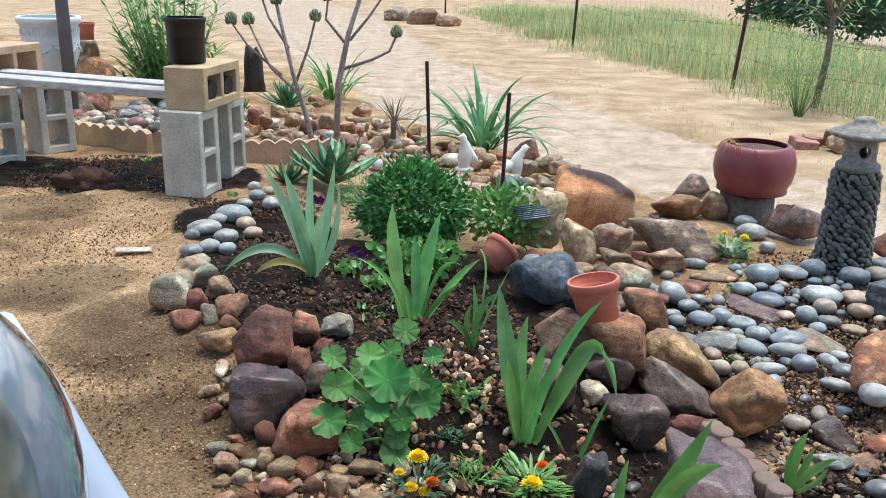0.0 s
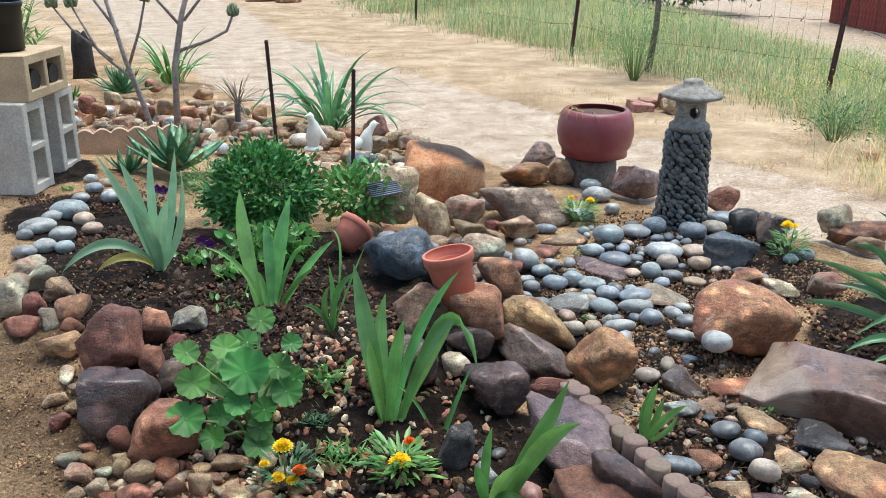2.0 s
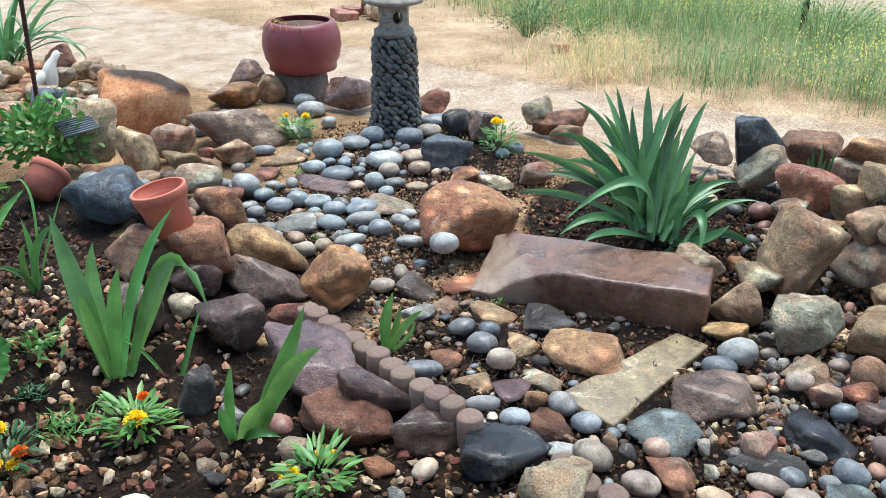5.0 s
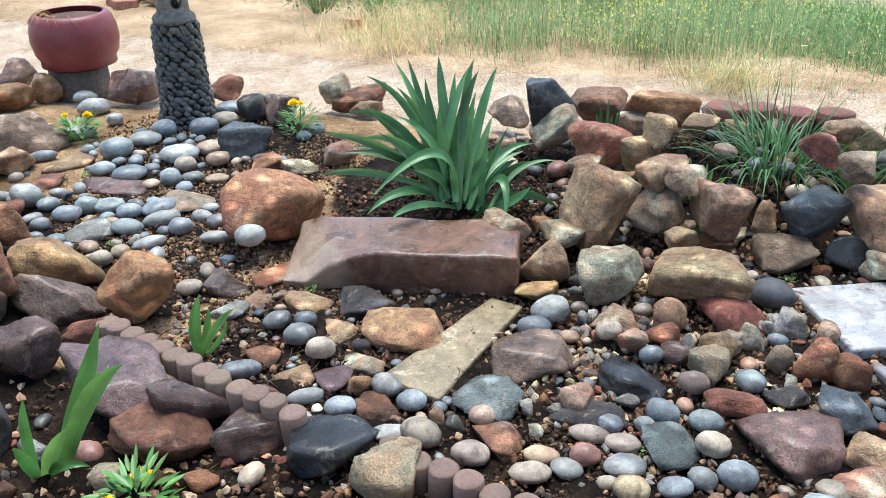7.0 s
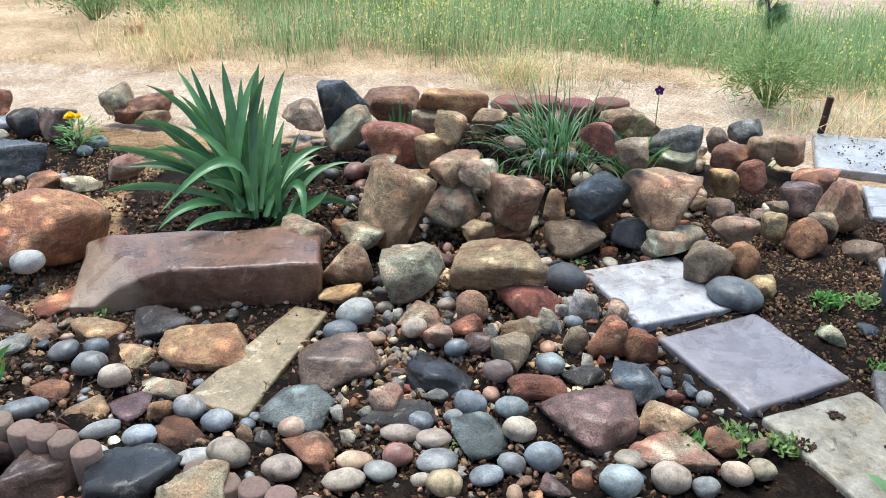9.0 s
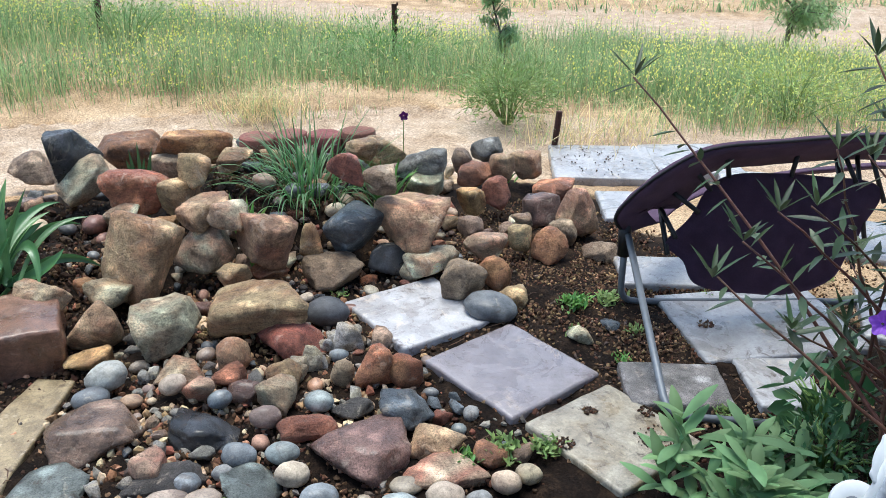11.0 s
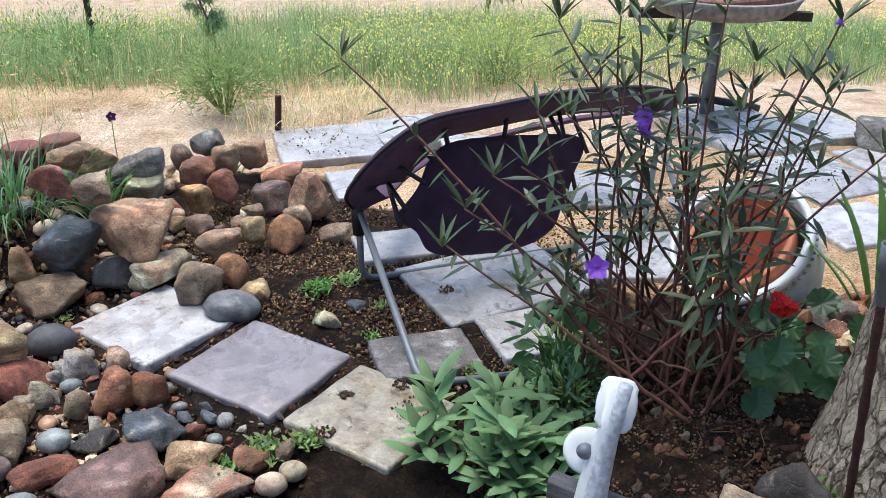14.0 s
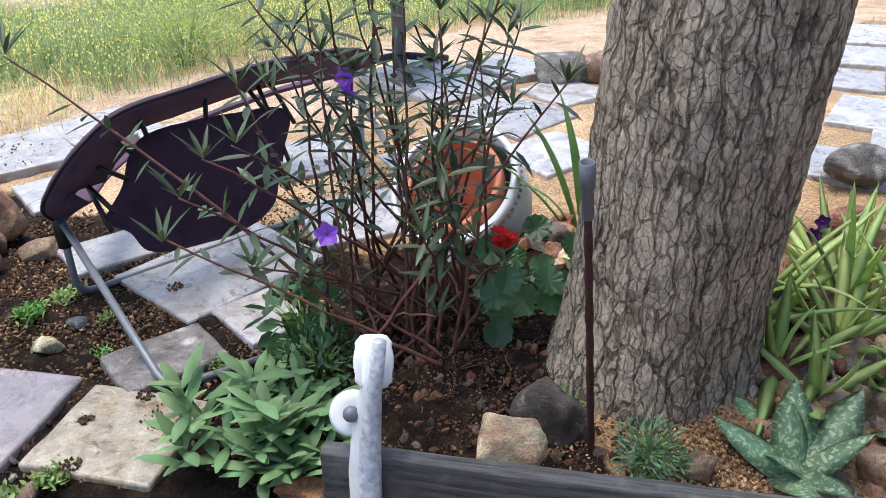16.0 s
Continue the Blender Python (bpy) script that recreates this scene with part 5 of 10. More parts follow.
    part("light_chamber", bm, LANTERN_CONCRETE, root)
    bm = bmesh.new()
    add_lathe(bm, [(0, 0.546), (0.06, 0.546), (0.125, 0.566), (0.127, 0.576), (0.12, 0.584), (0.075, 0.606), (0.045, 0.616), (0.043, 0.628), (0.036, 0.638), (0.018, 0.643), (0, 0.644)], 48)
    part("roof_cap", bm, LANTERN_CONCRETE, root)


LANTERN_STONE = stone_material("lantern_pebble", (112, 110, 102), (76, 76, 74), 0.40, 0.3, 60, 0.2, 0.001, 0.1)
LANTERN_CONCRETE = stone_material("lantern_concrete", (168, 162, 150), (128, 120, 106), 0.85, 0.3, 60, 0.2, 0.003, 0.2)
pebble_lantern()


def rebar(x, y, z0, z1, lean_x, lean_y, r, label, name="iron_rod"):
    bm = bmesh.new()
    n = 60
    pts = [(x + lean_x * i / n, y + lean_y * i / n, z0 + (z1 - z0) * i / n) for i in range(n + 1)]
    add_tube(bm, pts, [r * (1.15 if i % 2 else 0.95) for i in range(n + 1)], 8)
    tagged(part(name, bm, RUST), label, "rod", "rods in the bed")


rebar(-0.185, 4.1, 0.05, 0.752, -0.03, 0, 0.008, "rusty reinforcing rod stuck upright in the bed")
rebar(0.15, 4.21, 0.0, 0.605, 0.02, 0, 0.009, "rusty reinforcing rod stuck upright in the bed")
rebar(3.79, 1.0, -0.03, 0.165, 0.012, -0.012, 0.013, "short brown wooden stake at the edge of a paving slab", "stake")


def bird_figure(x, y, z, s, yaw, bend):
    """A plain smooth ceramic bird, one mesh."""
    bm = bmesh.new()
    spine = [(0.0, 0.0), (0.002, 0.03), (0.0, 0.07), (-0.008, 0.11), (-0.004, 0.145), (0.008, 0.175), (0.014, 0.198), (0.010, 0.215)]
    rad = [0.036, 0.034, 0.042, 0.041, 0.029, 0.019, 0.021, 0.006]
    pts = [(px + bend * (pz / 0.2) ** 2, 0, pz) for px, pz in spine]
    add_tube(bm, pts, rad, 16)
    add_tube(bm, [(-0.02, 0, 0.11), (-0.06, 0, 0.06), (-0.085, 0, 0.03)], [0.03, 0.024, 0.006], 10)
    add_tube(bm, [(pts[6][0] + 0.012, 0, 0.2), (pts[6][0] + 0.034, 0, 0.194)], [0.008, 0.001], 8)
    add_lathe(bm, [(0, 0), (0.055, 0), (0.052, 0.015), (0.03, 0.026), (0, 0.028)], 20)
    ob = part("bird_figure", bm, CERAMIC)
    ob.matrix_world = pose(x, y, z, 0, 0, yaw) @ Matrix.Diagonal((s, s, s, 1))
    tagged(ob, "white glazed ceramic bird figure standing among plants", "figurine", "bird figures")


bird_figure(-0.05, 5.0, 0.04, 1.0, 200, 0.0)
bird_figure(0.235, 4.85, 0.03, 0.92, 20, 0.05)


def mesh_grate():
    root = thing("metal_grate", pose(0.265, 3.52, 0.215, 14, -6, 12), "small rusted metal grate lying on rocks", "grate")
    for i in range(9):
        bm = bmesh.new()
        add_box(bm, 0.006, 0.11, 0.006, pose(-0.06 + 0.015 * i, 0, 0))
        part("long_bar", bm, STEEL, root)
    for i in range(8):
        bm = bmesh.new()
        add_box(bm, 0.13, 0.006, 0.006, pose(0, -0.052 + 0.015 * i, 0.005))
        part("cross_bar", bm, STEEL, root)


mesh_grate()


def nursery_pot():
    root = thing("nursery_pot", pose(-1.335, 4.13, BZ + 0.397 + 0.196), "black plastic nursery pot with a green seedling, on a concrete block", "plant pot")
    bm = bmesh.new()
    out = [(0.072, 0), (0.074, 0.006), (0.09, 0.185), (0.096, 0.186), (0.097, 0.204), (0.095, 0.206)]
    add_lathe(bm, hollow_pot(out, 0.006), 40)
    part("pot_wall", bm, BLACK_PLASTIC, root)
    bm = bmesh.new()
    add_lathe(bm, [(0.088, 0.18), (0, 0.184)], 24)
    part("soil", bm, SOIL, root)
    return root


nursery_pot()


def white_urn():
    root = thing("white_urn", pose(-3.0, 6.2, 0.30), "white plaster urn with a Greek key band and swags", "urn")
    bm = bmesh.new()
    out = [(0.13, 0), (0.13, 0.03), (0.10, 0.05), (0.15, 0.12), (0.185, 0.22), (0.19, 0.30), (0.188, 0.40), (0.21, 0.415), (0.213, 0.45), (0.205, 0.46)]
    add_lathe(bm, hollow_pot(out, 0.025), 48)
    part("urn_wall", bm, WHITE_PAINT, root)
    bm = bmesh.new()
    for i in range(26):
        a = 2 * math.pi * i / 26
        for dx, dz, w, h in ((-0.012, 0, 0.006, 0.05), (0.006, 0.022, 0.03, 0.006), (0.016, 0.004, 0.006, 0.03), (0.006, -0.01, 0.014, 0.006)):
            add_box(bm, w, 0.008, h, pose(0.19 * math.sin(a), -0.19 * math.cos(a), 0.36, 0, 0, math.degrees(a)) @ pose(dx, 0, dz))
    part("key_band", bm, WHITE_PAINT, root, smooth=False)
    bm = bmesh.new()
    for s in range(6):
        for i in range(11):
            u = i / 10
            a = 2 * math.pi * (s + u) / 6
            z = 0.27 - 0.05 * math.sin(math.pi * u)
            bmesh.ops.create_icosphere(bm, subdivisions=1, radius=0.013, matrix=Matrix.Translation((0.188 * math.cos(a), 0.188 * math.sin(a), z)))
    part("swag", bm, WHITE_PAINT, root)


white_urn()
for k in range(9):
    rock(("greybrown", "tan", "slate", "rust", "grey")[k % 5], -3.0 + 0.28 * math.cos(k * 2.4) * (k / 9) ** 0.5, 6.2 + 0.28 * math.sin(k * 2.4) * (k / 9) ** 0.5, 0.13, 0.26, 0.24, 0.34, k * 40, 0)
rock("tan", -3.25, 7.3, 0.09, 0.36, 0.32, 0.28, 20, 0)
rock("orange", -3.2, 7.26, 0.27, 0.30, 0.27, 0.24, 50, 0)
rock("greybrown", -3.25, 7.3, 0.41, 0.26, 0.24, 0.2, 80, 0)


def porch_post():
    bm = bmesh.new()
    add_tube(bm, [(-2.80, 6.0, -0.05), (-2.80, 6.0, 2.56)], 0.042, 20)
    tagged(part("porch_post", bm, STEEL), "grey painted steel pipe post carrying the porch roof", "post")


porch_post()

bm = bmesh.new()
add_lathe(bm, [(0, 0), (0.14, 0), (0.12, 0.12), (0.115, 0.3), (0.09, 0.37), (0.04, 0.34), (0, 0.3)], 26,
          wobble=lambda a, z: 1 + 0.12 * math.sin(3 * a + 1) + 0.06 * math.sin(11 * a + 9 * z))
for v in bm.verts:
    v.co.x, v.co.y = v.co.x * 0.72, v.co.y * 0.72
    if v.co.z > 0.28:
        v.co.z += 0.12 * noise.noise(v.co * 16)
stump = part("charred_stump", bm, CHAR_WOOD)
stump.matrix_world = pose(-2.08, 8.1, 0)
tagged(stump, "dark charred tree stump beside the track", "stump")


def pipe_with_cap():
    root = thing("garden_pipe", pose(1.416, -0.533, terrain(1.416, -0.533) - 0.04), "thin rusty pipe with a grey threaded end beside the tree", "pipe")
    top = Vector((1.347 - (1.416), -0.455 - (-0.533), 0.714 - terrain(1.416, -0.533) + 0.04))
    bm = bmesh.new()
    n = 30
    add_tube(bm, [top * (0.88 * i / n) for i in range(n + 1)], [0.0066 + 0.0008 * math.sin(i * 1.7) for i in range(n + 1)], 10)
    part("rod", bm, RUST, root)
    bm = bmesh.new()
    tilt = Matrix.Translation(top * 0.87) @ top.to_track_quat("Z", "Y").to_matrix().to_4x4()
    add_lathe(bm, [(0.008, -0.01), (0.0095, 0.0), (0.0085, 0.04), (0.0115, 0.045), (0.012, 0.085), (0.009, 0.085), (0.008, 0.05), (0, 0.05)], 20, tilt)
    part("socket", bm, STEEL, root, "grey threaded metal socket")


pipe_with_cap()


def oak_trunk():
    """A leaning trunk whose bark is cut into upright plates by deep cracks."""
    bm = bmesh.new()
    steps, rows = 420, 280
    cx, cy, z0, z1 = 1.64, -0.742, 0.02, 3.4
    ux, uy = -0.27, -0.96
    grid, depth = [], []
    for j in range(rows + 1):
        z = z0 + (z1 - z0) * (j / rows) ** 1.7
        r0 = 0.191 + 0.055 * max(0.0, 1 - (z - z0) / 0.35) ** 2 - 0.03 * max(0.0, z - 1.2)
        lean = 0.21 * z if z < 1.3 else 0.273 + 0.05 * (z - 1.3)
        row = []
        for i in range(steps):
            a = 2 * math.pi * i / steps
            q = Vector((math.cos(a) * 0.23, math.sin(a) * 0.23, z))
            warp = Vector((noise.noise(q * 13), noise.noise(q * 13 + Vector((5, 0, 0))), noise.noise(q * 13 + Vector((0, 5, 0))))) * 0.016
            warp += Vector((noise.noise(q * 48), noise.noise(q * 48 + Vector((5, 0, 0))), noise.noise(q * 48 + Vector((0, 5, 0))))) * 0.005
            w = q + warp
            d = noise.voronoi(Vector((w.x, w.y, w.z * 0.20)) * 24)[0]
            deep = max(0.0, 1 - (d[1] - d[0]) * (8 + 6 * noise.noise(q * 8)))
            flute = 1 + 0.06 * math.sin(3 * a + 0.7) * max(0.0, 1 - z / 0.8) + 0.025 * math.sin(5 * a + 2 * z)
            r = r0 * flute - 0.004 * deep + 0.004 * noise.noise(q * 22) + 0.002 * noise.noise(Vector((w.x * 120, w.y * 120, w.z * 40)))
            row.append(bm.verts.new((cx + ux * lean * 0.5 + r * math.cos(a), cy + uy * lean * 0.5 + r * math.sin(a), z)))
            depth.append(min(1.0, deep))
        grid.append(row)
    for j in range(rows):
        for i in range(steps):
            k = (i + 1) % steps
            bm.faces.new((grid[j][i], grid[j][k], grid[j + 1][k], grid[j + 1][i]))
    m, nt, nd, lk, bs = node_kit("bark")
    vec = nd.new("ShaderNodeTexCoord").outputs["Object"]
    n1 = tex_noise(nt, vec, 9, 5)
    tall = nd.new("ShaderNodeMapping")
    tall.inputs["Scale"].default_value = (1, 1, 0.4)
    lk.new(vec, tall.inputs["Vector"])
    n2 = tex_noise(nt, tall.outputs[0], 150, 6, 0.75)
    c1 = ramp(nt, n1.outputs["Fac"], [(0.3, lin(156, 142, 126)), (0.7, lin(194, 178, 158))]).outputs["Color"]
    c3 = ramp(nt, n2.outputs["Fac"], [(0.34, (0.5, 0.49, 0.48, 1)), (0.5, (0.95, 0.95, 0.95, 1)), (0.66, (1.3, 1.3, 1.3, 1))]).outputs["Color"]
    # the dark inside the cracks is painted into the colour, by depth
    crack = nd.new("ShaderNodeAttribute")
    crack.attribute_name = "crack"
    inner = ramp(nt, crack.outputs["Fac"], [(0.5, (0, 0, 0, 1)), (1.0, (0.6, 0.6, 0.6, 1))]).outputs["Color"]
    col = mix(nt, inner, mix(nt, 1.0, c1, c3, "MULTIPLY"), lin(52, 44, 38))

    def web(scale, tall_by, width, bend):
        """Thin crooked cracks between plates, their darkness put into the colour."""
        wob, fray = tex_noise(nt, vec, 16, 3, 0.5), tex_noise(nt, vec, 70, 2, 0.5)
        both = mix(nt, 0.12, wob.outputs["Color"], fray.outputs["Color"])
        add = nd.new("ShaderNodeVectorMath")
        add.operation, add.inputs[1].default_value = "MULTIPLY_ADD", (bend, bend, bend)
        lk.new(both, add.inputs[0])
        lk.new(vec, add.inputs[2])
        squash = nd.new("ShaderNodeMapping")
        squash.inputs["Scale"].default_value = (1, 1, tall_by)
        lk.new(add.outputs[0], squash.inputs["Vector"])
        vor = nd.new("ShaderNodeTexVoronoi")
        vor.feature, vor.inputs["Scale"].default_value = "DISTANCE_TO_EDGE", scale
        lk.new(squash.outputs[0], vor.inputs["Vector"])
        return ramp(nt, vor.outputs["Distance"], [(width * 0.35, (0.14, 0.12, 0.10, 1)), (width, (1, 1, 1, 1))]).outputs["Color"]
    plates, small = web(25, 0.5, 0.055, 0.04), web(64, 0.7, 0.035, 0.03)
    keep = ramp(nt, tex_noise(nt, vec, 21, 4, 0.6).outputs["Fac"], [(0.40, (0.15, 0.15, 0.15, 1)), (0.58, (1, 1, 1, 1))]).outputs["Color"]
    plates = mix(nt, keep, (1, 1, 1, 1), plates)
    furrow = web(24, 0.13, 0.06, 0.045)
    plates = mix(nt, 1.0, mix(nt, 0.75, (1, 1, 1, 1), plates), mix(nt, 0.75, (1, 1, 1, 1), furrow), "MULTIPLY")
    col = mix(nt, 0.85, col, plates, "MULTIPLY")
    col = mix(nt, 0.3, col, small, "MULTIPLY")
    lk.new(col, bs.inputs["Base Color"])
    bs.inputs["Roughness"].default_value = 0.9
    bs.inputs["Specular IOR Level"].default_value = 0.15
    high = mix(nt, 0.25, mix(nt, 0.5, plates, small), n2.outputs["Color"])
    bump(nt, bs, high, 1.0, 0.016)
    root = thing("tree", pose(0, 0, 0), "large tree with deeply cracked grey-brown bark, standing beside the bed", "tree")
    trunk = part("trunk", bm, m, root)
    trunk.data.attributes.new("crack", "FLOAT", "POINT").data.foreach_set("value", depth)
    # limbs and crown are out of view, added to dim the near bed
    rng = random.Random(5)
    top = Vector((cx + ux * 0.19, cy + uy * 0.19, 3.3))
    tips = []
    for i in range(9):
        a, out = i * 0.698 + rng.uniform(-0.2, 0.2), rng.uniform(1.4, 2.5)
        end = top + Vector((out * math.cos(a), out * math.sin(a), rng.uniform(0.3, 1.6)))
        bend = top.lerp(end, 0.5) + Vector((0, 0, 0.25))
        limb = bmesh.new()
        add_tube(limb, [top - Vector((0, 0, 0.3)), top.lerp(bend, 0.5), bend, end], [0.09, 0.07, 0.045, 0.015], 10)
        part("limb", limb, m, root)
        tips += [bend, end, bend.lerp(end, 0.5), top.lerp(bend, 0.6)]
    leaves = bmesh.new()
    for i in range(1800):
        p = rng.choice(tips) + Vector((rng.gauss(0, 0.42), rng.gauss(0, 0.42), abs(rng.gauss(0, 0.3)) - 0.05))
        a = rng.uniform(0, 6.28)
        d, across = Vector((math.cos(a), math.sin(a), rng.uniform(-0.6, 0.4))) * 0.09, Vector((-math.sin(a), math.cos(a), rng.uniform(-0.4, 0.4))) * 0.03
        leaves.faces.new([leaves.verts.new(v) for v in (p, p + d * 0.5 + across, p + d, p + d * 0.5 - across)])
    part("crown", leaves, plain("oak_leaf", (86, 112, 62), 0.6, island=True, v=0.3), root)
    settle(root, cx, cy, 0.05)
    return root


TREE = oak_trunk()


def park_bench():
    """The back of a bench: a white cast-iron end with worn edges, and a dark wooden slat bolted to it."""
    root = thing("garden_bench", pose(0, 0, 0), "garden bench with a white cast-iron end and a dark weathered slat", "bench")
    eye = Vector((0.29, 0.04, 1.2))

    def facing(p, turn=0.0):
        return Matrix.Translation(p) @ (eye - Vector(p)).to_track_quat("Z", "Y").to_matrix().to_4x4() @ pose(0, 0, 0, 0, 0, turn)
    bm = bmesh.new()
    spine = [(1.03, -0.06, -0.13), (1.015, -0.06, 0.3), (1.008, -0.060, 0.48), (1.018, -0.063, 0.54), (1.026, -0.068, 0.58), (1.03, -0.076, 0.63), (1.031, -0.085, 0.692)]
    add_tube(bm, spine, [0.012, 0.012, 0.012, 0.013, 0.0115, 0.0078, 0.0072], 12)
    part("end_frame", bm, WORN_PAINT, root, "worn grey edge of the cast-iron end")
    bm = bmesh.new()
    add_tube(bm, [Vector(p) + Vector((0.012, 0.004, -0.008)) for p in spine], [0.016, 0.016, 0.0165, 0.0165, 0.0145, 0.010, 0.008], 12)
    part("end_casting", bm, WHITE_PAINT, root, "white painted casting")
    bm = bmesh.new()
    add_lathe(bm, [(0, -0.004), (0.022, -0.004), (0.0255, 0.0), (0.022, 0.005), (0.012, 0.003), (0, 0.003)], 30, facing((1.048, -0.055, 0.596)) @ Matrix.Translation((0, 0, -0.008)))
    part("scroll", bm, WHITE_PAINT, root, "white cast scroll")
    bm = bmesh.new()
    m = facing((1.044, -0.080, 0.660), -4) @ Matrix.Translation((0, 0, -0.012))
    rings = []
    for z, k in ((-0.006, 0.9), (-0.003, 1.0), (0.003, 1.0), (0.006, 0.9)):
        ring = []
        for q in range(72):
            a = 2 * math.pi * q / 72
            c, sn = math.cos(a), math.sin(a)
            lobes = 1 + 0.035 * math.cos(11 * math.asin(max(-1, min(1, sn * 0.98)))) * (abs(c) > 0.4)
            ring.append(bm.verts.new(m @ Vector((0.0205 * k * lobes * math.copysign(abs(c) ** 0.5, c), 0.0285 * k * math.copysign(abs(sn) ** 0.6, sn), z))))
        rings.append(ring)
    for a, b in zip(rings, rings[1:]):
        for q in range(72):
            bm.faces.new((a[q], a[(q + 1) % 72], b[(q + 1) % 72], b[q]))
    bm.faces.new(rings[0][::-1])
    bm.faces.new(rings[-1])
    part("crest", bm, WHITE_PAINT, root, "white cast crest with beaded edges")
    bm = bmesh.new()
    bmesh.ops.create_uvsphere(bm, u_segments=14, v_segments=10, radius=0.009, matrix=facing((1.042, -0.052, 0.600)))
    part("bolt", bm, STEEL, root)
    a, b = Vector((1.062, -0.02, 0.55)), Vector((0.745, -0.625, 0.55))
    d = b - a
    bm = bmesh.new()
    add_box(bm, d.length, 0.022, 0.10, None, 0.004, 2)
    bmesh.ops.subdivide_edges(bm, edges=[e for e in bm.edges if e.calc_length() > 0.2], cuts=24, use_grid_fill=True)
    for v in bm.verts:
        v.co.z += 0.002 * noise.noise(Vector((v.co.x * 12, v.co.y * 60, v.co.z * 60)))
    slat = part("back_slat", bm, DARK_WOOD, root, "dark weathered wooden slat")
    slat.matrix_local = pose(*((a + b) / 2 + Vector((0, 0, -0.05))), 0, 0, math.degrees(math.atan2(d.y, d.x)))
    away = Vector((-d.y, d.x, 0)).normalized()
    if away.dot(eye - a) < 0:
        away = -away
    for u in (0.09, 0.92):
        bm = bmesh.new()
        bmesh.ops.create_uvsphere(bm, u_segments=14, v_segments=10, radius=0.008, matrix=Matrix.Translation(a.lerp(b, u) + away * 0.012 + Vector((0, 0, -0.045))))
        part("bolt", bm, STEEL, root)
    bm = bmesh.new()
    add_tube(bm, [(0.76, -0.66, -0.13), (0.755, -0.655, 0.3), (0.75, -0.65, 0.56)], 0.012, 10)
    part("end_frame", bm, WHITE_PAINT, root, "white cast-iron end")
    settle(root, 1.0, -0.1, -0.129)
    root.matrix_world = Matrix.Translation((0.3, 0.03, 1.2)) @ Matrix.Scale(0.903, 4) @ Matrix.Translation((-0.3, -0.03, -1.2)) @ Matrix.Translation(root.location)


SLING_HEM = [(-0.366, -0.009), (-0.278, 0.017), (-0.017, -0.033), (0.145, -0.095), (0.086, -0.193), (0.032, -0.267), (-0.02, -0.327), (-0.151, -0.347), (-0.334, -0.306), (-0.431, -0.261), (-0.457, -0.195), (-0.502, -0.135), (-0.422, -0.075)]


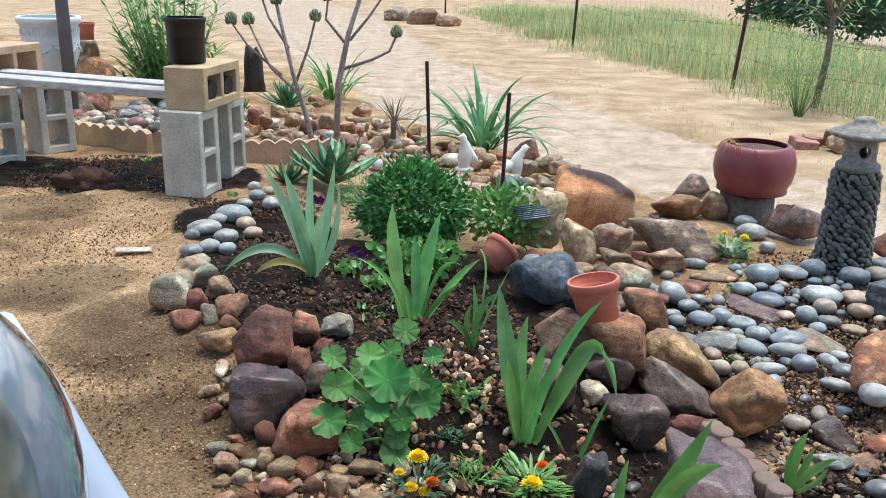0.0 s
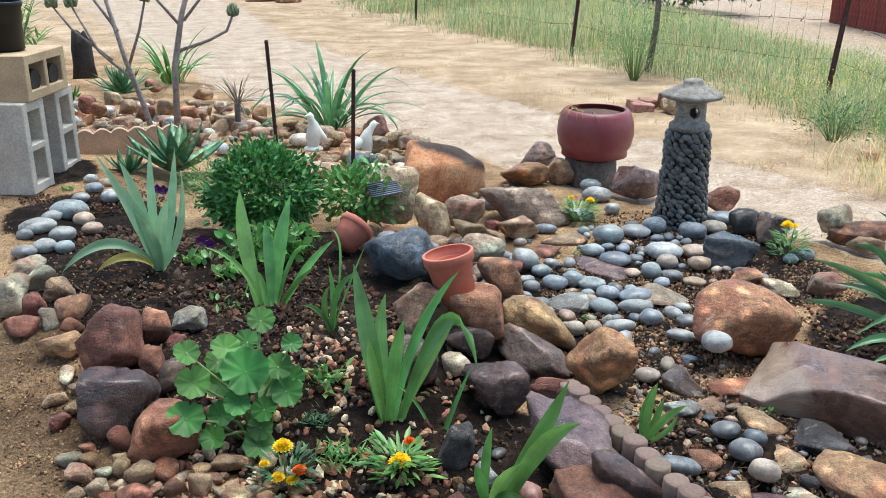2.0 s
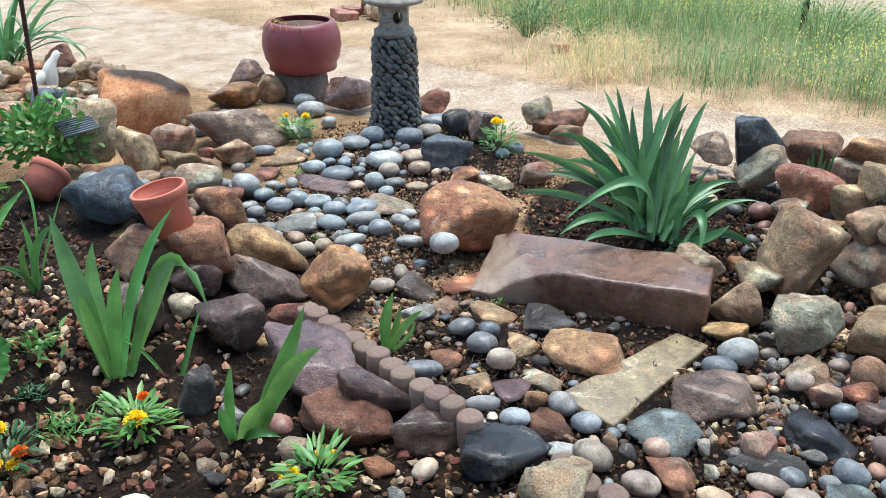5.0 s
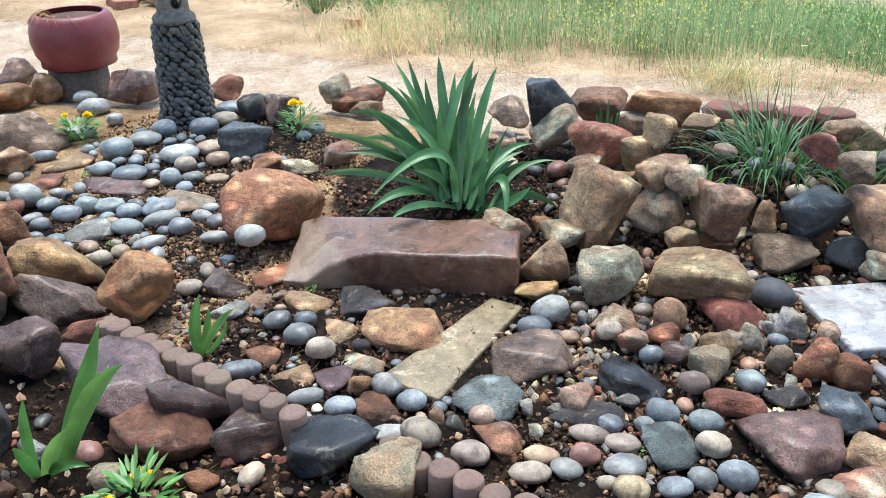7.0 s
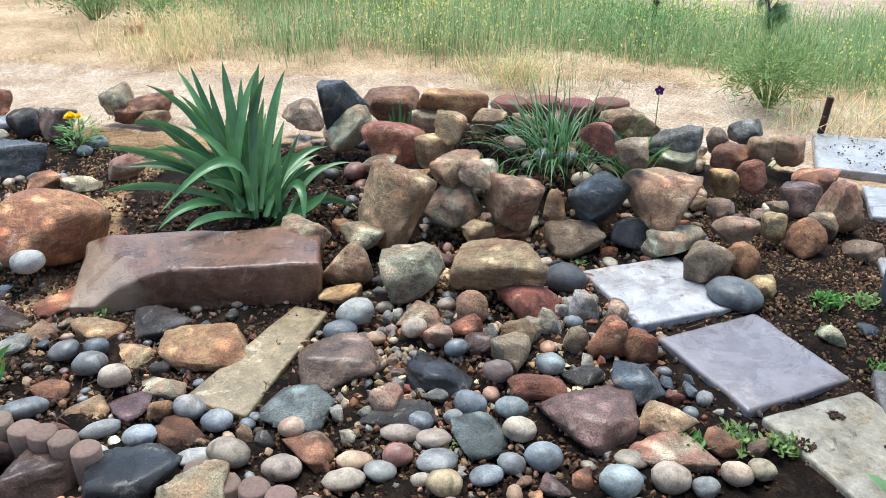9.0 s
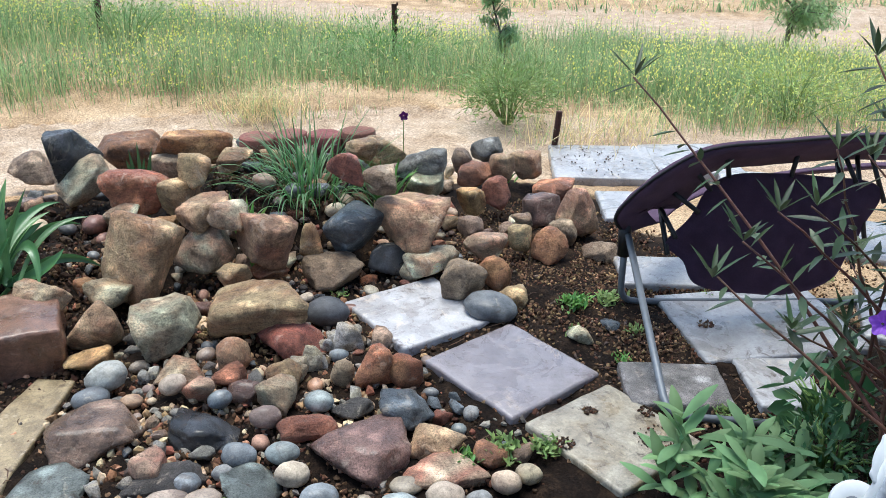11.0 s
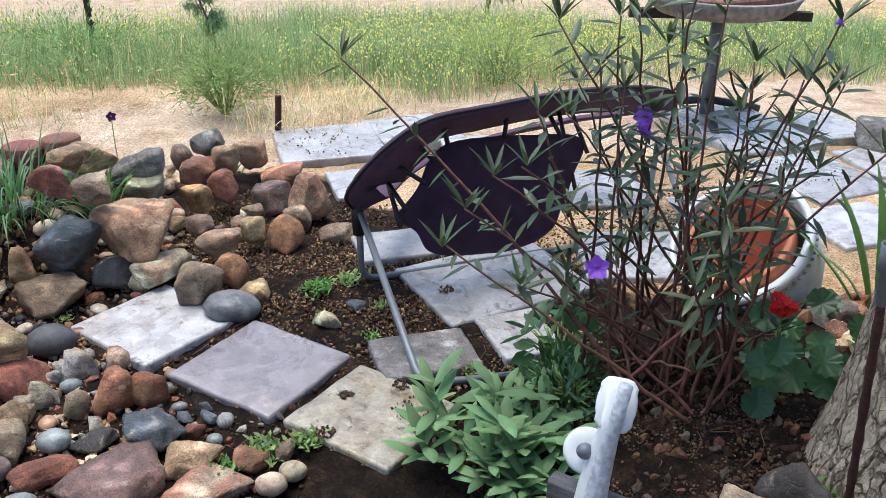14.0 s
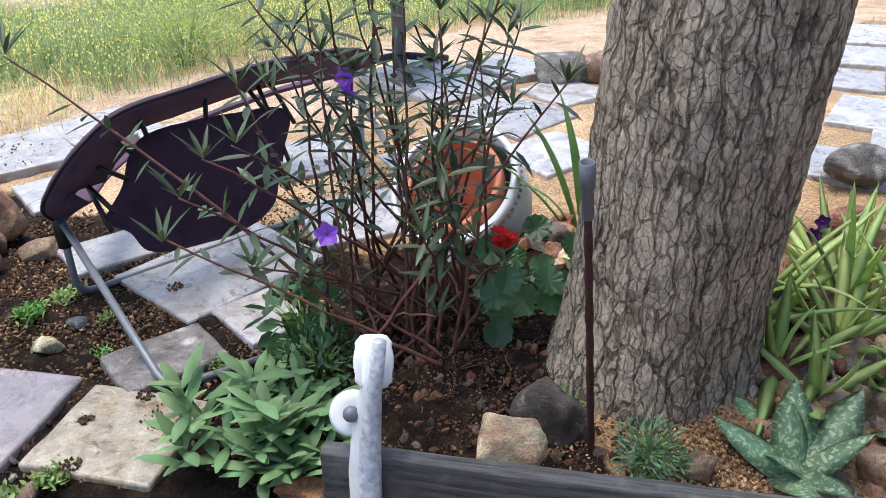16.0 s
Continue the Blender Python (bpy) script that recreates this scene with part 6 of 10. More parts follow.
def sling_chair():
    """A folding sling chair with a padded oval rim, seen from behind."""
    root = thing("folding_chair", pose(0, 0, 0), "folding lounge chair, dark purple canvas sling, grey tube legs", "chair")
    L, R, N = Vector((2.505, 0.45, 0.238)), Vector((3.17, -0.50, 0.365)), Vector((2.68, 0.02, 0.462))
    C = (L + R) / 2
    A = (R - L).normalized()
    B = (N - C - A * (N - C).dot(A)).normalized()
    out = A.cross(B)

    def curve(points, n, closed=True):
        """Points along a smooth line through the given (along, up) pairs."""
        pts, res = [Vector(p) for p in points], []
        m = len(pts)
        for i in range(m if closed else m - 1):
            p0, p1, p2, p3 = (pts[k % m] if closed else pts[max(0, min(m - 1, k))] for k in (i - 1, i, i + 1, i + 2))
            for k in range(n):
                u = k / n
                res.append(0.5 * (2 * p1 + (p2 - p0) * u + (2 * p0 - 5 * p1 + 4 * p2 - p3) * u * u + (3 * p1 - p0 - 3 * p2 + p3) * u ** 3))
        return res

    # the rim: the top of the back, then round the far side of the seat
    edge = curve([(-0.605, 0.035), (-0.585, 0.13), (-0.51, 0.225), (-0.40, 0.285), (-0.19, 0.262), (0.09, 0.220), (0.385, 0.140), (0.545, 0.068), (0.592, 0.012), (0.580, -0.050), (0.495, -0.120), (0.36, -0.20), (0.10, -0.26), (-0.25, -0.22), (-0.50, -0.08)], 6)
    rim = [C + A * e.x + B * e.y - out * (0.22 * max(0.0, -e.y - 0.03) / 0.2) for e in edge]
    n = len(rim)
    mid = sum(rim, Vector()) / n
    bm = bmesh.new()
    rows = []
    for i, p in enumerate(rim):
        d = (rim[(i + 1) % n] - rim[i - 1]).normalized()
        side = (mid - p - d * (mid - p).dot(d)).normalized()
        nn = d.cross(side).normalized()
        wide = (0.135 + 0.06 * sm((-0.25 - edge[i].x) / 0.25)) if edge[i].y > 0.0 else 0.08
        ring = []
        for across, lift in ((-0.006, 0.004), (0.0, 0.012), (0.22, 0.010), (0.55, 0.004), (1.0, 0.004), (1.0, -0.003), (0.55, -0.004), (0.22, -0.006), (0.0, -0.010)):
            ring.append(bm.verts.new(p + side * (across * wide) + nn * (lift + 0.003 * noise.noise(p * 22))))
        rows.append(ring)
    for i in range(n):
        j = (i + 1) % n
        for k in range(9):
            bm.faces.new((rows[i][k], rows[i][(k + 1) % 9], rows[j][(k + 1) % 9], rows[j][k]))
    bmesh.ops.recalc_face_normals(bm, faces=bm.faces[:])
    part("padded_rim", bm, FABRIC, root)
    bm = bmesh.new()
    piping = [p + (p - mid).normalized() * 0.006 for p in rim]
    add_tube(bm, piping + piping[:1], 0.0045, 6, cap=False)
    part("piping", bm, plain("black_piping", (24, 20, 26), 0.7), root, "black piping along the rim")
    # the sling hangs inside the rim, its belly towards the ground
    down = Vector((-0.2, -0.12, -1.0))
    down = (down - A * down.dot(A)).normalized()
    O = C + B * 0.13
    hem = curve(SLING_HEM, 5)
    centre = Vector((-0.03, -0.15))
    bm = bmesh.new()
    m, rings, grid = len(hem), 9, []
    for k in range(rings + 1):
        s = k / rings
        ring = []
        for h in hem:
            q = centre.lerp(h, s)
            p = O + A * q.x - down * q.y + out * (0.03 * (1 - s * s))
            p += out * 0.006 * noise.noise(Vector((q.x * 9, q.y * 9, 2)))
            p.z = max(p.z, 0.03)
            ring.append(bm.verts.new(p))
            if k == 0:
                break
        grid.append(ring)
    for i in range(m):
        bm.faces.new((grid[0][0], grid[1][i], grid[1][(i + 1) % m]))
    for k in range(1, rings):
        for i in range(m):
            j = (i + 1) % m
            bm.faces.new((grid[k][i], grid[k + 1][i], grid[k + 1][j], grid[k][j]))
    rimverts = [v.co.copy() for v in grid[-1]]
    bmesh.ops.solidify(bm, geom=bm.faces[:], thickness=0.004)
    part("sling", bm, FABRIC, root)
    for i in list(range(0, 26, 4)) + [m - 4, m - 8, m - 11]:
        p = rimverts[i % m]
        q = min((w + (mid - w).normalized() * 0.13 for w in rim), key=lambda w: (w - p).length)
        bm = bmesh.new()
        add_tube(bm, [p.lerp(q, -0.2), p.lerp(q, 0.5), q], 0.007, 6)
        part("strap_tab", bm, BLACK_PLASTIC, root, "short black strap")
    TUBE = 0.0095
    J = Vector((2.515, 0.44, 0.20))
    f1, f1e = Vector((2.50, 0.435, 0.013)), Vector((2.74, -0.10, 0.013))
    f2, f2e = Vector((1.995, 0.215, 0.013)), Vector((2.10, -0.16, 0.013))

    def leg(a, foot, end):
        d1, d2 = (foot - a).normalized(), (end - foot).normalized()
        pts = [a, foot - d1 * 0.05]
        for u in (0.25, 0.5, 0.75):
            pts.append((foot - d1 * 0.05) * (1 - u) ** 2 + foot * 2 * u * (1 - u) + (foot + d2 * 0.05) * u ** 2)
        pts += [foot + d2 * 0.05, end]
        b = bmesh.new()
        add_tube(b, pts, TUBE, 12)
        part("leg", b, STEEL, root)
    leg(J + Vector((0, 0, 0.04)), f1, f1e)
    leg(J + Vector((-0.02, -0.01, 0.02)), f2, f2e)
    K = Vector((3.10, -0.46, 0.26))
    leg(K, Vector((2.85, -0.40, 0.013)), f1e)
    leg(K, Vector((2.22, -0.52, 0.09)), f2e + Vector((0.03, -0.1, 0.03)))
    bm = bmesh.new()
    add_tube(bm, [J + Vector((0, 0, -0.05)), J + Vector((0.004, 0.006, 0.06))], 0.018, 12)
    part("hinge", bm, BLACK_PLASTIC, root, "black plastic hinge")
    settle(root, 2.6, 0.0, 0.0)


park_bench()
sling_chair()


def bird_table():
    root = thing("bird_table", pose(4.24, -0.86, -0.01) @ Matrix.Diagonal((0.9, 0.9, 1.06, 1)), "round wooden bird table on a grey metal pole", "bird table")
    bm = bmesh.new()
    add_tube(bm, [(0, 0, 0), (0, 0, 0.47)], 0.033, 14)
    part("pole", bm, STEEL, root)
    bm = bmesh.new()
    add_lathe(bm, [(0, 0.455), (0.30, 0.455), (0.345, 0.485), (0.37, 0.525), (0.35, 0.53), (0.32, 0.50), (0, 0.495)], 48)
    part("tray", bm, plain("weathered_tray", (122, 116, 112), 0.8, scale=12, spread=0.35, bumpy=0.5), root)
    bm = bmesh.new()
    loops = []
    for z, side, reach in ((0.497, 1, 0.27), (0.532, 1, 0.27), (0.540, 1, 0.262), (0.540, 0, 0.125), (0.497, 0, 0.125)):
        ring = []
        for i in range(48):
            a = 2 * math.pi * i / 48
            ca, sa = abs(math.cos(a)), abs(math.sin(a))
            r = reach * (min(1 / max(ca, sa), 1.22) if side else 1 / max(ca, sa))
            ring.append(bm.verts.new((r * math.cos(a + 0.5), r * math.sin(a + 0.5), z)))
        loops.append(ring)
    for a, b in zip(loops, loops[1:]):
        for i in range(48):
            bm.faces.new((a[i], a[(i + 1) % 48], b[(i + 1) % 48], b[i]))
    part("top_ring", bm, plain("faded_red_board", (128, 94, 80), 0.9), root, "faded reddish eight-sided ring with a square hole", smooth=False)
    bm = bmesh.new()
    add_box(bm, 0.05, 0.86, 0.035, pose(0, 0, 0.44))
    part("cross_beam", bm, CHAR_WOOD, root, smooth=False)
    for k in range(3):
        a = 2 * math.pi * k / 3 + 1.0
        bm = bmesh.new()
        add_box(bm, 0.34, 0.04, 0.03, pose(0.17 * math.cos(a), 0.17 * math.sin(a), 0.05, 0, 12, math.degrees(a)), 0.005, 1)
        part("foot", bm, plain("dark_metal", (52, 54, 58), 0.5, 0.5), root)
        bm = bmesh.new()
        pts = []
        for i in range(14):
            t = i / 13
            q = 4.4 * t
            pts.append((math.cos(a) * (0.05 + 0.20 * t + 0.03 * math.cos(q)), math.sin(a) * (0.05 + 0.20 * t + 0.03 * math.cos(q)), 0.20 - 0.12 * t + 0.03 * math.sin(q)))
        add_tube(bm, pts, 0.006, 6)
        part("scroll", bm, RUST, root)


bird_table()


def white_planter():
    root = thing("white_planter", Matrix.Translation((2.46, -0.645, 0.125)) @ Vector((-0.42, 0.50, 0.72)).to_track_quat("Z", "Y").to_matrix().to_4x4(), "round white planter lying tilted with a terracotta pot in it", "planter")
    bm = bmesh.new()
    out = [(0.11, -0.12), (0.15, -0.08), (0.175, 0.0), (0.18, 0.08), (0.175, 0.125), (0.185, 0.13), (0.187, 0.15), (0.18, 0.155)]
    add_lathe(bm, hollow_pot(out, 0.014), 48)
    part("planter_wall", bm, WHITE_PAINT, root)
    bm = bmesh.new()
    for i in range(60):
        a = 2 * math.pi * i / 60
        bmesh.ops.create_icosphere(bm, subdivisions=1, radius=0.006, matrix=Matrix.Translation((0.183 * math.cos(a), 0.183 * math.sin(a), 0.118)))
    part("beading", bm, WORN_PAINT, root, "grey beaded band under the rim")
    bm = bmesh.new()
    out = [(0.07, -0.06), (0.12, 0.10), (0.135, 0.105), (0.14, 0.15), (0.135, 0.155)]
    add_lathe(bm, hollow_pot(out, 0.012), 40)
    part("inner_pot", bm, TERRACOTTA, root, "terracotta pot inside")


white_planter()

# ---- fence, barn, car, added wall and eave ----
def tpost(x, y, h, lx=0.0, ly=0.0):
    root = thing("fence_post", pose(x, y, terrain(x, y) - 0.1), "rusty steel fence post carrying barbed wire", "fence post", "fence posts")
    bm = bmesh.new()
    add_box(bm, 0.04, 0.006, h + 0.1, pose(0, 0, (h + 0.1) / 2))
    add_box(bm, 0.006, 0.03, h + 0.1, pose(0, 0.015, (h + 0.1) / 2))
    for k in range(int(h / 0.08)):
        add_box(bm, 0.01, 0.012, 0.02, pose(0, -0.006, 0.2 + 0.08 * k))
    ob = part("post", bm, RUST, root, smooth=False)
    ob.rotation_euler = (lx, ly, 0.4)
    if h < 1:
        return
    bm = bmesh.new()
    add_box(bm, 0.044, 0.036, 0.10, pose(0, 0.012, h + 0.05))
    ob = part("painted_tip", bm, WHITE_PAINT, root, "white painted tip", smooth=False)
    ob.rotation_euler = (lx, ly, 0.4)


POSTS = [(-3.6, 30.0, 1.25), (-0.9, 20.0, 1.25), (1.3, 13.4, 1.25), (2.55, 9.2, 1.25), (3.85, 6.45, 1.2), (4.75, 4.3, 0.6), (5.4, 2.5, 0.42)]
for i, (px, py, ph) in enumerate(POSTS):
    tpost(px, py, ph, random.uniform(-0.05, 0.05), 0.12 if i in (3, 4) else random.uniform(-0.08, 0.08))
fence = thing("wire_fence", pose(0, 0, 0), "slack strands of barbed wire along a row of steel posts", "wire fence")
for share in (0.26, 0.5, 0.72, 0.93):
    bm = bmesh.new()
    pts = []
    for (ax, ay, ah), (bx, by, bh) in zip(POSTS[:6], POSTS[1:6]):
        for k in range(10):
            u = k / 10
            sagging = 0.05 * math.sin(math.pi * u) + 0.015 * math.sin(9 * u + share * 20)
            pts.append((ax + (bx - ax) * u, ay + (by - ay) * u, (1 - u) * (terrain(ax, ay) + share * ah) + u * (terrain(bx, by) + share * bh) - sagging))
    add_tube(bm, pts, 0.0016, 5)
    for i in range(0, len(pts) - 1):
        if pts[i][1] < 14:
            p = Vector(pts[i])
            for q in ((0.012, 0.004, 0.02), (-0.01, 0.012, -0.014)):
                add_tube(bm, [p - Vector(q), p + Vector(q)], 0.0015, 4)
    part("wire", bm, RUST, fence)
bm = bmesh.new()
for (ax, ay, _), (bx, by, _) in list(zip(POSTS, POSTS[1:]))[1:4]:
    n = int(math.hypot(bx - ax, by - ay) / 0.14)
    for k in range(n):
        u = k / n
        x, y = ax + (bx - ax) * u, ay + (by - ay) * u
        add_tube(bm, [(x, y, 0.0), (x + 0.01, y, 0.9)], 0.0009, 4)
part("mesh_wire", bm, RUST, fence, "thin woven wire mesh")


def barn():
    """A red boarded building down the slope."""
    root = thing("barn", pose(14.97, 15.72, -1.36, 0, 0, 86), "red-painted barn with upright wooden boards", "barn")
    bm = bmesh.new()
    add_box(bm, 11.4, 0.12, 3.0, pose(5.7, 0, 1.5))
    add_box(bm, 11.4, 0.12, 3.0, pose(5.7, -6.0, 1.5))
    add_box(bm, 0.12, 6.0, 3.0, pose(0.0, -3.0, 1.5))
    add_box(bm, 0.12, 6.0, 3.0, pose(11.4, -3.0, 1.5))
    part("wall", bm, RED_BOARD, root, smooth=False)
    bm = bmesh.new()
    add_box(bm, 12.0, 3.7, 0.1, pose(5.7, -1.4, 3.5, -25, 0, 0))
    add_box(bm, 12.0, 3.7, 0.1, pose(5.7, -4.6, 3.5, 25, 0, 0))
    part("roof", bm, plain("tin_roof", (130, 126, 122), 0.6, 0.3, scale=2), root, smooth=False)
    bm = bmesh.new()
    add_box(bm, 0.19, 0.03, 2.98, None)
    first = part("board", bm, RED_BOARD, root, smooth=False)
    first.location = (0.1, 0.08, 1.49)
    for i in range(1, 55):
        ob = new("board", first.data)
        ob.parent, ob.location = root, (0.1 + 0.204 * i, 0.08 + random.uniform(-0.008, 0.008), 1.49)
    for i in range(29):
        ob = new("board", first.data)
        ob.parent, ob.location, ob.rotation_euler = root, (-0.08 + random.uniform(-0.008, 0.008), -0.1 - 0.204 * i, 1.49), (0, 0, math.pi / 2)


barn()


def car_front():
    """The front corner of a parked pale car with its big clear headlight."""
    root = thing("car", pose(0, 0, 0), "parked pale blue-white car with a large clear headlight", "car")
    paint = plain("car_paint", (196, 206, 222), 0.25, scale=2, spread=0.03, bumpy=0.0, v=0.0, grain=0.1)
    bm = bmesh.new()
    prof = [(0.18, 0.86), (0.40, 0.90), (0.60, 0.88), (0.74, 0.72), (0.88, 0.45), (0.96, -0.25), (1.00, -0.55), (1.40, -1.25), (1.46, -1.6), (1.45, -2.5), (1.36, -2.9), (0.95, -3.35), (0.60, -3.45), (0.20, -3.4)]
    rows = []
    for x in np.linspace(0, 1.64, 34):
        u = x / 1.64
        nose = 1 - (2 * u - 1) ** 8 * 0.14
        row = []
        for z, y in prof:
            edge = min(u, 1 - u) * 1.64
            zz = z - (0.10 if z < 1.05 else 0.30) * max(0.0, 1 - edge / 0.22) ** 2
            row.append(bm.verts.new((-0.27 - x, (y + 0.08) * nose - (1 - nose) * 0.35 if y > 0 else y, zz)))
        rows.append(row)
    for a, b in zip(rows, rows[1:]):
        for k in range(len(prof) - 1):
            bm.faces.new((a[k], b[k], b[k + 1], a[k + 1]))
    bmesh.ops.contextual_create(bm, geom=[e for e in bm.edges if e.is_boundary])
    bm.normal_update()
    body = part("body", bm, paint, root)
    dark_glass = plain("car_window", (26, 30, 34), 0.08, scale=3, spread=0.1, bumpy=0.0, v=0.0, grain=0.1)
    for name, ya, za, yb, zb in (("windscreen", -0.60, 1.035, -1.22, 1.395), ("rear_window", -3.28, 1.02, -2.94, 1.34)):
        bm = bmesh.new()
        d = Vector((0, yb - ya, zb - za))
        add_box(bm, 1.14, d.length, 0.02, pose(-1.09, (ya + yb) / 2, (za + zb) / 2 + 0.008, math.degrees(math.atan2(d.z, d.y)), 0, 0), 0.008, 2)
        part(name, bm, dark_glass, root, "dark tinted glass")
    lamp = pose(-0.43, 0.565, 0.725)
    bm = bmesh.new()
    bmesh.ops.create_uvsphere(bm, u_segments=40, v_segments=24, radius=1.0, matrix=lamp @ Matrix.Diagonal((0.165, 0.25, 0.25, 1)))
    glass, nt, nd, lk, bs = node_kit("headlight_glass")
    bs.inputs["Transmission Weight"].default_value, bs.inputs["Roughness"].default_value, bs.inputs["IOR"].default_value = 1.0, 0.02, 1.5
    bs.inputs["Base Color"].default_value = (0.95, 0.97, 0.98, 1)
    shell = bmesh.ops.create_uvsphere(bm, u_segments=40, v_segments=24, radius=1.0, matrix=lamp @ Matrix.Diagonal((0.160, 0.245, 0.245, 1)))
    bmesh.ops.reverse_faces(bm, faces=list({f for v in shell["verts"] for f in v.link_faces}))
    lens = part("headlight", bm, glass, root, "large clear curved headlight lens")
    bm = bmesh.new()
    bmesh.ops.create_uvsphere(bm, u_segments=32, v_segments=20, radius=1.0, matrix=lamp @ Matrix.Translation((-0.012, -0.012, -0.012)) @ Matrix.Diagonal((0.140, 0.222, 0.222, 1)))
    part("housing", bm, plain("headlight_housing", (176, 184, 186), 0.3, 0.95, scale=6, spread=0.3, bumpy=0.0, v=0.0), lens, "grey reflective inside of the headlight")
    chrome = plain("chrome", (190, 194, 200), 0.12, 1.0, scale=4, spread=0.1, bumpy=0.0, v=0.0, grain=0.1)
    bm = bmesh.new()
    add_lathe(bm, [(0.09, 0.10), (0.085, 0.06), (0.06, 0.01), (0.02, -0.02), (0, -0.02)], 32, lamp @ pose(-0.01, 0.10, 0.02, -70, 0, 0))
    part("reflector", bm, chrome, lens, "chrome reflector bowl")
    bm = bmesh.new()
    add_tube(bm, [lamp @ Vector((-0.09, 0.06, 0.09)), lamp @ Vector((0.02, 0.12, 0.11)), lamp @ Vector((0.06, 0.17, 0.03))], [0.022, 0.026, 0.012], 14)
    part("trim", bm, chrome, lens, "chrome trim inside the headlight")
    bm = bmesh.new()
    rim = [Vector(p) for p in ((-0.364, 0.739, 0.881), (-0.351, 0.746, 0.847), (-0.334, 0.756, 0.799), (-0.32, 0.763, 0.753), (-0.305, 0.77, 0.708), (-0.291, 0.777, 0.667), (-0.259, 0.791, 0.576))]
    inward = Vector((-0.050, -0.012, -0.030))
    add_tube(bm, [p + inward for p in rim], 0.056, 20)
    part("fender_edge", bm, paint, root, "pale blue rounded fender beside the headlight")
    for wx, wy in ((-0.42, -0.35), (-1.75, -0.35), (-0.42, -2.8), (-1.75, -2.8)):
        bm = bmesh.new()
        add_lathe(bm, [(0, -0.1), (0.24, -0.1), (0.31, -0.09), (0.32, 0), (0.31, 0.09), (0.24, 0.1), (0, 0.1)], 32, pose(wx, wy, 0.31, 0, 90, 0))
        part("wheel", bm, BLACK_PLASTIC, root)
    settle(root, -1.1, -1.5, 0.0)


car_front()


def unseen_wall_and_eave():
    """A wall and an eave, never in view, added behind the yard for bounced light."""
    bm = bmesh.new()
    add_box(bm, 14.0, 2.6, 0.12, pose(-2.6, -7.0, 2.66))
    tagged(part("ceiling", bm, plain("added_eave", (196, 190, 178), 0.8, scale=3, v=0.0), smooth=False), "plain unseen eave added behind the yard", "ceiling", kind="structure")
    bm = bmesh.new()
    add_box(bm, 14.0, 0.2, 2.7, pose(-2.6, -7.6, 1.25))
    tagged(part("wall_south", bm, plain("added_wall", (200, 188, 170), 0.85, scale=3, v=0.0), smooth=False), "plain unseen wall added behind the yard", "wall", kind="structure")


unseen_wall_and_eave()

# ---- plants ----
def leaf_material(name, rgb, rough=0.5, light=0.3, spread=0.22, h=0.02, v=0.3, vein=0.0, stripe=None):
    """A leaf: mottled, a little light comes through."""
    m, nt, nd, lk, bs = node_kit(name)
    vec = nd.new("ShaderNodeTexCoord").outputs["Object"]
    n1 = tex_noise(nt, vec, 14, 3)
    n2 = tex_noise(nt, vec, 160, 3)
    c = lin(*rgb)
    lo, hi = tuple(x * (1 - spread) for x in c[:3]) + (1,), tuple(x * (1 + spread) for x in c[:3]) + (1,)
    col = ramp(nt, n1.outputs["Fac"], [(0.3, lo), (0.7, hi)]).outputs["Color"]
    if stripe:
        w = tex_noise(nt, vec, stripe[0], 2, 0.5, 0.4)
        col = mix(nt, ramp(nt, w.outputs["Fac"], [(0.52, (0, 0, 0, 1)), (0.6, (1, 1, 1, 1))]).outputs["Color"], col, lin(*stripe[1]))
    col = vary(nt, col, h, v, True)
    height = n2.outputs["Fac"]
    if vein:
        at = nd.new("ShaderNodeAttribute")
        at.attribute_name = "across"
        lines = nd.new("ShaderNodeMath")
        lines.operation, lines.inputs[1].default_value = "MULTIPLY", 34.0
        lk.new(at.outputs["Fac"], lines.inputs[0])
        wave = nd.new("ShaderNodeMath")
        wave.operation = "SINE"
        lk.new(lines.outputs[0], wave.inputs[0])
        far = nd.new("ShaderNodeMath")
        far.operation = "ABSOLUTE"
        lk.new(at.outputs["Fac"], far.inputs[0])
        rib = ramp(nt, far.outputs[0], [(0.0, (1.45, 1.4, 1.3, 1)), (0.12, (1.0, 1.0, 1.0, 1)), (0.9, (1.0, 1.0, 1.0, 1)), (1.0, (1.3, 1.25, 1.1, 1))]).outputs["Color"]
        fine_lines = ramp(nt, wave.outputs[0], [(0.0, (0.84, 0.86, 0.84, 1)), (1.0, (1.1, 1.1, 1.1, 1))]).outputs["Color"]
        col = mix(nt, vein, col, mix(nt, 1.0, rib, fine_lines, "MULTIPLY"), "MULTIPLY")
        height = wave.outputs[0]
    lk.new(col, bs.inputs["Base Color"])
    bs.inputs["Roughness"].default_value = rough
    bump(nt, bs, height, 0.2, 0.0003)
    tr = nd.new("ShaderNodeBsdfTranslucent")
    lk.new(col, tr.inputs["Color"])
    mx = nd.new("ShaderNodeMixShader")
    mx.inputs[0].default_value = light
    lk.new(bs.outputs[0], mx.inputs[1])
    lk.new(tr.outputs[0], mx.inputs[2])
    lk.new(mx.outputs[0], nd["Material Output"].inputs["Surface"])
    return m


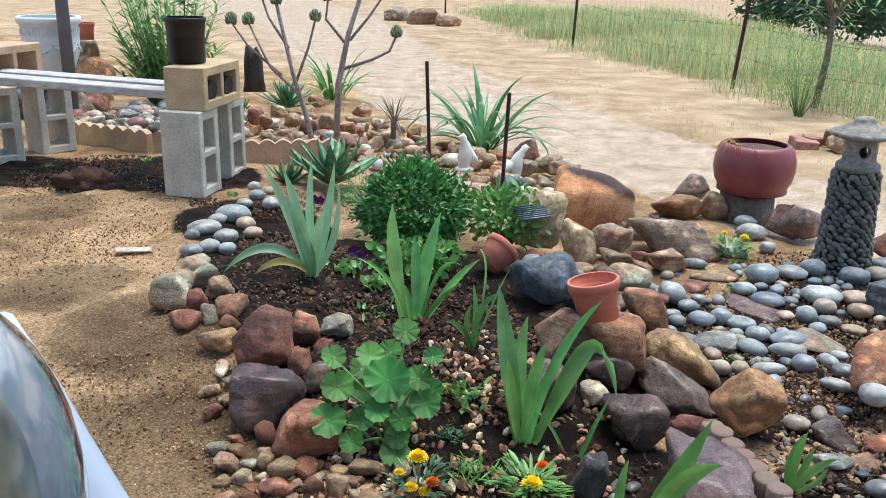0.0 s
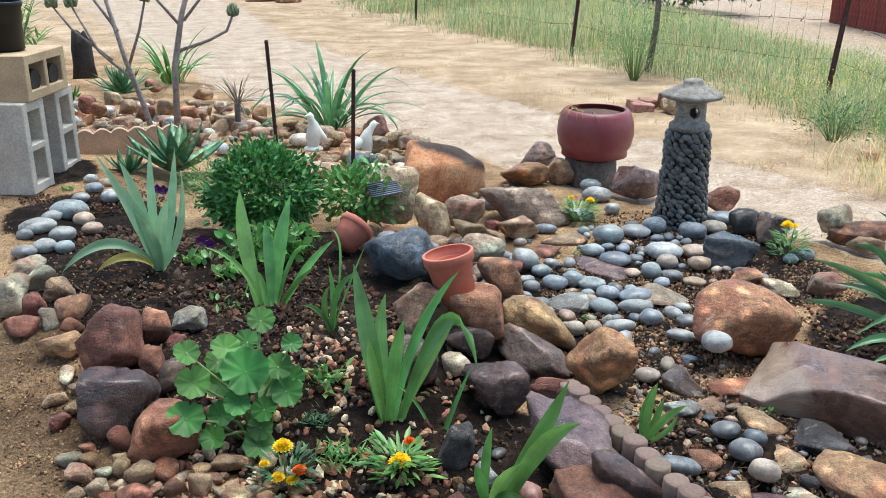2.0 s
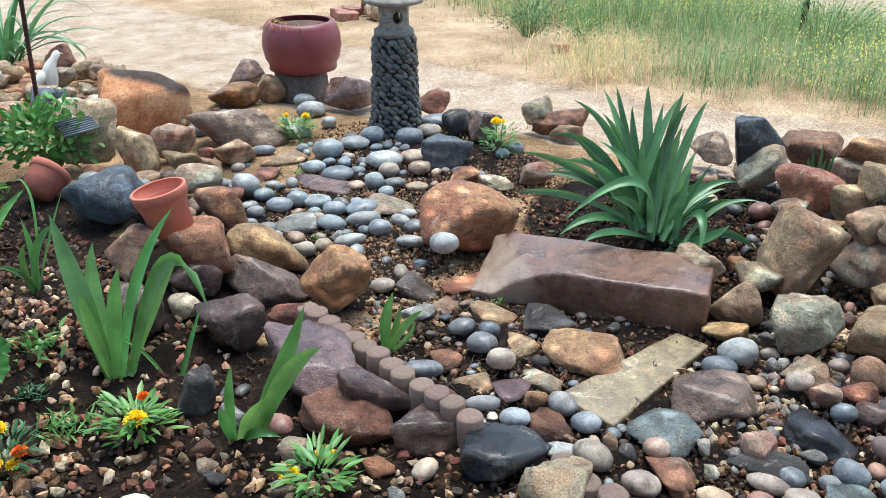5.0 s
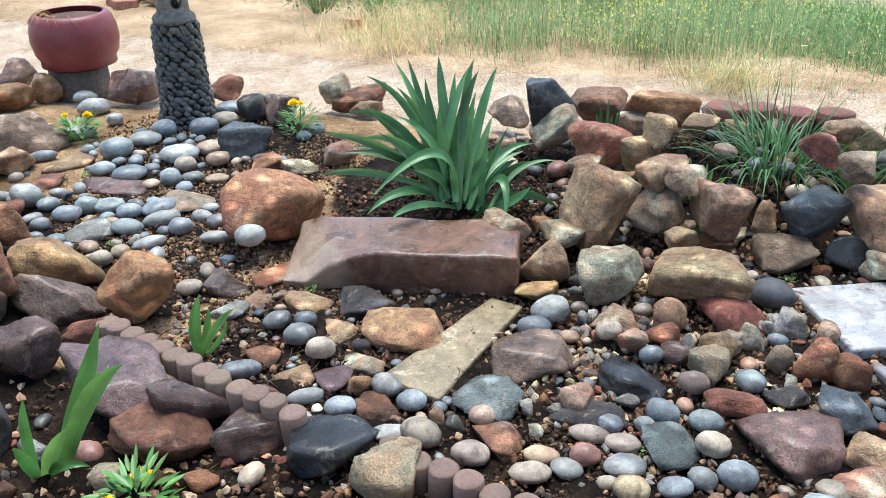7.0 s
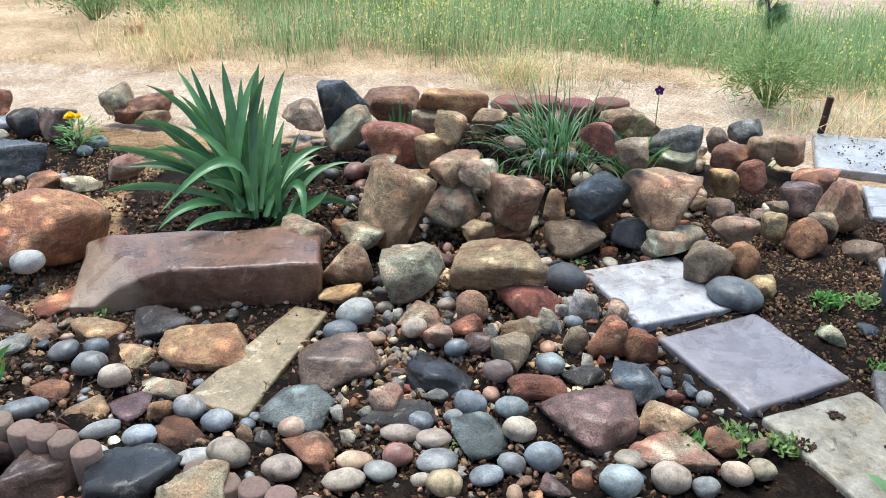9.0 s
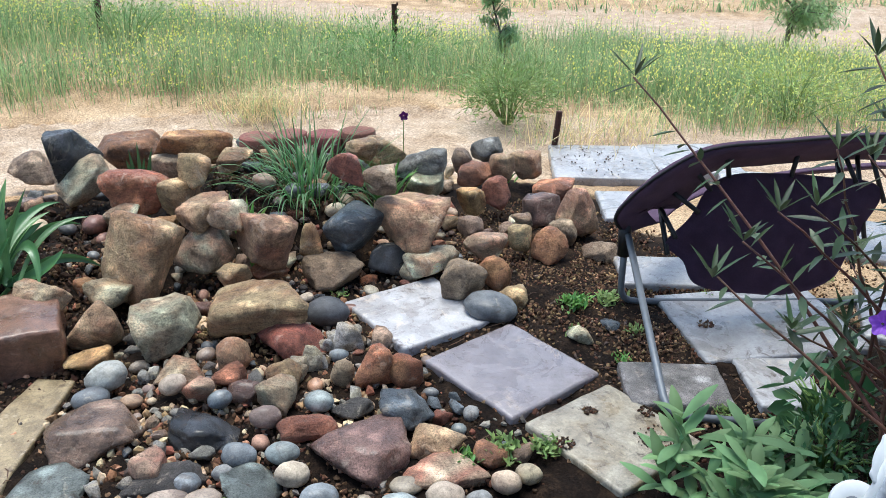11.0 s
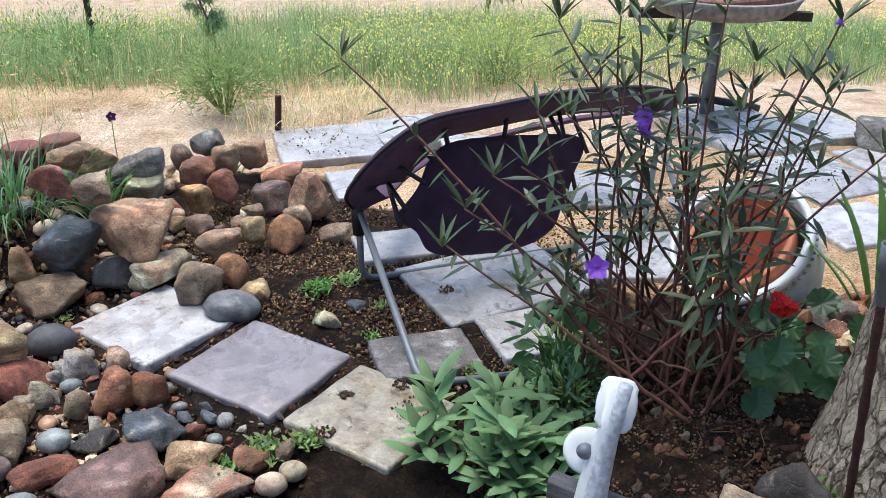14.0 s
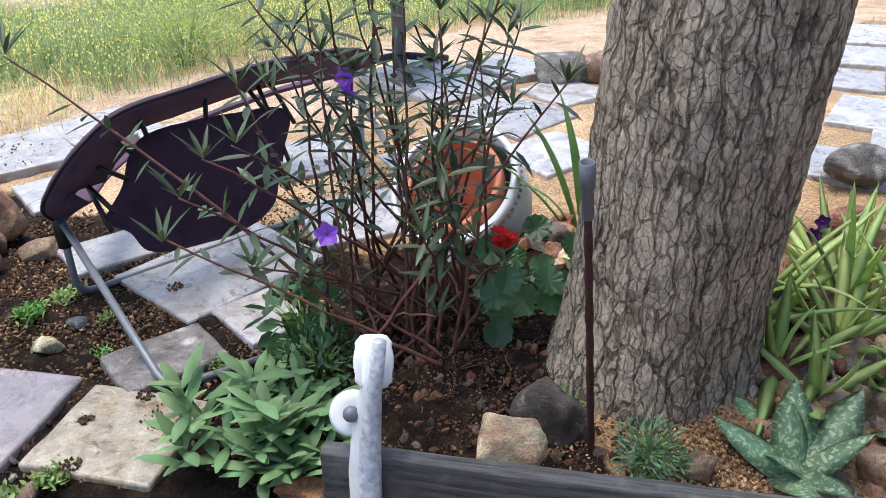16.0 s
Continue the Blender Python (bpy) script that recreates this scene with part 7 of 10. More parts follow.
LEAF_GREEN = leaf_material("leaf_green", (104, 148, 74), 0.34)
LEAF_STRAP = leaf_material("leaf_strap", (116, 162, 84), 0.28, 0.38, 0.3, vein=0.4)
LEAF_DARK = leaf_material("leaf_dark_green", (64, 100, 62), 0.4)
LEAF_IRIS = leaf_material("leaf_iris", (98, 138, 88), 0.34, 0.36, v=0.35, vein=0.4)
LEAF_BLUE = leaf_material("leaf_bluish", (160, 192, 146), 0.45, vein=0.4)
LEAF_BUSH = leaf_material("leaf_bush", (76, 126, 60), 0.5, v=0.5)
LEAF_SAGE = leaf_material("leaf_sage", (116, 148, 100), 0.7)
LEAF_ALOE = leaf_material("leaf_aloe", (186, 206, 124), 0.4, 0.3)
LEAF_SPOT = leaf_material("leaf_spotted_aloe", (104, 136, 100), 0.45, 0.1, stripe=(120, (168, 190, 156)))
LEAF_AGAVE = leaf_material("leaf_agave", (92, 132, 88), 0.45, 0.1, stripe=(30, (130, 164, 118)))
LEAF_MAROON = leaf_material("leaf_ruellia", (66, 84, 54), 0.4, 0.22, v=0.4)
LEAF_PALE = leaf_material("leaf_pale", (132, 156, 92), 0.55, 0.35)
LEAF_DRY = leaf_material("leaf_dry", (196, 168, 96), 0.7)
STEM_MAROON = plain("stem_maroon", (104, 66, 56), 0.6, v=0.3, island=True)
STEM_GREEN = plain("stem_green", (120, 146, 80), 0.55, v=0.2, island=True)
STEM_GREY = plain("stem_grey", (138, 122, 116), 0.8, v=0.2)
BARK_THIN = plain("thin_bark", (112, 100, 90), 0.9, v=0.2, bumpy=0.6)


def petals(name, rgb):
    return leaf_material(name, rgb, 0.6, 0.35, 0.12, 0.01, 0.12)


for glossy in (LEAF_STRAP, LEAF_IRIS):
    glossy.node_tree.nodes["Principled BSDF"].inputs["Coat Weight"].default_value = 0.35
    glossy.node_tree.nodes["Principled BSDF"].inputs["Coat Roughness"].default_value = 0.15
YELLOW, ORANGE_P, RED_P, PURPLE_P = petals("petal_yellow", (255, 224, 40)), petals("petal_orange", (240, 120, 30)), petals("petal_red", (214, 24, 24)), petals("petal_purple", (158, 92, 218))
VIOLET = petals("petal_violet", (74, 20, 90))


def strap(root, material, p0, p1, p2, w, fold=0.12, n=13, twist=0.0):
    """A long leaf from p0 over p1 to its tip p2."""
    a, b, c = Vector(p0), Vector(p1), Vector(p2)
    ctl = 2 * b - (a + c) / 2
    pts = [a * (1 - u) ** 2 + ctl * 2 * u * (1 - u) + c * u * u for u in (i / (n - 1) for i in range(n))]
    side = Vector((c - a).cross(Vector((0.1 - b.x, -b.y, 1.2 - b.z))))
    if side.length < 1e-4:
        side = Vector((1, 0, 0))
    side = Matrix.Rotation(twist, 3, (c - a).normalized()) @ side
    bm = bmesh.new()
    add_blade(bm, pts, taper(w * (1.0 if material is LEAF_GREEN else (0.72 if material is LEAF_BLUE else 1.0)), n, 0.55, 0.42), side, fold * 2)
    return part("leaf", bm, LEAF_STRAP if material is LEAF_GREEN else material, root)


def clump(name, x, y, z, n, length, width, lift, droop, material, label, category="plant", spread=0.04, group="", seed=1, fold=0.18, az=None, n_seg=8):
    """A tuft of long leaves from one foot."""
    rng = random.Random(seed)
    root = thing(name, pose(x, y, z), label, category, group)
    single = n <= 200
    bm = bmesh.new()
    for i in range(n):
        a = rng.uniform(0, 2 * math.pi) if az is None else rng.uniform(*az)
        l = length * rng.uniform(0.6, 1.05)
        lf = rng.uniform(*lift)
        base = (spread * math.cos(a) * rng.random(), spread * math.sin(a) * rng.random(), -0.01)
        pts = arc_leaf(base, a, l, lf, rng.uniform(*droop), n_seg)
        add_blade(bm, pts, taper(width * rng.uniform(0.7, 1.1), n_seg + 1), (-math.sin(a), math.cos(a), 0.3 * rng.uniform(-1, 1)), fold)
        if single:
            part("leaf", bm, material, root)
            bm = bmesh.new()
    if single:
        bm.free()
    else:
        tagged(part("foliage", bm, material, root), kind="stuff")
    return root


def rosette(name, x, y, z, n, length, width, thick, material, label, seed=1, lift=(15, 80), droop=12):
    """Fleshy pointed leaves in a spiral, each with depth."""
    rng = random.Random(seed)
    root = thing(name, pose(x, y, z), label, "succulent")
    bm = bmesh.new()
    for i in range(n):
        a = i * 2.39996 + rng.uniform(-0.3, 0.3)
        u = i / max(1, n - 1)
        lf = lift[0] + (lift[1] - lift[0]) * u + rng.uniform(-9, 9)
        l = length * (1 - 0.35 * u) * rng.uniform(0.9, 1.08)
        pts = arc_leaf((0, 0, 0), a, l, lf, rng.uniform(-26, droop), 7)
        ws = taper(width * (1 - 0.3 * u), 8, 0.8, 0.25)
        side = Vector((-math.sin(a), math.cos(a), 0))
        prev = None
        for k, (p, w) in enumerate(zip(pts, ws)):
            d = (pts[min(k + 1, 7)] - pts[max(k - 1, 0)]).normalized()
            nrm = side.cross(d).normalized()
            t = thick * (1 - k / 7.5)
            ring = [bm.verts.new(p - side * w / 2 + nrm * w * 0.12), bm.verts.new(p - nrm * t * 0.7), bm.verts.new(p + side * w / 2 + nrm * w * 0.12), bm.verts.new(p + nrm * t * 0.3)]
            if prev:
                for q in range(4):
                    bm.faces.new((prev[q], prev[(q + 1) % 4], ring[(q + 1) % 4], ring[q]))
            prev = ring
        part("leaf", bm, material, root)
        bm = bmesh.new()
    bm.free()
    return root


def small_leaf(bm, p, d, nrm, l, w, mat=0):
    """One pointed leaf with rounded flanks, folded along its rib and bent down at the tip."""
    d, nrm = d.normalized(), nrm.normalized()
    s = d.cross(nrm).normalized()
    rib = [bm.verts.new(p + d * l * u - nrm * (w * 0.10 * math.sin(3.1 * u) + l * 0.10 * u * u)) for u in (0.0, 0.32, 0.66, 1.0)]
    for sgn in (1, -1):
        a, b = (bm.verts.new(p + d * l * u + s * sgn * w * k + nrm * (w * 0.10 - l * 0.10 * u * u)) for u, k in ((0.28, 0.44), (0.62, 0.40)))
        for q in ((rib[0], rib[1], a), (rib[1], rib[2], b, a), (rib[2], rib[3], b)):
            bm.faces.new(q if sgn > 0 else q[::-1]).material_index = mat


def leafy_bush(name, x, y, z, rx, ry, rz, n, ll, lw, material, label, seed=2, shell=0.55, stem=STEM_GREEN):
    """A rounded bush: stems and many single leaves, uneven at the rim."""
    rng = random.Random(seed)
    root = thing(name, pose(x, y, z), label, "bush")
    bm = bmesh.new()
    for i in range(26):
        a, u = rng.uniform(0, 6.28), rng.uniform(0.2, 0.9)
        tip = Vector((rx * u * math.cos(a), ry * u * math.sin(a), rz * (1.7 - u * 0.8)))
        add_tube(bm, [(0.02 * math.cos(a), 0.02 * math.sin(a), 0), tip * 0.5 + Vector((0, 0, 0.02)), tip], [0.004, 0.003, 0.0015], 5)
    tagged(part("twiggy_base", bm, stem, root), kind="stuff")
    bm = bmesh.new()
    o = Vector((seed * 3.1, 0, 0))
    for i in range(n):
        v = Vector((rng.gauss(0, 1), rng.gauss(0, 1), rng.gauss(0, 1))).normalized()
        if v.z < -0.75:
            continue
        lump = 1 + 0.30 * noise.noise(v * 2.6 + o) + 0.30 * noise.noise(v * 7 + o)
        r = lump * (shell + (1 - shell) * rng.random() ** 0.6)
        p = Vector((v.x * rx * r, v.y * ry * r, rz + v.z * rz * r))
        d = (v + Vector((rng.gauss(0, 0.6), rng.gauss(0, 0.6), rng.gauss(0, 0.5) + 0.2))).normalized()
        nn = (v + Vector((rng.gauss(0, 0.5), rng.gauss(0, 0.5), 0.6))).normalized()
        small_leaf(bm, p, d, nn, ll * rng.uniform(0.6, 1.2), lw * rng.uniform(0.7, 1.2))
    part("foliage", bm, material, root)
    return root


def tuft(x, y, n, l, w, material, seed, label="small green weed growing in soil", name="weed", z=None):
    """A low seedling with spreading leaves."""
    rng = random.Random(seed)
    root = thing(name, pose(x, y, terrain(x, y) if z is None else z), label, "weed", "weeds")
    bm = bmesh.new()
    for i in range(n):
        a, e = rng.uniform(0, 6.28), rng.uniform(0.15, 1.3)
        d = Vector((math.cos(a) * math.cos(e), math.sin(a) * math.cos(e), math.sin(e)))
        p = Vector((rng.gauss(0, l * 0.6), rng.gauss(0, l * 0.6), rng.uniform(0, l * 0.7)))
        small_leaf(bm, p, d, Vector((-d.x * d.z, -d.y * d.z, 1)), l * rng.uniform(0.5, 1.0), w * rng.uniform(0.7, 1.2))
    part("foliage", bm, material, root)
    return root


root = thing("amaryllis", pose(0, 0, 0), "leafy amaryllis with broad wet strap leaves, growing in gravelly soil", "plant")
strap(root, LEAF_GREEN, (0.178, 2.007, 0.015), (0.140, 2.098, 0.220), (0.112, 2.174, 0.398), 0.050, twist=0.24)
strap(root, LEAF_GREEN, (0.189, 2.004, 0.011), (0.168, 2.100, 0.186), (0.192, 2.164, 0.316), 0.044, twist=0.44)
strap(root, LEAF_GREEN, (0.198, 2.009, 0.029), (0.268, 2.098, 0.230), (0.383, 2.152, 0.376), 0.030, twist=0.42)
strap(root, LEAF_GREEN, (0.221, 2.009, 0.036), (0.339, 2.038, 0.291), (0.406, 1.960, 0.187), 0.036, twist=-0.03)
strap(root, LEAF_GREEN, (0.213, 2.007, 0.029), (0.287, 2.086, 0.145), (0.374, 2.141, 0.244), 0.034, twist=0.15)
strap(root, LEAF_GREEN, (0.192, 2.031, 0.087), (0.151, 2.049, 0.008), (0.096, 2.025, -0.155), 0.042, twist=-0.39)
strap(root, LEAF_GREEN, (0.309, 1.968, -0.048), (0.348, 1.996, 0.051), (0.403, 2.029, 0.168), 0.014, twist=-0.25)
strap(root, LEAF_GREEN, (0.309, 1.968, -0.048), (0.266, 2.016, 0.058), (0.194, 2.052, 0.124), 0.009, twist=0.07)
strap(root, LEAF_GREEN, (0.189, 2.008, 0.022), (0.207, 2.017, 0.193), (0.230, 2.021, 0.304), 0.036, twist=-0.28)
strap(root, LEAF_GREEN, (0.180, 2.004, 0.008), (0.150, 2.038, 0.154), (0.141, 2.055, 0.241), 0.030, twist=0.42)
settle(root, 0.19, 2.0, None)

root = thing("amaryllis", pose(0, 0, 0), "young amaryllis with two broad glossy leaves", "plant")
strap(root, LEAF_GREEN, (0.414, 1.691, -0.025), (0.491, 1.695, 0.125), (0.560, 1.688, 0.292), 0.043)
strap(root, LEAF_GREEN, (0.433, 1.687, -0.012), (0.497, 1.642, 0.163), (0.563, 1.593, 0.243), 0.039)
strap(root, LEAF_GREEN, (0.386, 1.696, -0.014), (0.384, 1.697, 0.104), (0.396, 1.695, 0.185), 0.021)
strap(root, LEAF_GREEN, (0.398, 1.694, -0.016), (0.415, 1.650, 0.077), (0.450, 1.622, 0.136), 0.030)
strap(root, LEAF_GREEN, (0.402, 1.693, -0.016), (0.422, 1.628, 0.053), (0.464, 1.599, 0.046), 0.022)
strap(root, LEAF_GREEN, (0.384, 1.697, -0.014), (0.365, 1.659, 0.075), (0.350, 1.641, 0.126), 0.025)
settle(root, 0.42, 1.69, None)

root = thing("iris", pose(0, 0, 0), "pale green bearded iris with sword leaves and one yellowed leaf", "plant")
strap(root, LEAF_BLUE, (-0.535, 2.899, 0.124), (-0.595, 2.906, 0.330), (-0.687, 2.905, 0.527), 0.047)
strap(root, LEAF_BLUE, (-0.527, 2.901, 0.124), (-0.572, 2.922, 0.347), (-0.624, 2.931, 0.503), 0.048)
strap(root, LEAF_BLUE, (-0.525, 2.921, 0.116), (-0.539, 2.949, 0.340), (-0.532, 2.981, 0.534), 0.040)
strap(root, LEAF_BLUE, (-0.515, 2.903, 0.123), (-0.476, 2.931, 0.328), (-0.442, 2.917, 0.542), 0.044)
strap(root, LEAF_BLUE, (-0.519, 2.902, 0.128), (-0.454, 2.935, 0.265), (-0.429, 2.919, 0.453), 0.036)
strap(root, LEAF_BLUE, (-0.531, 2.900, 0.128), (-0.549, 2.865, 0.284), (-0.595, 2.835, 0.440), 0.051)
strap(root, LEAF_BLUE, (-0.521, 2.902, 0.128), (-0.500, 2.865, 0.286), (-0.466, 2.851, 0.391), 0.051)
strap(root, LEAF_BLUE, (-0.549, 2.896, 0.160), (-0.665, 2.817, 0.258), (-0.793, 2.750, 0.188), 0.047)
strap(root, LEAF_BLUE, (-0.525, 2.901, 0.128), (-0.529, 2.859, 0.246), (-0.568, 2.830, 0.354), 0.051)
strap(root, LEAF_DRY, (-0.540, 2.898, 0.145), (-0.618, 2.839, 0.204), (-0.703, 2.797, 0.167), 0.028)
settle(root, -0.53, 2.9, None)

root = thing("lily", pose(0, 0, 0), "green lily with arching sword leaves in dark soil", "plant")
strap(root, LEAF_GREEN, (-0.173, 2.621, 0.090), (-0.214, 2.720, 0.278), (-0.232, 2.796, 0.433), 0.050, twist=-0.34)
strap(root, LEAF_GREEN, (-0.131, 2.615, 0.090), (-0.109, 2.704, 0.261), (-0.072, 2.776, 0.416), 0.048, twist=-0.36)
strap(root, LEAF_GREEN, (-0.106, 2.614, 0.096), (-0.022, 2.658, 0.214), (0.062, 2.684, 0.292), 0.026, twist=-0.37)
strap(root, LEAF_GREEN, (-0.173, 2.621, 0.090), (-0.228, 2.626, 0.228), (-0.330, 2.630, 0.299), 0.018, twist=0.37)
strap(root, LEAF_GREEN, (-0.184, 2.622, 0.090), (-0.293, 2.601, 0.077), (-0.395, 2.573, 0.019), 0.030, twist=-0.28)
strap(root, LEAF_GREEN, (-0.149, 2.618, 0.090), (-0.192, 2.701, 0.170), (-0.238, 2.702, 0.064), 0.034, twist=0.37)
strap(root, LEAF_GREEN, (-0.117, 2.614, 0.091), (-0.068, 2.615, 0.170), (0.004, 2.614, 0.233), 0.020, twist=0.46)
strap(root, LEAF_GREEN, (-0.142, 2.619, 0.095), (-0.145, 2.679, 0.252), (-0.154, 2.719, 0.351), 0.034, twist=0.18)
strap(root, LEAF_GREEN, (-0.124, 2.616, 0.095), (-0.064, 2.639, 0.264), (0.006, 2.619, 0.287), 0.016, twist=0.44)
strap(root, LEAF_GREEN, (-0.110, 2.612, 0.087), (-0.038, 2.614, 0.064), (-0.005, 2.603, 0.008), 0.014, twist=0.47)
settle(root, -0.14, 2.62, None)

root = thing("lily", pose(0, 0, 0), "thin-leaved young lily in gravelly soil", "plant")
strap(root, LEAF_GREEN, (0.046, 2.401, 0.097), (0.067, 2.401, 0.228), (0.123, 2.400, 0.287), 0.021)
strap(root, LEAF_GREEN, (0.046, 2.401, 0.105), (0.011, 2.400, 0.172), (-0.035, 2.399, 0.192), 0.015)
strap(root, LEAF_GREEN, (0.051, 2.421, 0.088), (0.054, 2.441, 0.193), (0.044, 2.451, 0.296), 0.017)
strap(root, LEAF_GREEN, (0.041, 2.401, 0.101), (0.028, 2.401, 0.191), (0.042, 2.401, 0.245), 0.018)
strap(root, LEAF_GREEN, (0.051, 2.401, 0.105), (0.100, 2.450, 0.227), (0.154, 2.499, 0.336), 0.007)
strap(root, LEAF_GREEN, (0.048, 2.401, 0.105), (0.079, 2.451, 0.333), (0.043, 2.501, 0.385), 0.007)
settle(root, 0.0, 2.4, None)

root = thing("bulb_sprout", pose(0, 0, 0), "narrow-leaved green bulb sprout in the dry stream bed", "plant")
strap(root, LEAF_GREEN, (0.822, 1.889, -0.005), (0.826, 1.888, 0.088), (0.841, 1.882, 0.170), 0.020)
strap(root, LEAF_GREEN, (0.826, 1.888, -0.006), (0.866, 1.873, 0.072), (0.909, 1.855, 0.115), 0.020)
strap(root, LEAF_GREEN, (0.817, 1.891, -0.001), (0.822, 1.911, 0.071), (0.844, 1.913, 0.143), 0.016)
strap(root, LEAF_GREEN, (0.825, 1.888, -0.006), (0.854, 1.899, 0.064), (0.869, 1.904, 0.111), 0.017)
strap(root, LEAF_GREEN, (0.824, 1.889, -0.006), (0.864, 1.852, 0.050), (0.879, 1.835, 0.107), 0.013)
settle(root, 0.82, 1.89, None)

root = thing("narcissus", pose(0, 0, 0), "upright dark green narcissus leaves between rocks", "plant")
strap(root, LEAF_DARK, (2.314, 1.927, 0.079), (2.300, 1.944, 0.202), (2.291, 1.953, 0.311), 0.015)
strap(root, LEAF_DARK, (2.314, 1.927, 0.079), (2.309, 1.932, 0.203), (2.309, 1.933, 0.336), 0.015)
strap(root, LEAF_DARK, (2.314, 1.927, 0.079), (2.322, 1.917, 0.204), (2.336, 1.901, 0.310), 0.015)
strap(root, LEAF_DARK, (2.314, 1.927, 0.079), (2.296, 1.948, 0.202), (2.284, 1.962, 0.278), 0.015)
strap(root, LEAF_DARK, (2.314, 1.927, 0.079), (2.314, 1.928, 0.203), (2.320, 1.920, 0.280), 0.015)
settle(root, 2.32, 1.92, None)

root = thing("narcissus", pose(0, 0, 0), "pale green narcissus leaves between rocks", "plant")
strap(root, LEAF_GREEN, (2.261, 1.499, 0.001), (2.243, 1.525, 0.131), (2.230, 1.545, 0.257), 0.017)
strap(root, LEAF_GREEN, (2.261, 1.499, 0.001), (2.239, 1.532, 0.131), (2.226, 1.550, 0.165), 0.017)
strap(root, LEAF_GREEN, (2.261, 1.499, 0.001), (2.257, 1.505, 0.134), (2.257, 1.504, 0.245), 0.017)
strap(root, LEAF_GREEN, (2.261, 1.499, 0.001), (2.271, 1.483, 0.137), (2.288, 1.457, 0.203), 0.017)
strap(root, LEAF_GREEN, (2.261, 1.499, 0.001), (2.261, 1.499, 0.135), (2.267, 1.489, 0.225), 0.017)
settle(root, 2.26, 1.5, None)


# a geranium with round scalloped leaves
def round_leaf(root, material, p, r):
    bm = bmesh.new()
    p = Vector(p)
    to = (Vector((0.08, 0.0, 1.25)) - p).normalized()
    nrm = (to + Vector((random.uniform(-0.35, 0.35), random.uniform(-0.35, 0.35), 0.45))).normalized()
    s = nrm.orthogonal().normalized()
    t = nrm.cross(s)
    turn = random.uniform(0, 6.28)
    r *= 0.9
    rings = []
    c = bm.verts.new(p - nrm * r * 0.26)
    n = 40
    for u in (0.3, 0.6, 0.85, 1.0):
        ring = []
        for i in range(n):
            a = 2 * math.pi * i / n
            rr = r * u * (1 + (0.13 * u * abs(math.sin(4.5 * a)) - 0.05) + (-0.35 * u if abs(a - math.pi) < 0.09 else 0))
            lift = r * (0.05 * math.sin(9 * a) * u * u + 0.07 * math.sin(14 * a + turn) * u ** 4 + 0.12 * math.sin(2 * a + turn) * u - 0.26 * (1 - u))
            ring.append(bm.verts.new(p + (s * math.cos(a + turn) + t * math.sin(a + turn)) * rr + nrm * lift))
        rings.append(ring)
    for i in range(n):
        bm.faces.new((c, rings[0][i], rings[0][(i + 1) % n]))
    for a, b in zip(rings, rings[1:]):
        for i in range(n):
            bm.faces.new((a[i], b[i], b[(i + 1) % n], a[(i + 1) % n]))
    part("leaf", bm, material, root)
    return p - nrm * r * 0.22


LEAF_GERANIUM = leaf_material("leaf_geranium", (74, 122, 50), 0.55, 0.25, 0.4)
geranium = thing("geranium", pose(0, 0, 0), "geranium with round scalloped green leaves in the bed", "plant")
ends = []
ends.append(round_leaf(geranium, LEAF_GERANIUM, (-0.111, 1.957, 0.350), 0.035))
ends.append(round_leaf(geranium, LEAF_GERANIUM, (-0.286, 1.953, 0.277), 0.034))
ends.append(round_leaf(geranium, LEAF_GERANIUM, (-0.202, 1.997, 0.263), 0.040))
ends.append(round_leaf(geranium, LEAF_GERANIUM, (-0.275, 1.935, 0.208), 0.044))
ends.append(round_leaf(geranium, LEAF_GERANIUM, (-0.223, 1.984, 0.173), 0.040))
ends.append(round_leaf(geranium, LEAF_GERANIUM, (-0.153, 1.932, 0.233), 0.062))
ends.append(round_leaf(geranium, LEAF_GERANIUM, (-0.046, 2.002, 0.265), 0.028))
ends.append(round_leaf(geranium, LEAF_GERANIUM, (-0.079, 1.979, 0.216), 0.036))
ends.append(round_leaf(geranium, LEAF_GERANIUM, (-0.292, 1.891, 0.138), 0.048))
ends.append(round_leaf(geranium, LEAF_GERANIUM, (-0.173, 1.900, 0.166), 0.034))
ends.append(round_leaf(geranium, LEAF_GERANIUM, (-0.116, 1.936, 0.125), 0.034))
ends.append(round_leaf(geranium, LEAF_GERANIUM, (-0.062, 1.960, 0.158), 0.042))
ends.append(round_leaf(geranium, LEAF_GERANIUM, (-0.220, 1.944, 0.113), 0.036))
ends.append(round_leaf(geranium, LEAF_GERANIUM, (-0.126, 1.915, 0.087), 0.034))
ends.append(round_leaf(geranium, LEAF_GERANIUM, (-0.128, 1.895, 0.052), 0.042))
ends.append(round_leaf(geranium, LEAF_GERANIUM, (-0.237, 1.901, 0.077), 0.034))
ends.append(round_leaf(geranium, LEAF_GERANIUM, (-0.048, 2.011, 0.167), 0.034))
ends.append(round_leaf(geranium, LEAF_GERANIUM, (-0.157, 2.033, 0.261), 0.034))
ends.append(round_leaf(geranium, LEAF_GERANIUM, (-0.228, 2.024, 0.215), 0.034))
ends.append(round_leaf(geranium, LEAF_GERANIUM, (-0.110, 1.997, 0.156), 0.040))
for p in ends:
    bm = bmesh.new()
    foot = Vector((-0.14 + random.uniform(-0.04, 0.04), 1.97 + random.uniform(-0.03, 0.03), 0.0))
    add_tube(bm, [foot, foot.lerp(p, 0.5) + Vector((0, 0, 0.03)), p], [0.006, 0.004, 0.0025], 6)
    part("stalk", bm, STEM_GREEN, geranium)
settle(geranium, -0.14, 1.97)


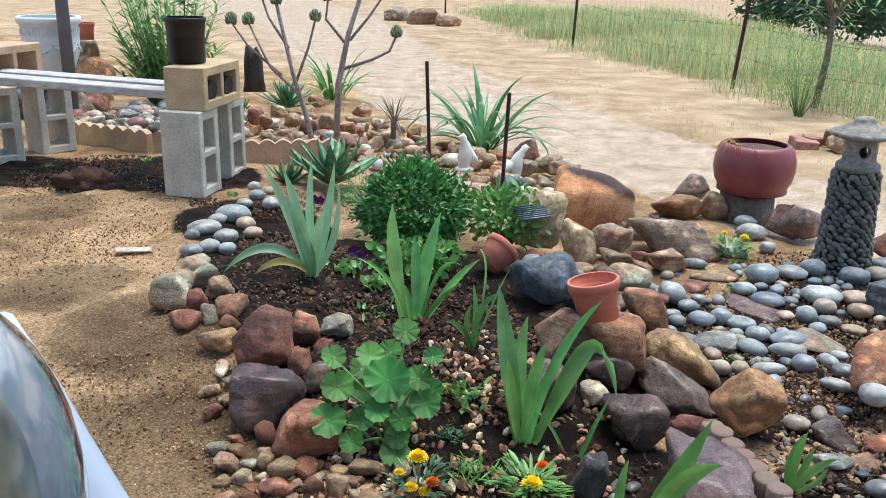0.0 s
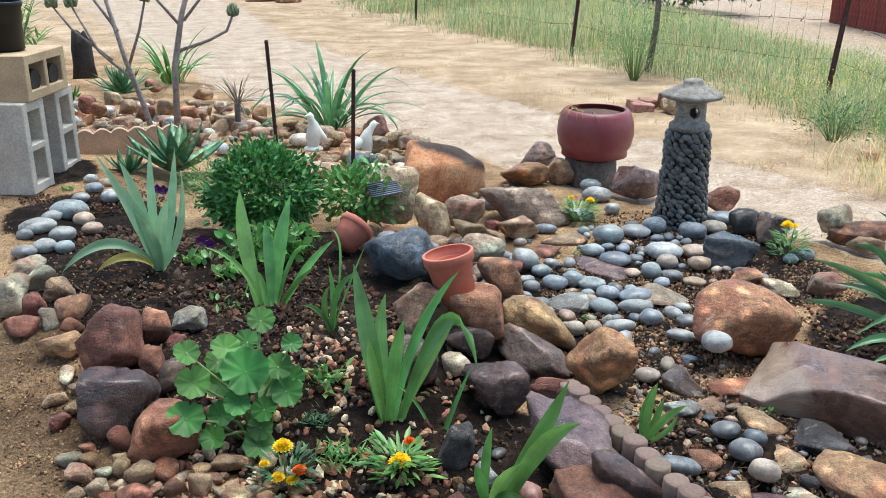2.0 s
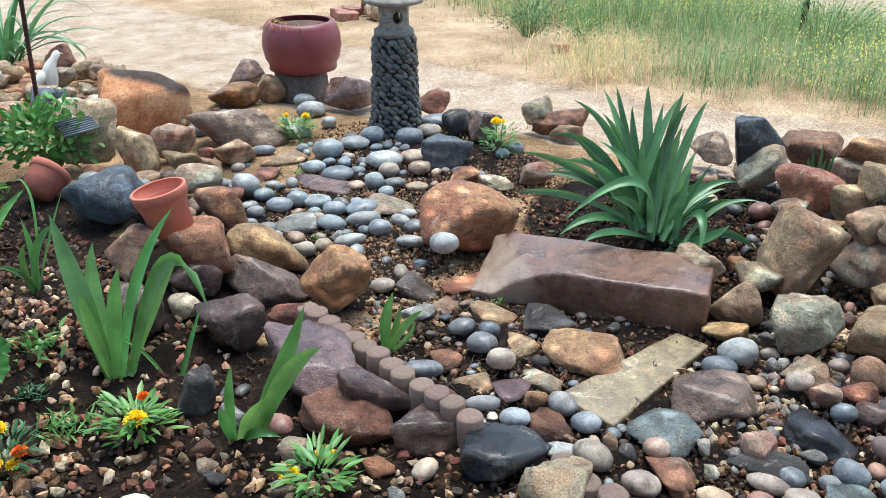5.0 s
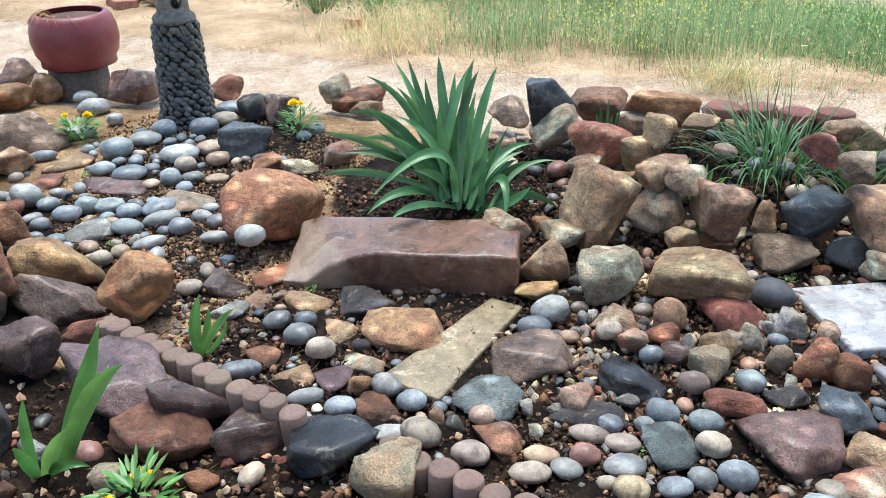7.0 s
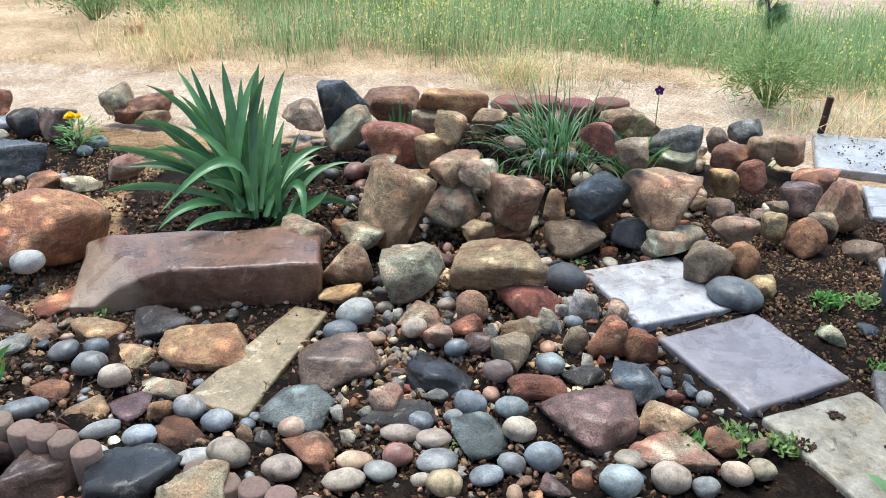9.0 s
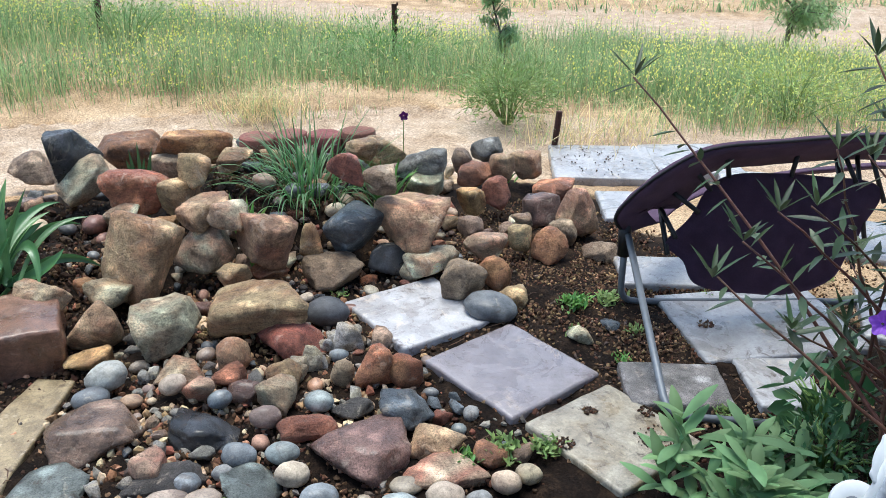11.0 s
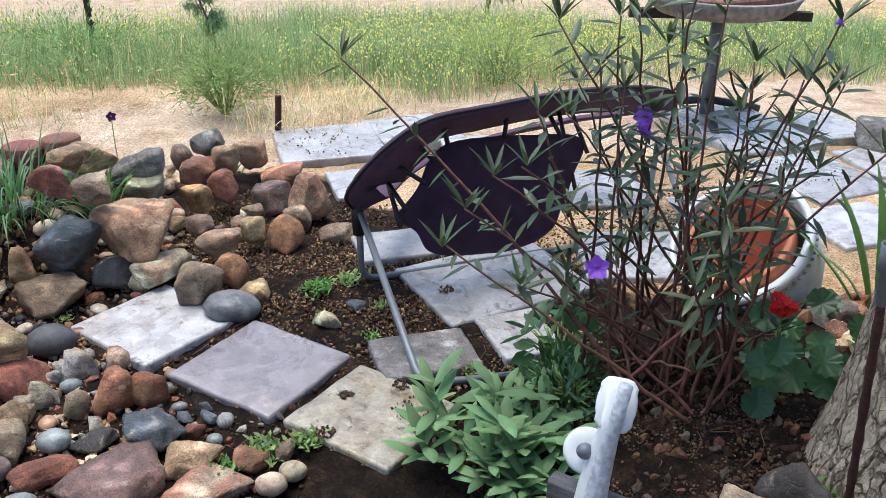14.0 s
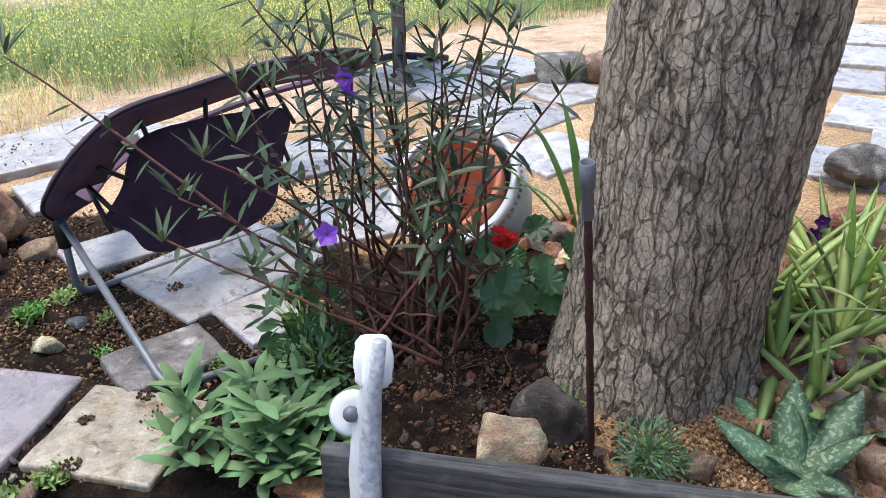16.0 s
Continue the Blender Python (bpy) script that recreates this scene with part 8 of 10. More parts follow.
# the tall shrub with dark stems beside the tree
RU = thing("ruellia_shrub", pose(0, 0, 0), "tall shrub with dark maroon stems, narrow dark leaves and purple flowers", "shrub")
RU_LEAVES = bmesh.new()
RU_RNG = random.Random(11)


def stem(x, y, z, bare=0.5):
    rng = RU_RNG
    a, rad = rng.uniform(0, 6.28), 0.19 * rng.random() ** 0.5
    foot = Vector((1.93 + rad * math.cos(a), -0.32 + rad * math.sin(a), 0.10))
    tip = Vector((x, y, z))
    mid = foot.lerp(tip, 0.45) + Vector((rng.uniform(-0.03, 0.03), rng.uniform(-0.03, 0.03), 0.05 * (tip - foot).length))
    n = 12
    pts = []
    for i in range(n + 1):
        u = i / n
        p = foot * (1 - u) ** 2 + mid * 2 * u * (1 - u) + tip * u * u
        pts.append(p + Vector((rng.gauss(0, 0.003), rng.gauss(0, 0.003), 0)))
    one = bmesh.new()
    add_tube(one, pts, [0.0050 * (1 - 0.64 * i / n) for i in range(n + 1)], 6)
    part("stem", one, STEM_MAROON, RU)
    total = (tip - foot).length
    k = int(total / 0.056)
    turn = rng.uniform(0, 3.14)
    for i in range(k):
        u = bare + (1 - bare) * (i + rng.random() * 0.5) / k
        if u > 1:
            break
        j = min(int(u * n), n - 1)
        p = pts[j].lerp(pts[j + 1], u * n - j)
        axis = (pts[j + 1] - pts[j]).normalized()
        side = axis.orthogonal().normalized()
        turn += 1.57
        for sgn in (1, -1):
            if rng.random() < 0.45:
                continue
            out = (Matrix.Rotation(turn, 3, axis) @ side) * sgn
            d = (out + axis * rng.uniform(0.1, 0.7) + Vector((0, 0, rng.uniform(-0.6, 0.25)))).normalized()
            small_leaf(RU_LEAVES, p, d, Vector((axis.x * 0.5, axis.y * 0.5, 1)), rng.uniform(0.045, 0.09), rng.uniform(0.013, 0.021))
    for i in range(6):
        a = i * 1.05 + rng.random()
        d = Vector((math.cos(a) * 0.7, math.sin(a) * 0.7, 0.8))
        small_leaf(RU_LEAVES, tip, d, Vector((-d.x, -d.y, 1)), rng.uniform(0.05, 0.09), 0.011)


stem(2.031, 0.378, 0.769)
stem(1.921, -0.046, 0.875)
stem(1.861, -0.184, 0.899)
stem(1.799, -0.261, 0.953)
stem(2.001, -0.268, 0.943)
stem(1.743, -0.481, 0.917)
stem(1.887, -0.332, 0.914)
stem(1.917, -0.126, 0.794)
stem(1.821, 0.061, 0.607)
stem(1.768, 0.110, 0.562)
stem(1.873, -0.394, 0.820)
stem(1.896, -0.494, 0.784)
stem(1.751, -0.600, 0.699)
stem(1.912, -0.174, 0.754)
stem(1.953, -0.251, 0.829)
stem(2.037, -0.347, 0.788)
stem(1.853, -0.463, 0.713)
stem(2.019, -0.097, 0.733)
stem(1.972, -0.020, 0.689)
stem(1.827, -0.369, 0.741)
stem(1.740, -0.488, 0.670)
stem(1.764, 0.152, 0.483)
stem(1.872, -0.000, 0.610)
stem(1.906, -0.228, 0.714)
stem(2.014, -0.165, 0.867)
for i in range(16):
    a = RU_RNG.uniform(0, 6.28)
    r = RU_RNG.uniform(0.1, 0.42)
    stem(1.93 + r * math.cos(a) * 0.8, -0.30 + r * math.sin(a), RU_RNG.uniform(0.35, 0.82), 0.5)
for i in range(14):
    a = RU_RNG.uniform(0, 6.28)
    stem(1.93 + 0.2 * math.cos(a), -0.32 + 0.22 * math.sin(a), RU_RNG.uniform(0.2, 0.4), 1.2)
part("foliage", RU_LEAVES, LEAF_MAROON, RU)


def trumpet(parent, x, y, z, r, material, face):
    bm = bmesh.new()
    nrm = Vector(face).normalized()
    s = nrm.orthogonal().normalized()
    t = nrm.cross(s)
    p = Vector((x, y, z))
    rings = []
    for u, back in ((0.1, 1.0), (0.25, 0.5), (0.7, 0.1), (1.0, 0.0)):
        rings.append([bm.verts.new(p + (s * math.cos(a) + t * math.sin(a)) * r * u * (1 + 0.16 * (u > 0.5) * math.cos(5 * a)) - nrm * r * (back - 0.1 * math.sin(10 * a) * u)) for a in np.linspace(0, 2 * math.pi, 30, endpoint=False)])
    for a, b in zip(rings, rings[1:]):
        for i in range(30):
            bm.faces.new((a[i], a[(i + 1) % 30], b[(i + 1) % 30], b[i]))
    return part("flower", bm, material, parent, "purple trumpet flower" if material is PURPLE_P else "")


trumpet(RU, 1.765, -0.137, 0.454, 0.021, PURPLE_P, (-1, 0.1, 0.5))
trumpet(RU, 1.908, -0.214, 0.705, 0.020, PURPLE_P, (-0.6, 0.6, 0.4))
trumpet(RU, 1.918, -0.22, 0.678, 0.016, PURPLE_P, (-0.5, -0.3, 0.3))
trumpet(RU, 1.743, -0.479, 0.919, 0.010, PURPLE_P, (0, -1, 0.5))
settle(RU, 1.93, -0.32)

# the big iris clump
root = thing("iris_clump", pose(0, 0, 0), "large clump of broad dark green iris leaves in the bed", "plant")
strap(root, LEAF_IRIS, (1.701, 2.022, 0.152), (1.673, 2.141, 0.368), (1.588, 2.249, 0.473), 0.029, twist=-0.64)
strap(root, LEAF_IRIS, (1.644, 2.017, 0.170), (1.528, 2.167, 0.209), (1.411, 2.273, 0.196), 0.025, twist=-0.33)
strap(root, LEAF_IRIS, (1.674, 2.001, 0.148), (1.564, 2.139, 0.285), (1.422, 2.257, 0.331), 0.034, twist=-0.60)
strap(root, LEAF_IRIS, (1.697, 1.992, 0.148), (1.588, 2.098, 0.250), (1.443, 2.191, 0.284), 0.033, twist=0.69)
strap(root, LEAF_IRIS, (1.666, 2.002, 0.148), (1.592, 2.107, 0.254), (1.492, 2.196, 0.288), 0.031, twist=0.73)
strap(root, LEAF_IRIS, (1.698, 2.017, 0.155), (1.670, 2.212, 0.312), (1.581, 2.348, 0.338), 0.031, twist=-0.53)
strap(root, LEAF_IRIS, (1.671, 1.962, 0.155), (1.628, 2.112, 0.285), (1.523, 2.206, 0.304), 0.031, twist=-0.68)
strap(root, LEAF_IRIS, (1.711, 2.052, 0.155), (1.772, 2.191, 0.290), (1.782, 2.280, 0.315), 0.027, twist=-0.40)
strap(root, LEAF_IRIS, (1.702, 1.997, 0.155), (1.766, 2.165, 0.273), (1.786, 2.306, 0.282), 0.026, twist=-0.47)
strap(root, LEAF_IRIS, (1.727, 2.026, 0.125), (1.755, 2.187, 0.357), (1.767, 2.282, 0.485), 0.029, twist=-0.77)
strap(root, LEAF_IRIS, (1.715, 2.013, 0.125), (1.733, 2.183, 0.347), (1.733, 2.304, 0.478), 0.025, twist=0.45)
strap(root, LEAF_IRIS, (1.689, 1.967, 0.146), (1.756, 2.092, 0.362), (1.803, 2.176, 0.508), 0.032, twist=-0.13)
strap(root, LEAF_IRIS, (1.669, 1.938, 0.146), (1.749, 2.053, 0.299), (1.829, 2.148, 0.396), 0.032, twist=0.11)
strap(root, LEAF_IRIS, (1.678, 1.979, 0.146), (1.724, 2.092, 0.310), (1.756, 2.176, 0.423), 0.035, twist=-0.82)
strap(root, LEAF_IRIS, (1.658, 1.974, 0.146), (1.724, 2.073, 0.251), (1.799, 2.170, 0.328), 0.036, twist=0.31)
strap(root, LEAF_IRIS, (1.695, 1.956, 0.144), (1.765, 2.021, 0.377), (1.828, 2.043, 0.520), 0.033, twist=0.58)
strap(root, LEAF_IRIS, (1.679, 1.982, 0.144), (1.752, 2.016, 0.359), (1.819, 2.011, 0.494), 0.032, twist=0.36)
strap(root, LEAF_IRIS, (1.656, 1.990, 0.144), (1.750, 2.049, 0.353), (1.850, 2.085, 0.490), 0.029, twist=-0.55)
strap(root, LEAF_IRIS, (1.748, 1.993, 0.098), (1.879, 2.076, 0.312), (1.987, 2.116, 0.455), 0.031, twist=-0.21)
strap(root, LEAF_IRIS, (1.716, 2.027, 0.128), (1.704, 2.143, 0.311), (1.660, 2.234, 0.410), 0.029, twist=-0.71)
strap(root, LEAF_IRIS, (1.753, 2.026, 0.128), (1.729, 2.125, 0.294), (1.669, 2.200, 0.387), 0.023, twist=0.17)
strap(root, LEAF_IRIS, (1.735, 2.014, 0.128), (1.713, 2.119, 0.323), (1.660, 2.199, 0.437), 0.031, twist=-0.71)
strap(root, LEAF_IRIS, (1.732, 2.001, 0.128), (1.698, 2.069, 0.284), (1.632, 2.105, 0.366), 0.031, twist=0.65)
strap(root, LEAF_IRIS, (1.710, 1.933, 0.114), (1.860, 1.967, 0.227), (1.982, 1.939, 0.251), 0.026, twist=-0.16)
strap(root, LEAF_IRIS, (1.756, 1.887, 0.114), (1.878, 1.890, 0.205), (1.979, 1.831, 0.226), 0.022, twist=-0.79)
strap(root, LEAF_IRIS, (1.685, 1.965, 0.114), (1.822, 2.010, 0.212), (1.934, 1.998, 0.229), 0.024, twist=0.57)
strap(root, LEAF_IRIS, (1.733, 1.949, 0.099), (1.902, 1.966, 0.184), (2.026, 1.923, 0.170), 0.031, twist=0.92)
strap(root, LEAF_IRIS, (1.742, 1.934, 0.097), (1.871, 1.868, 0.138), (1.946, 1.787, 0.094), 0.029, twist=0.46)
strap(root, LEAF_IRIS, (1.768, 1.974, 0.088), (1.806, 1.891, 0.196), (1.740, 1.805, 0.110), 0.031, twist=-0.41)
strap(root, LEAF_IRIS, (1.790, 1.963, 0.081), (1.698, 1.908, 0.087), (1.587, 1.896, 0.068), 0.031, twist=-0.88)
strap(root, LEAF_IRIS, (1.730, 2.017, 0.096), (1.579, 2.050, 0.168), (1.436, 2.056, 0.136), 0.034, twist=0.65)
strap(root, LEAF_IRIS, (1.695, 1.956, 0.108), (1.561, 1.965, 0.155), (1.454, 1.961, 0.149), 0.033, twist=0.86)
strap(root, LEAF_IRIS, (1.682, 1.951, 0.113), (1.638, 1.987, 0.291), (1.427, 2.020, 0.200), 0.033, twist=0.52)
strap(root, LEAF_IRIS, (1.726, 2.013, 0.117), (1.710, 2.087, 0.320), (1.715, 2.131, 0.468), 0.029, twist=0.47)
strap(root, LEAF_IRIS, (1.714, 2.000, 0.117), (1.689, 2.022, 0.285), (1.680, 2.023, 0.412), 0.025, twist=0.05)
strap(root, LEAF_IRIS, (1.730, 2.008, 0.121), (1.769, 2.069, 0.311), (1.816, 2.113, 0.470), 0.033, twist=-0.48)
strap(root, LEAF_IRIS, (1.749, 1.999, 0.121), (1.769, 2.012, 0.293), (1.791, 1.990, 0.441), 0.029, twist=0.25)
strap(root, LEAF_IRIS, (1.704, 1.946, 0.138), (1.792, 2.003, 0.288), (1.873, 2.034, 0.406), 0.031, twist=0.87)
strap(root, LEAF_IRIS, (1.759, 1.991, 0.088), (1.864, 2.060, 0.200), (1.960, 2.105, 0.305), 0.029, twist=-0.21)
strap(root, LEAF_IRIS, (1.827, 1.996, 0.088), (1.902, 2.044, 0.149), (1.968, 2.071, 0.193), 0.029, twist=-1.09)
strap(root, LEAF_IRIS, (1.728, 1.990, 0.088), (1.817, 2.092, 0.192), (1.899, 2.174, 0.290), 0.027, twist=-0.49)
strap(root, LEAF_IRIS, (1.699, 2.035, 0.088), (1.763, 2.111, 0.151), (1.825, 2.180, 0.208), 0.027, twist=-0.58)
strap(root, LEAF_IRIS, (1.677, 1.987, 0.161), (1.671, 2.047, 0.291), (1.609, 2.133, 0.375), 0.030, twist=0.66)
strap(root, LEAF_IRIS, (1.686, 2.008, 0.161), (1.672, 2.066, 0.247), (1.617, 2.143, 0.300), 0.027, twist=0.06)
strap(root, LEAF_IRIS, (1.703, 2.002, 0.161), (1.720, 2.086, 0.222), (1.717, 2.203, 0.250), 0.028, twist=-0.98)
strap(root, LEAF_IRIS, (1.700, 1.994, 0.134), (1.693, 2.056, 0.297), (1.670, 2.121, 0.421), 0.031, twist=-0.27)
strap(root, LEAF_IRIS, (1.641, 1.979, 0.134), (1.584, 2.020, 0.267), (1.489, 2.057, 0.371), 0.025, twist=0.35)
strap(root, LEAF_IRIS, (1.763, 1.976, 0.092), (1.793, 1.952, 0.213), (1.861, 1.925, 0.336), 0.028, twist=0.87)
strap(root, LEAF_IRIS, (1.763, 1.929, 0.092), (1.768, 1.930, 0.208), (1.797, 1.940, 0.325), 0.026, twist=-0.53)
strap(root, LEAF_IRIS, (1.773, 2.009, 0.092), (1.755, 1.959, 0.163), (1.766, 1.906, 0.236), 0.025, twist=-0.51)
strap(root, LEAF_IRIS, (1.731, 1.947, 0.104), (1.857, 1.980, 0.184), (1.970, 1.971, 0.221), 0.029, twist=-0.72)
strap(root, LEAF_IRIS, (1.737, 1.929, 0.104), (1.845, 1.970, 0.171), (1.941, 1.974, 0.199), 0.028, twist=0.29)
strap(root, LEAF_IRIS, (1.710, 2.016, 0.143), (1.665, 2.170, 0.273), (1.603, 2.306, 0.370), 0.030, twist=-0.96)
strap(root, LEAF_IRIS, (1.741, 1.992, 0.143), (1.699, 2.123, 0.237), (1.641, 2.239, 0.297), 0.025, twist=-0.00)
strap(root, LEAF_IRIS, (1.720, 1.976, 0.112), (1.818, 2.065, 0.228), (1.908, 2.126, 0.339), 0.029, twist=-0.52)
strap(root, LEAF_IRIS, (1.679, 1.974, 0.112), (1.734, 1.992, 0.171), (1.783, 1.977, 0.223), 0.025, twist=1.18)
strap(root, LEAF_IRIS, (1.739, 1.991, 0.112), (1.830, 2.070, 0.206), (1.915, 2.126, 0.297), 0.027, twist=-0.43)
strap(root, LEAF_IRIS, (1.693, 1.986, 0.135), (1.648, 2.039, 0.225), (1.565, 2.113, 0.281), 0.034, twist=-0.97)
strap(root, LEAF_IRIS, (1.694, 1.999, 0.135), (1.640, 1.983, 0.213), (1.553, 1.985, 0.262), 0.034, twist=0.74)
strap(root, LEAF_IRIS, (1.693, 1.951, 0.135), (1.694, 2.003, 0.190), (1.692, 2.098, 0.229), 0.034, twist=-1.13)
strap(root, LEAF_IRIS, (1.686, 1.946, 0.121), (1.716, 2.011, 0.233), (1.719, 2.092, 0.343), 0.029, twist=0.09)
strap(root, LEAF_IRIS, (1.699, 1.995, 0.121), (1.740, 2.023, 0.179), (1.777, 2.056, 0.231), 0.025, twist=-0.57)
strap(root, LEAF_IRIS, (1.758, 1.945, 0.089), (1.802, 1.856, 0.132), (1.844, 1.806, 0.190), 0.031, twist=-0.40)
settle(root, 1.71, 1.97)
leafy_bush("chrysanthemum_bush", -0.215, 3.48, 0.05, 0.215, 0.21, 0.18, 6500, 0.032, 0.014, LEAF_BUSH, "dense round green chrysanthemum bush with small lobed leaves", 3)
leafy_bush("green_shrub", 0.17, 3.62, 0.04, 0.17, 0.16, 0.13, 700, 0.045, 0.024, LEAF_GREEN, "loose green shrub beside the rocks", 5, 0.2)
leafy_bush("feathery_plant", -0.45, 3.75, 0.10, 0.14, 0.12, 0.10, 900, 0.022, 0.006, LEAF_GREEN, "feathery bright green plant", 6, 0.3)
leafy_bush("leafy_undergrowth", -0.18, 3.05, 0.10, 0.16, 0.12, 0.06, 320, 0.045, 0.028, LEAF_GREEN, "low green leaves under the bush", 7, 0.2)
clump("daylily", 0.04, 5.75, 0.02, 40, 0.66, 0.040, (35, 85), (40, 150), LEAF_IRIS, "daylily clump with long arching green leaves by the track", seed=3, spread=0.10)
clump("daylily", -1.27, 7.7, 0.02, 30, 0.55, 0.035, (45, 85), (40, 110), LEAF_GREEN, "daylily clump with long arching green leaves by the track", seed=8, spread=0.10)
clump("dracaena", -0.52, 5.6, 0.22, 34, 0.24, 0.012, (-10, 80), (10, 50), leaf_material("leaf_purple_green", (112, 100, 84), 0.5), "small spiky purplish dracaena", seed=5, spread=0.02)
bm = bmesh.new()
add_tube(bm, [(-0.52, 5.6, 0.0), (-0.525, 5.6, 0.12), (-0.52, 5.6, 0.24)], [0.02, 0.018, 0.02], 10)
tagged(part("dracaena_stump", bm, BARK_THIN), "short woody stem under a dracaena", "plant stem")
rosette("agave", -0.71, 4.40, 0.10, 18, 0.33, 0.095, 0.022, LEAF_AGAVE, "broad-leaved green agave rosette", 2, (12, 75))
rosette("agave", -1.50, 6.9, 0.06, 34, 0.30, 0.05, 0.02, LEAF_AGAVE, "toothed grey-green agave rosette between rocks", 3, (10, 80))
rosette("agave", -1.78, 6.55, 0.06, 16, 0.17, 0.045, 0.02, LEAF_GREEN, "small green agave rosette", 4, (12, 70))
rosette("agave", -0.93, 4.35, 0.10, 14, 0.16, 0.045, 0.015, LEAF_AGAVE, "small green agave rosette", 6, (15, 75))
rosette("spotted_aloe", 1.275, -0.865, terrain(1.275, -0.865), 9, 0.20, 0.11, 0.02, LEAF_SPOT, "aloe rosette with broad white-spotted green leaves", 5, (8, 62))
rosette("spotted_aloe", 1.36, -1.18, terrain(1.36, -1.18), 11, 0.19, 0.09, 0.02, LEAF_SPOT, "aloe rosette with broad white-spotted green leaves", 9, (8, 62))
for k, (ax, ay, an, al) in enumerate(((1.56, -1.16, 12, 0.32), (1.72, -1.30, 14, 0.40), (1.52, -1.36, 13, 0.36), (1.42, -1.0, 7, 0.20), (1.9, -1.45, 13, 0.38), (1.66, -1.5, 12, 0.36), (1.45, -1.22, 8, 0.26), (1.66, -1.02, 10, 0.32), (1.78, -1.12, 12, 0.36), (1.52, -0.98, 7, 0.24))):
    rosette("aloe", ax, ay, terrain(ax, ay), an + 1, al * 1.15, 0.036, 0.011, LEAF_ALOE, "yellow-green aloe with arching toothed leaves", 20 + k, (12, 80), 55)
clump("chives", 2.58, 1.48, terrain(2.58, 1.48), 190, 0.30, 0.0055, (35, 88), (20, 140), leaf_material("leaf_chive", (86, 124, 74), 0.45), "thick tuft of thin grass-like leaves between rocks", seed=6, spread=0.16, fold=0.1)
clump("chives", 2.70, 1.28, terrain(2.7, 1.28), 60, 0.22, 0.009, (55, 88), (10, 80), LEAF_GREEN, "thick tuft of thin grass-like leaves between rocks", seed=7, spread=0.05, fold=0.1)
clump("grass_tuft", 3.30, 1.05, terrain(3.3, 1.05), 9, 0.16, 0.012, (45, 85), (10, 50), LEAF_GREEN, "small tuft of green blades beside a paving slab", seed=8)
clump("corn_leaf_plant", 2.32, -0.93, 0.05, 6, 0.55, 0.035, (50, 85), (30, 90), LEAF_GREEN, "tall green strap-leaved plant behind the tree", seed=9, spread=0.03)


def sage():
    rng = random.Random(9)
    root = thing("sage_plant", pose(1.70, 0.02, terrain(1.70, 0.02)), "sage plant with many soft grey-green oval leaves", "plant")
    for k in range(27):
        a, u = rng.uniform(0, 6.28), rng.random() ** 0.5
        foot = Vector((0.13 * u * math.cos(a), 0.17 * u * math.sin(a), 0))
        h = rng.uniform(0.07, 0.19)
        for q in range(9):
            b = a + q * 2.4 + rng.uniform(-0.3, 0.3)
            e = radians(rng.uniform(15, 70))
            l = rng.uniform(0.06, 0.105)
            pts = arc_leaf(foot + Vector((0, 0, h * (0.4 + 0.07 * q))), b, l, math.degrees(e), 40, 5)
            bm = bmesh.new()
            add_blade(bm, pts, [0.005, l * 0.19, l * 0.27, l * 0.28, l * 0.20, 0.004], (-math.sin(b), math.cos(b), 0), 0.15)
            part("leaf", bm, LEAF_SAGE, root)


sage()
leafy_bush("ferny_plant", 1.86, -0.12, 0.06, 0.13, 0.13, 0.06, 600, 0.028, 0.008, LEAF_DARK, "low ferny green plant under the shrub", 12, 0.2)
leafy_bush("broad_leaf_plant", 2.02, -0.10, 0.05, 0.11, 0.11, 0.08, 42, 0.075, 0.045, LEAF_DARK, "plant with broad dark green leaves under the shrub", 13, 0.3)
red_ger = thing("red_geranium", pose(0, 0, 0), "geranium with dark round leaves and a red flower head", "plant")
for k in range(26):
    round_leaf(red_ger, LEAF_DARK, (1.88 + random.uniform(-0.12, 0.12), -0.57 + random.uniform(-0.12, 0.10), 0.15 + random.uniform(0, 0.16)), random.uniform(0.024, 0.040))
bm = bmesh.new()
for k in range(16):
    c = Vector((1.823 + random.gauss(0, 0.012), -0.505 + random.gauss(0, 0.012), 0.352 + random.gauss(0, 0.010)))
    for q in range(5):
        a = q * 1.257 + k
        small_leaf(bm, c, Vector((math.cos(a), math.sin(a), 0.4)), Vector((-1, 0.4, 0.8)), 0.016, 0.013)
part("flower_head", bm, RED_P, red_ger, "bright red flower head")
bm = bmesh.new()
add_tube(bm, [(1.88, -0.55, 0.12), (1.85, -0.52, 0.25), (1.825, -0.506, 0.345)], 0.003, 6)
part("stalk", bm, STEM_GREEN, red_ger)
settle(red_ger, 1.88, -0.56)


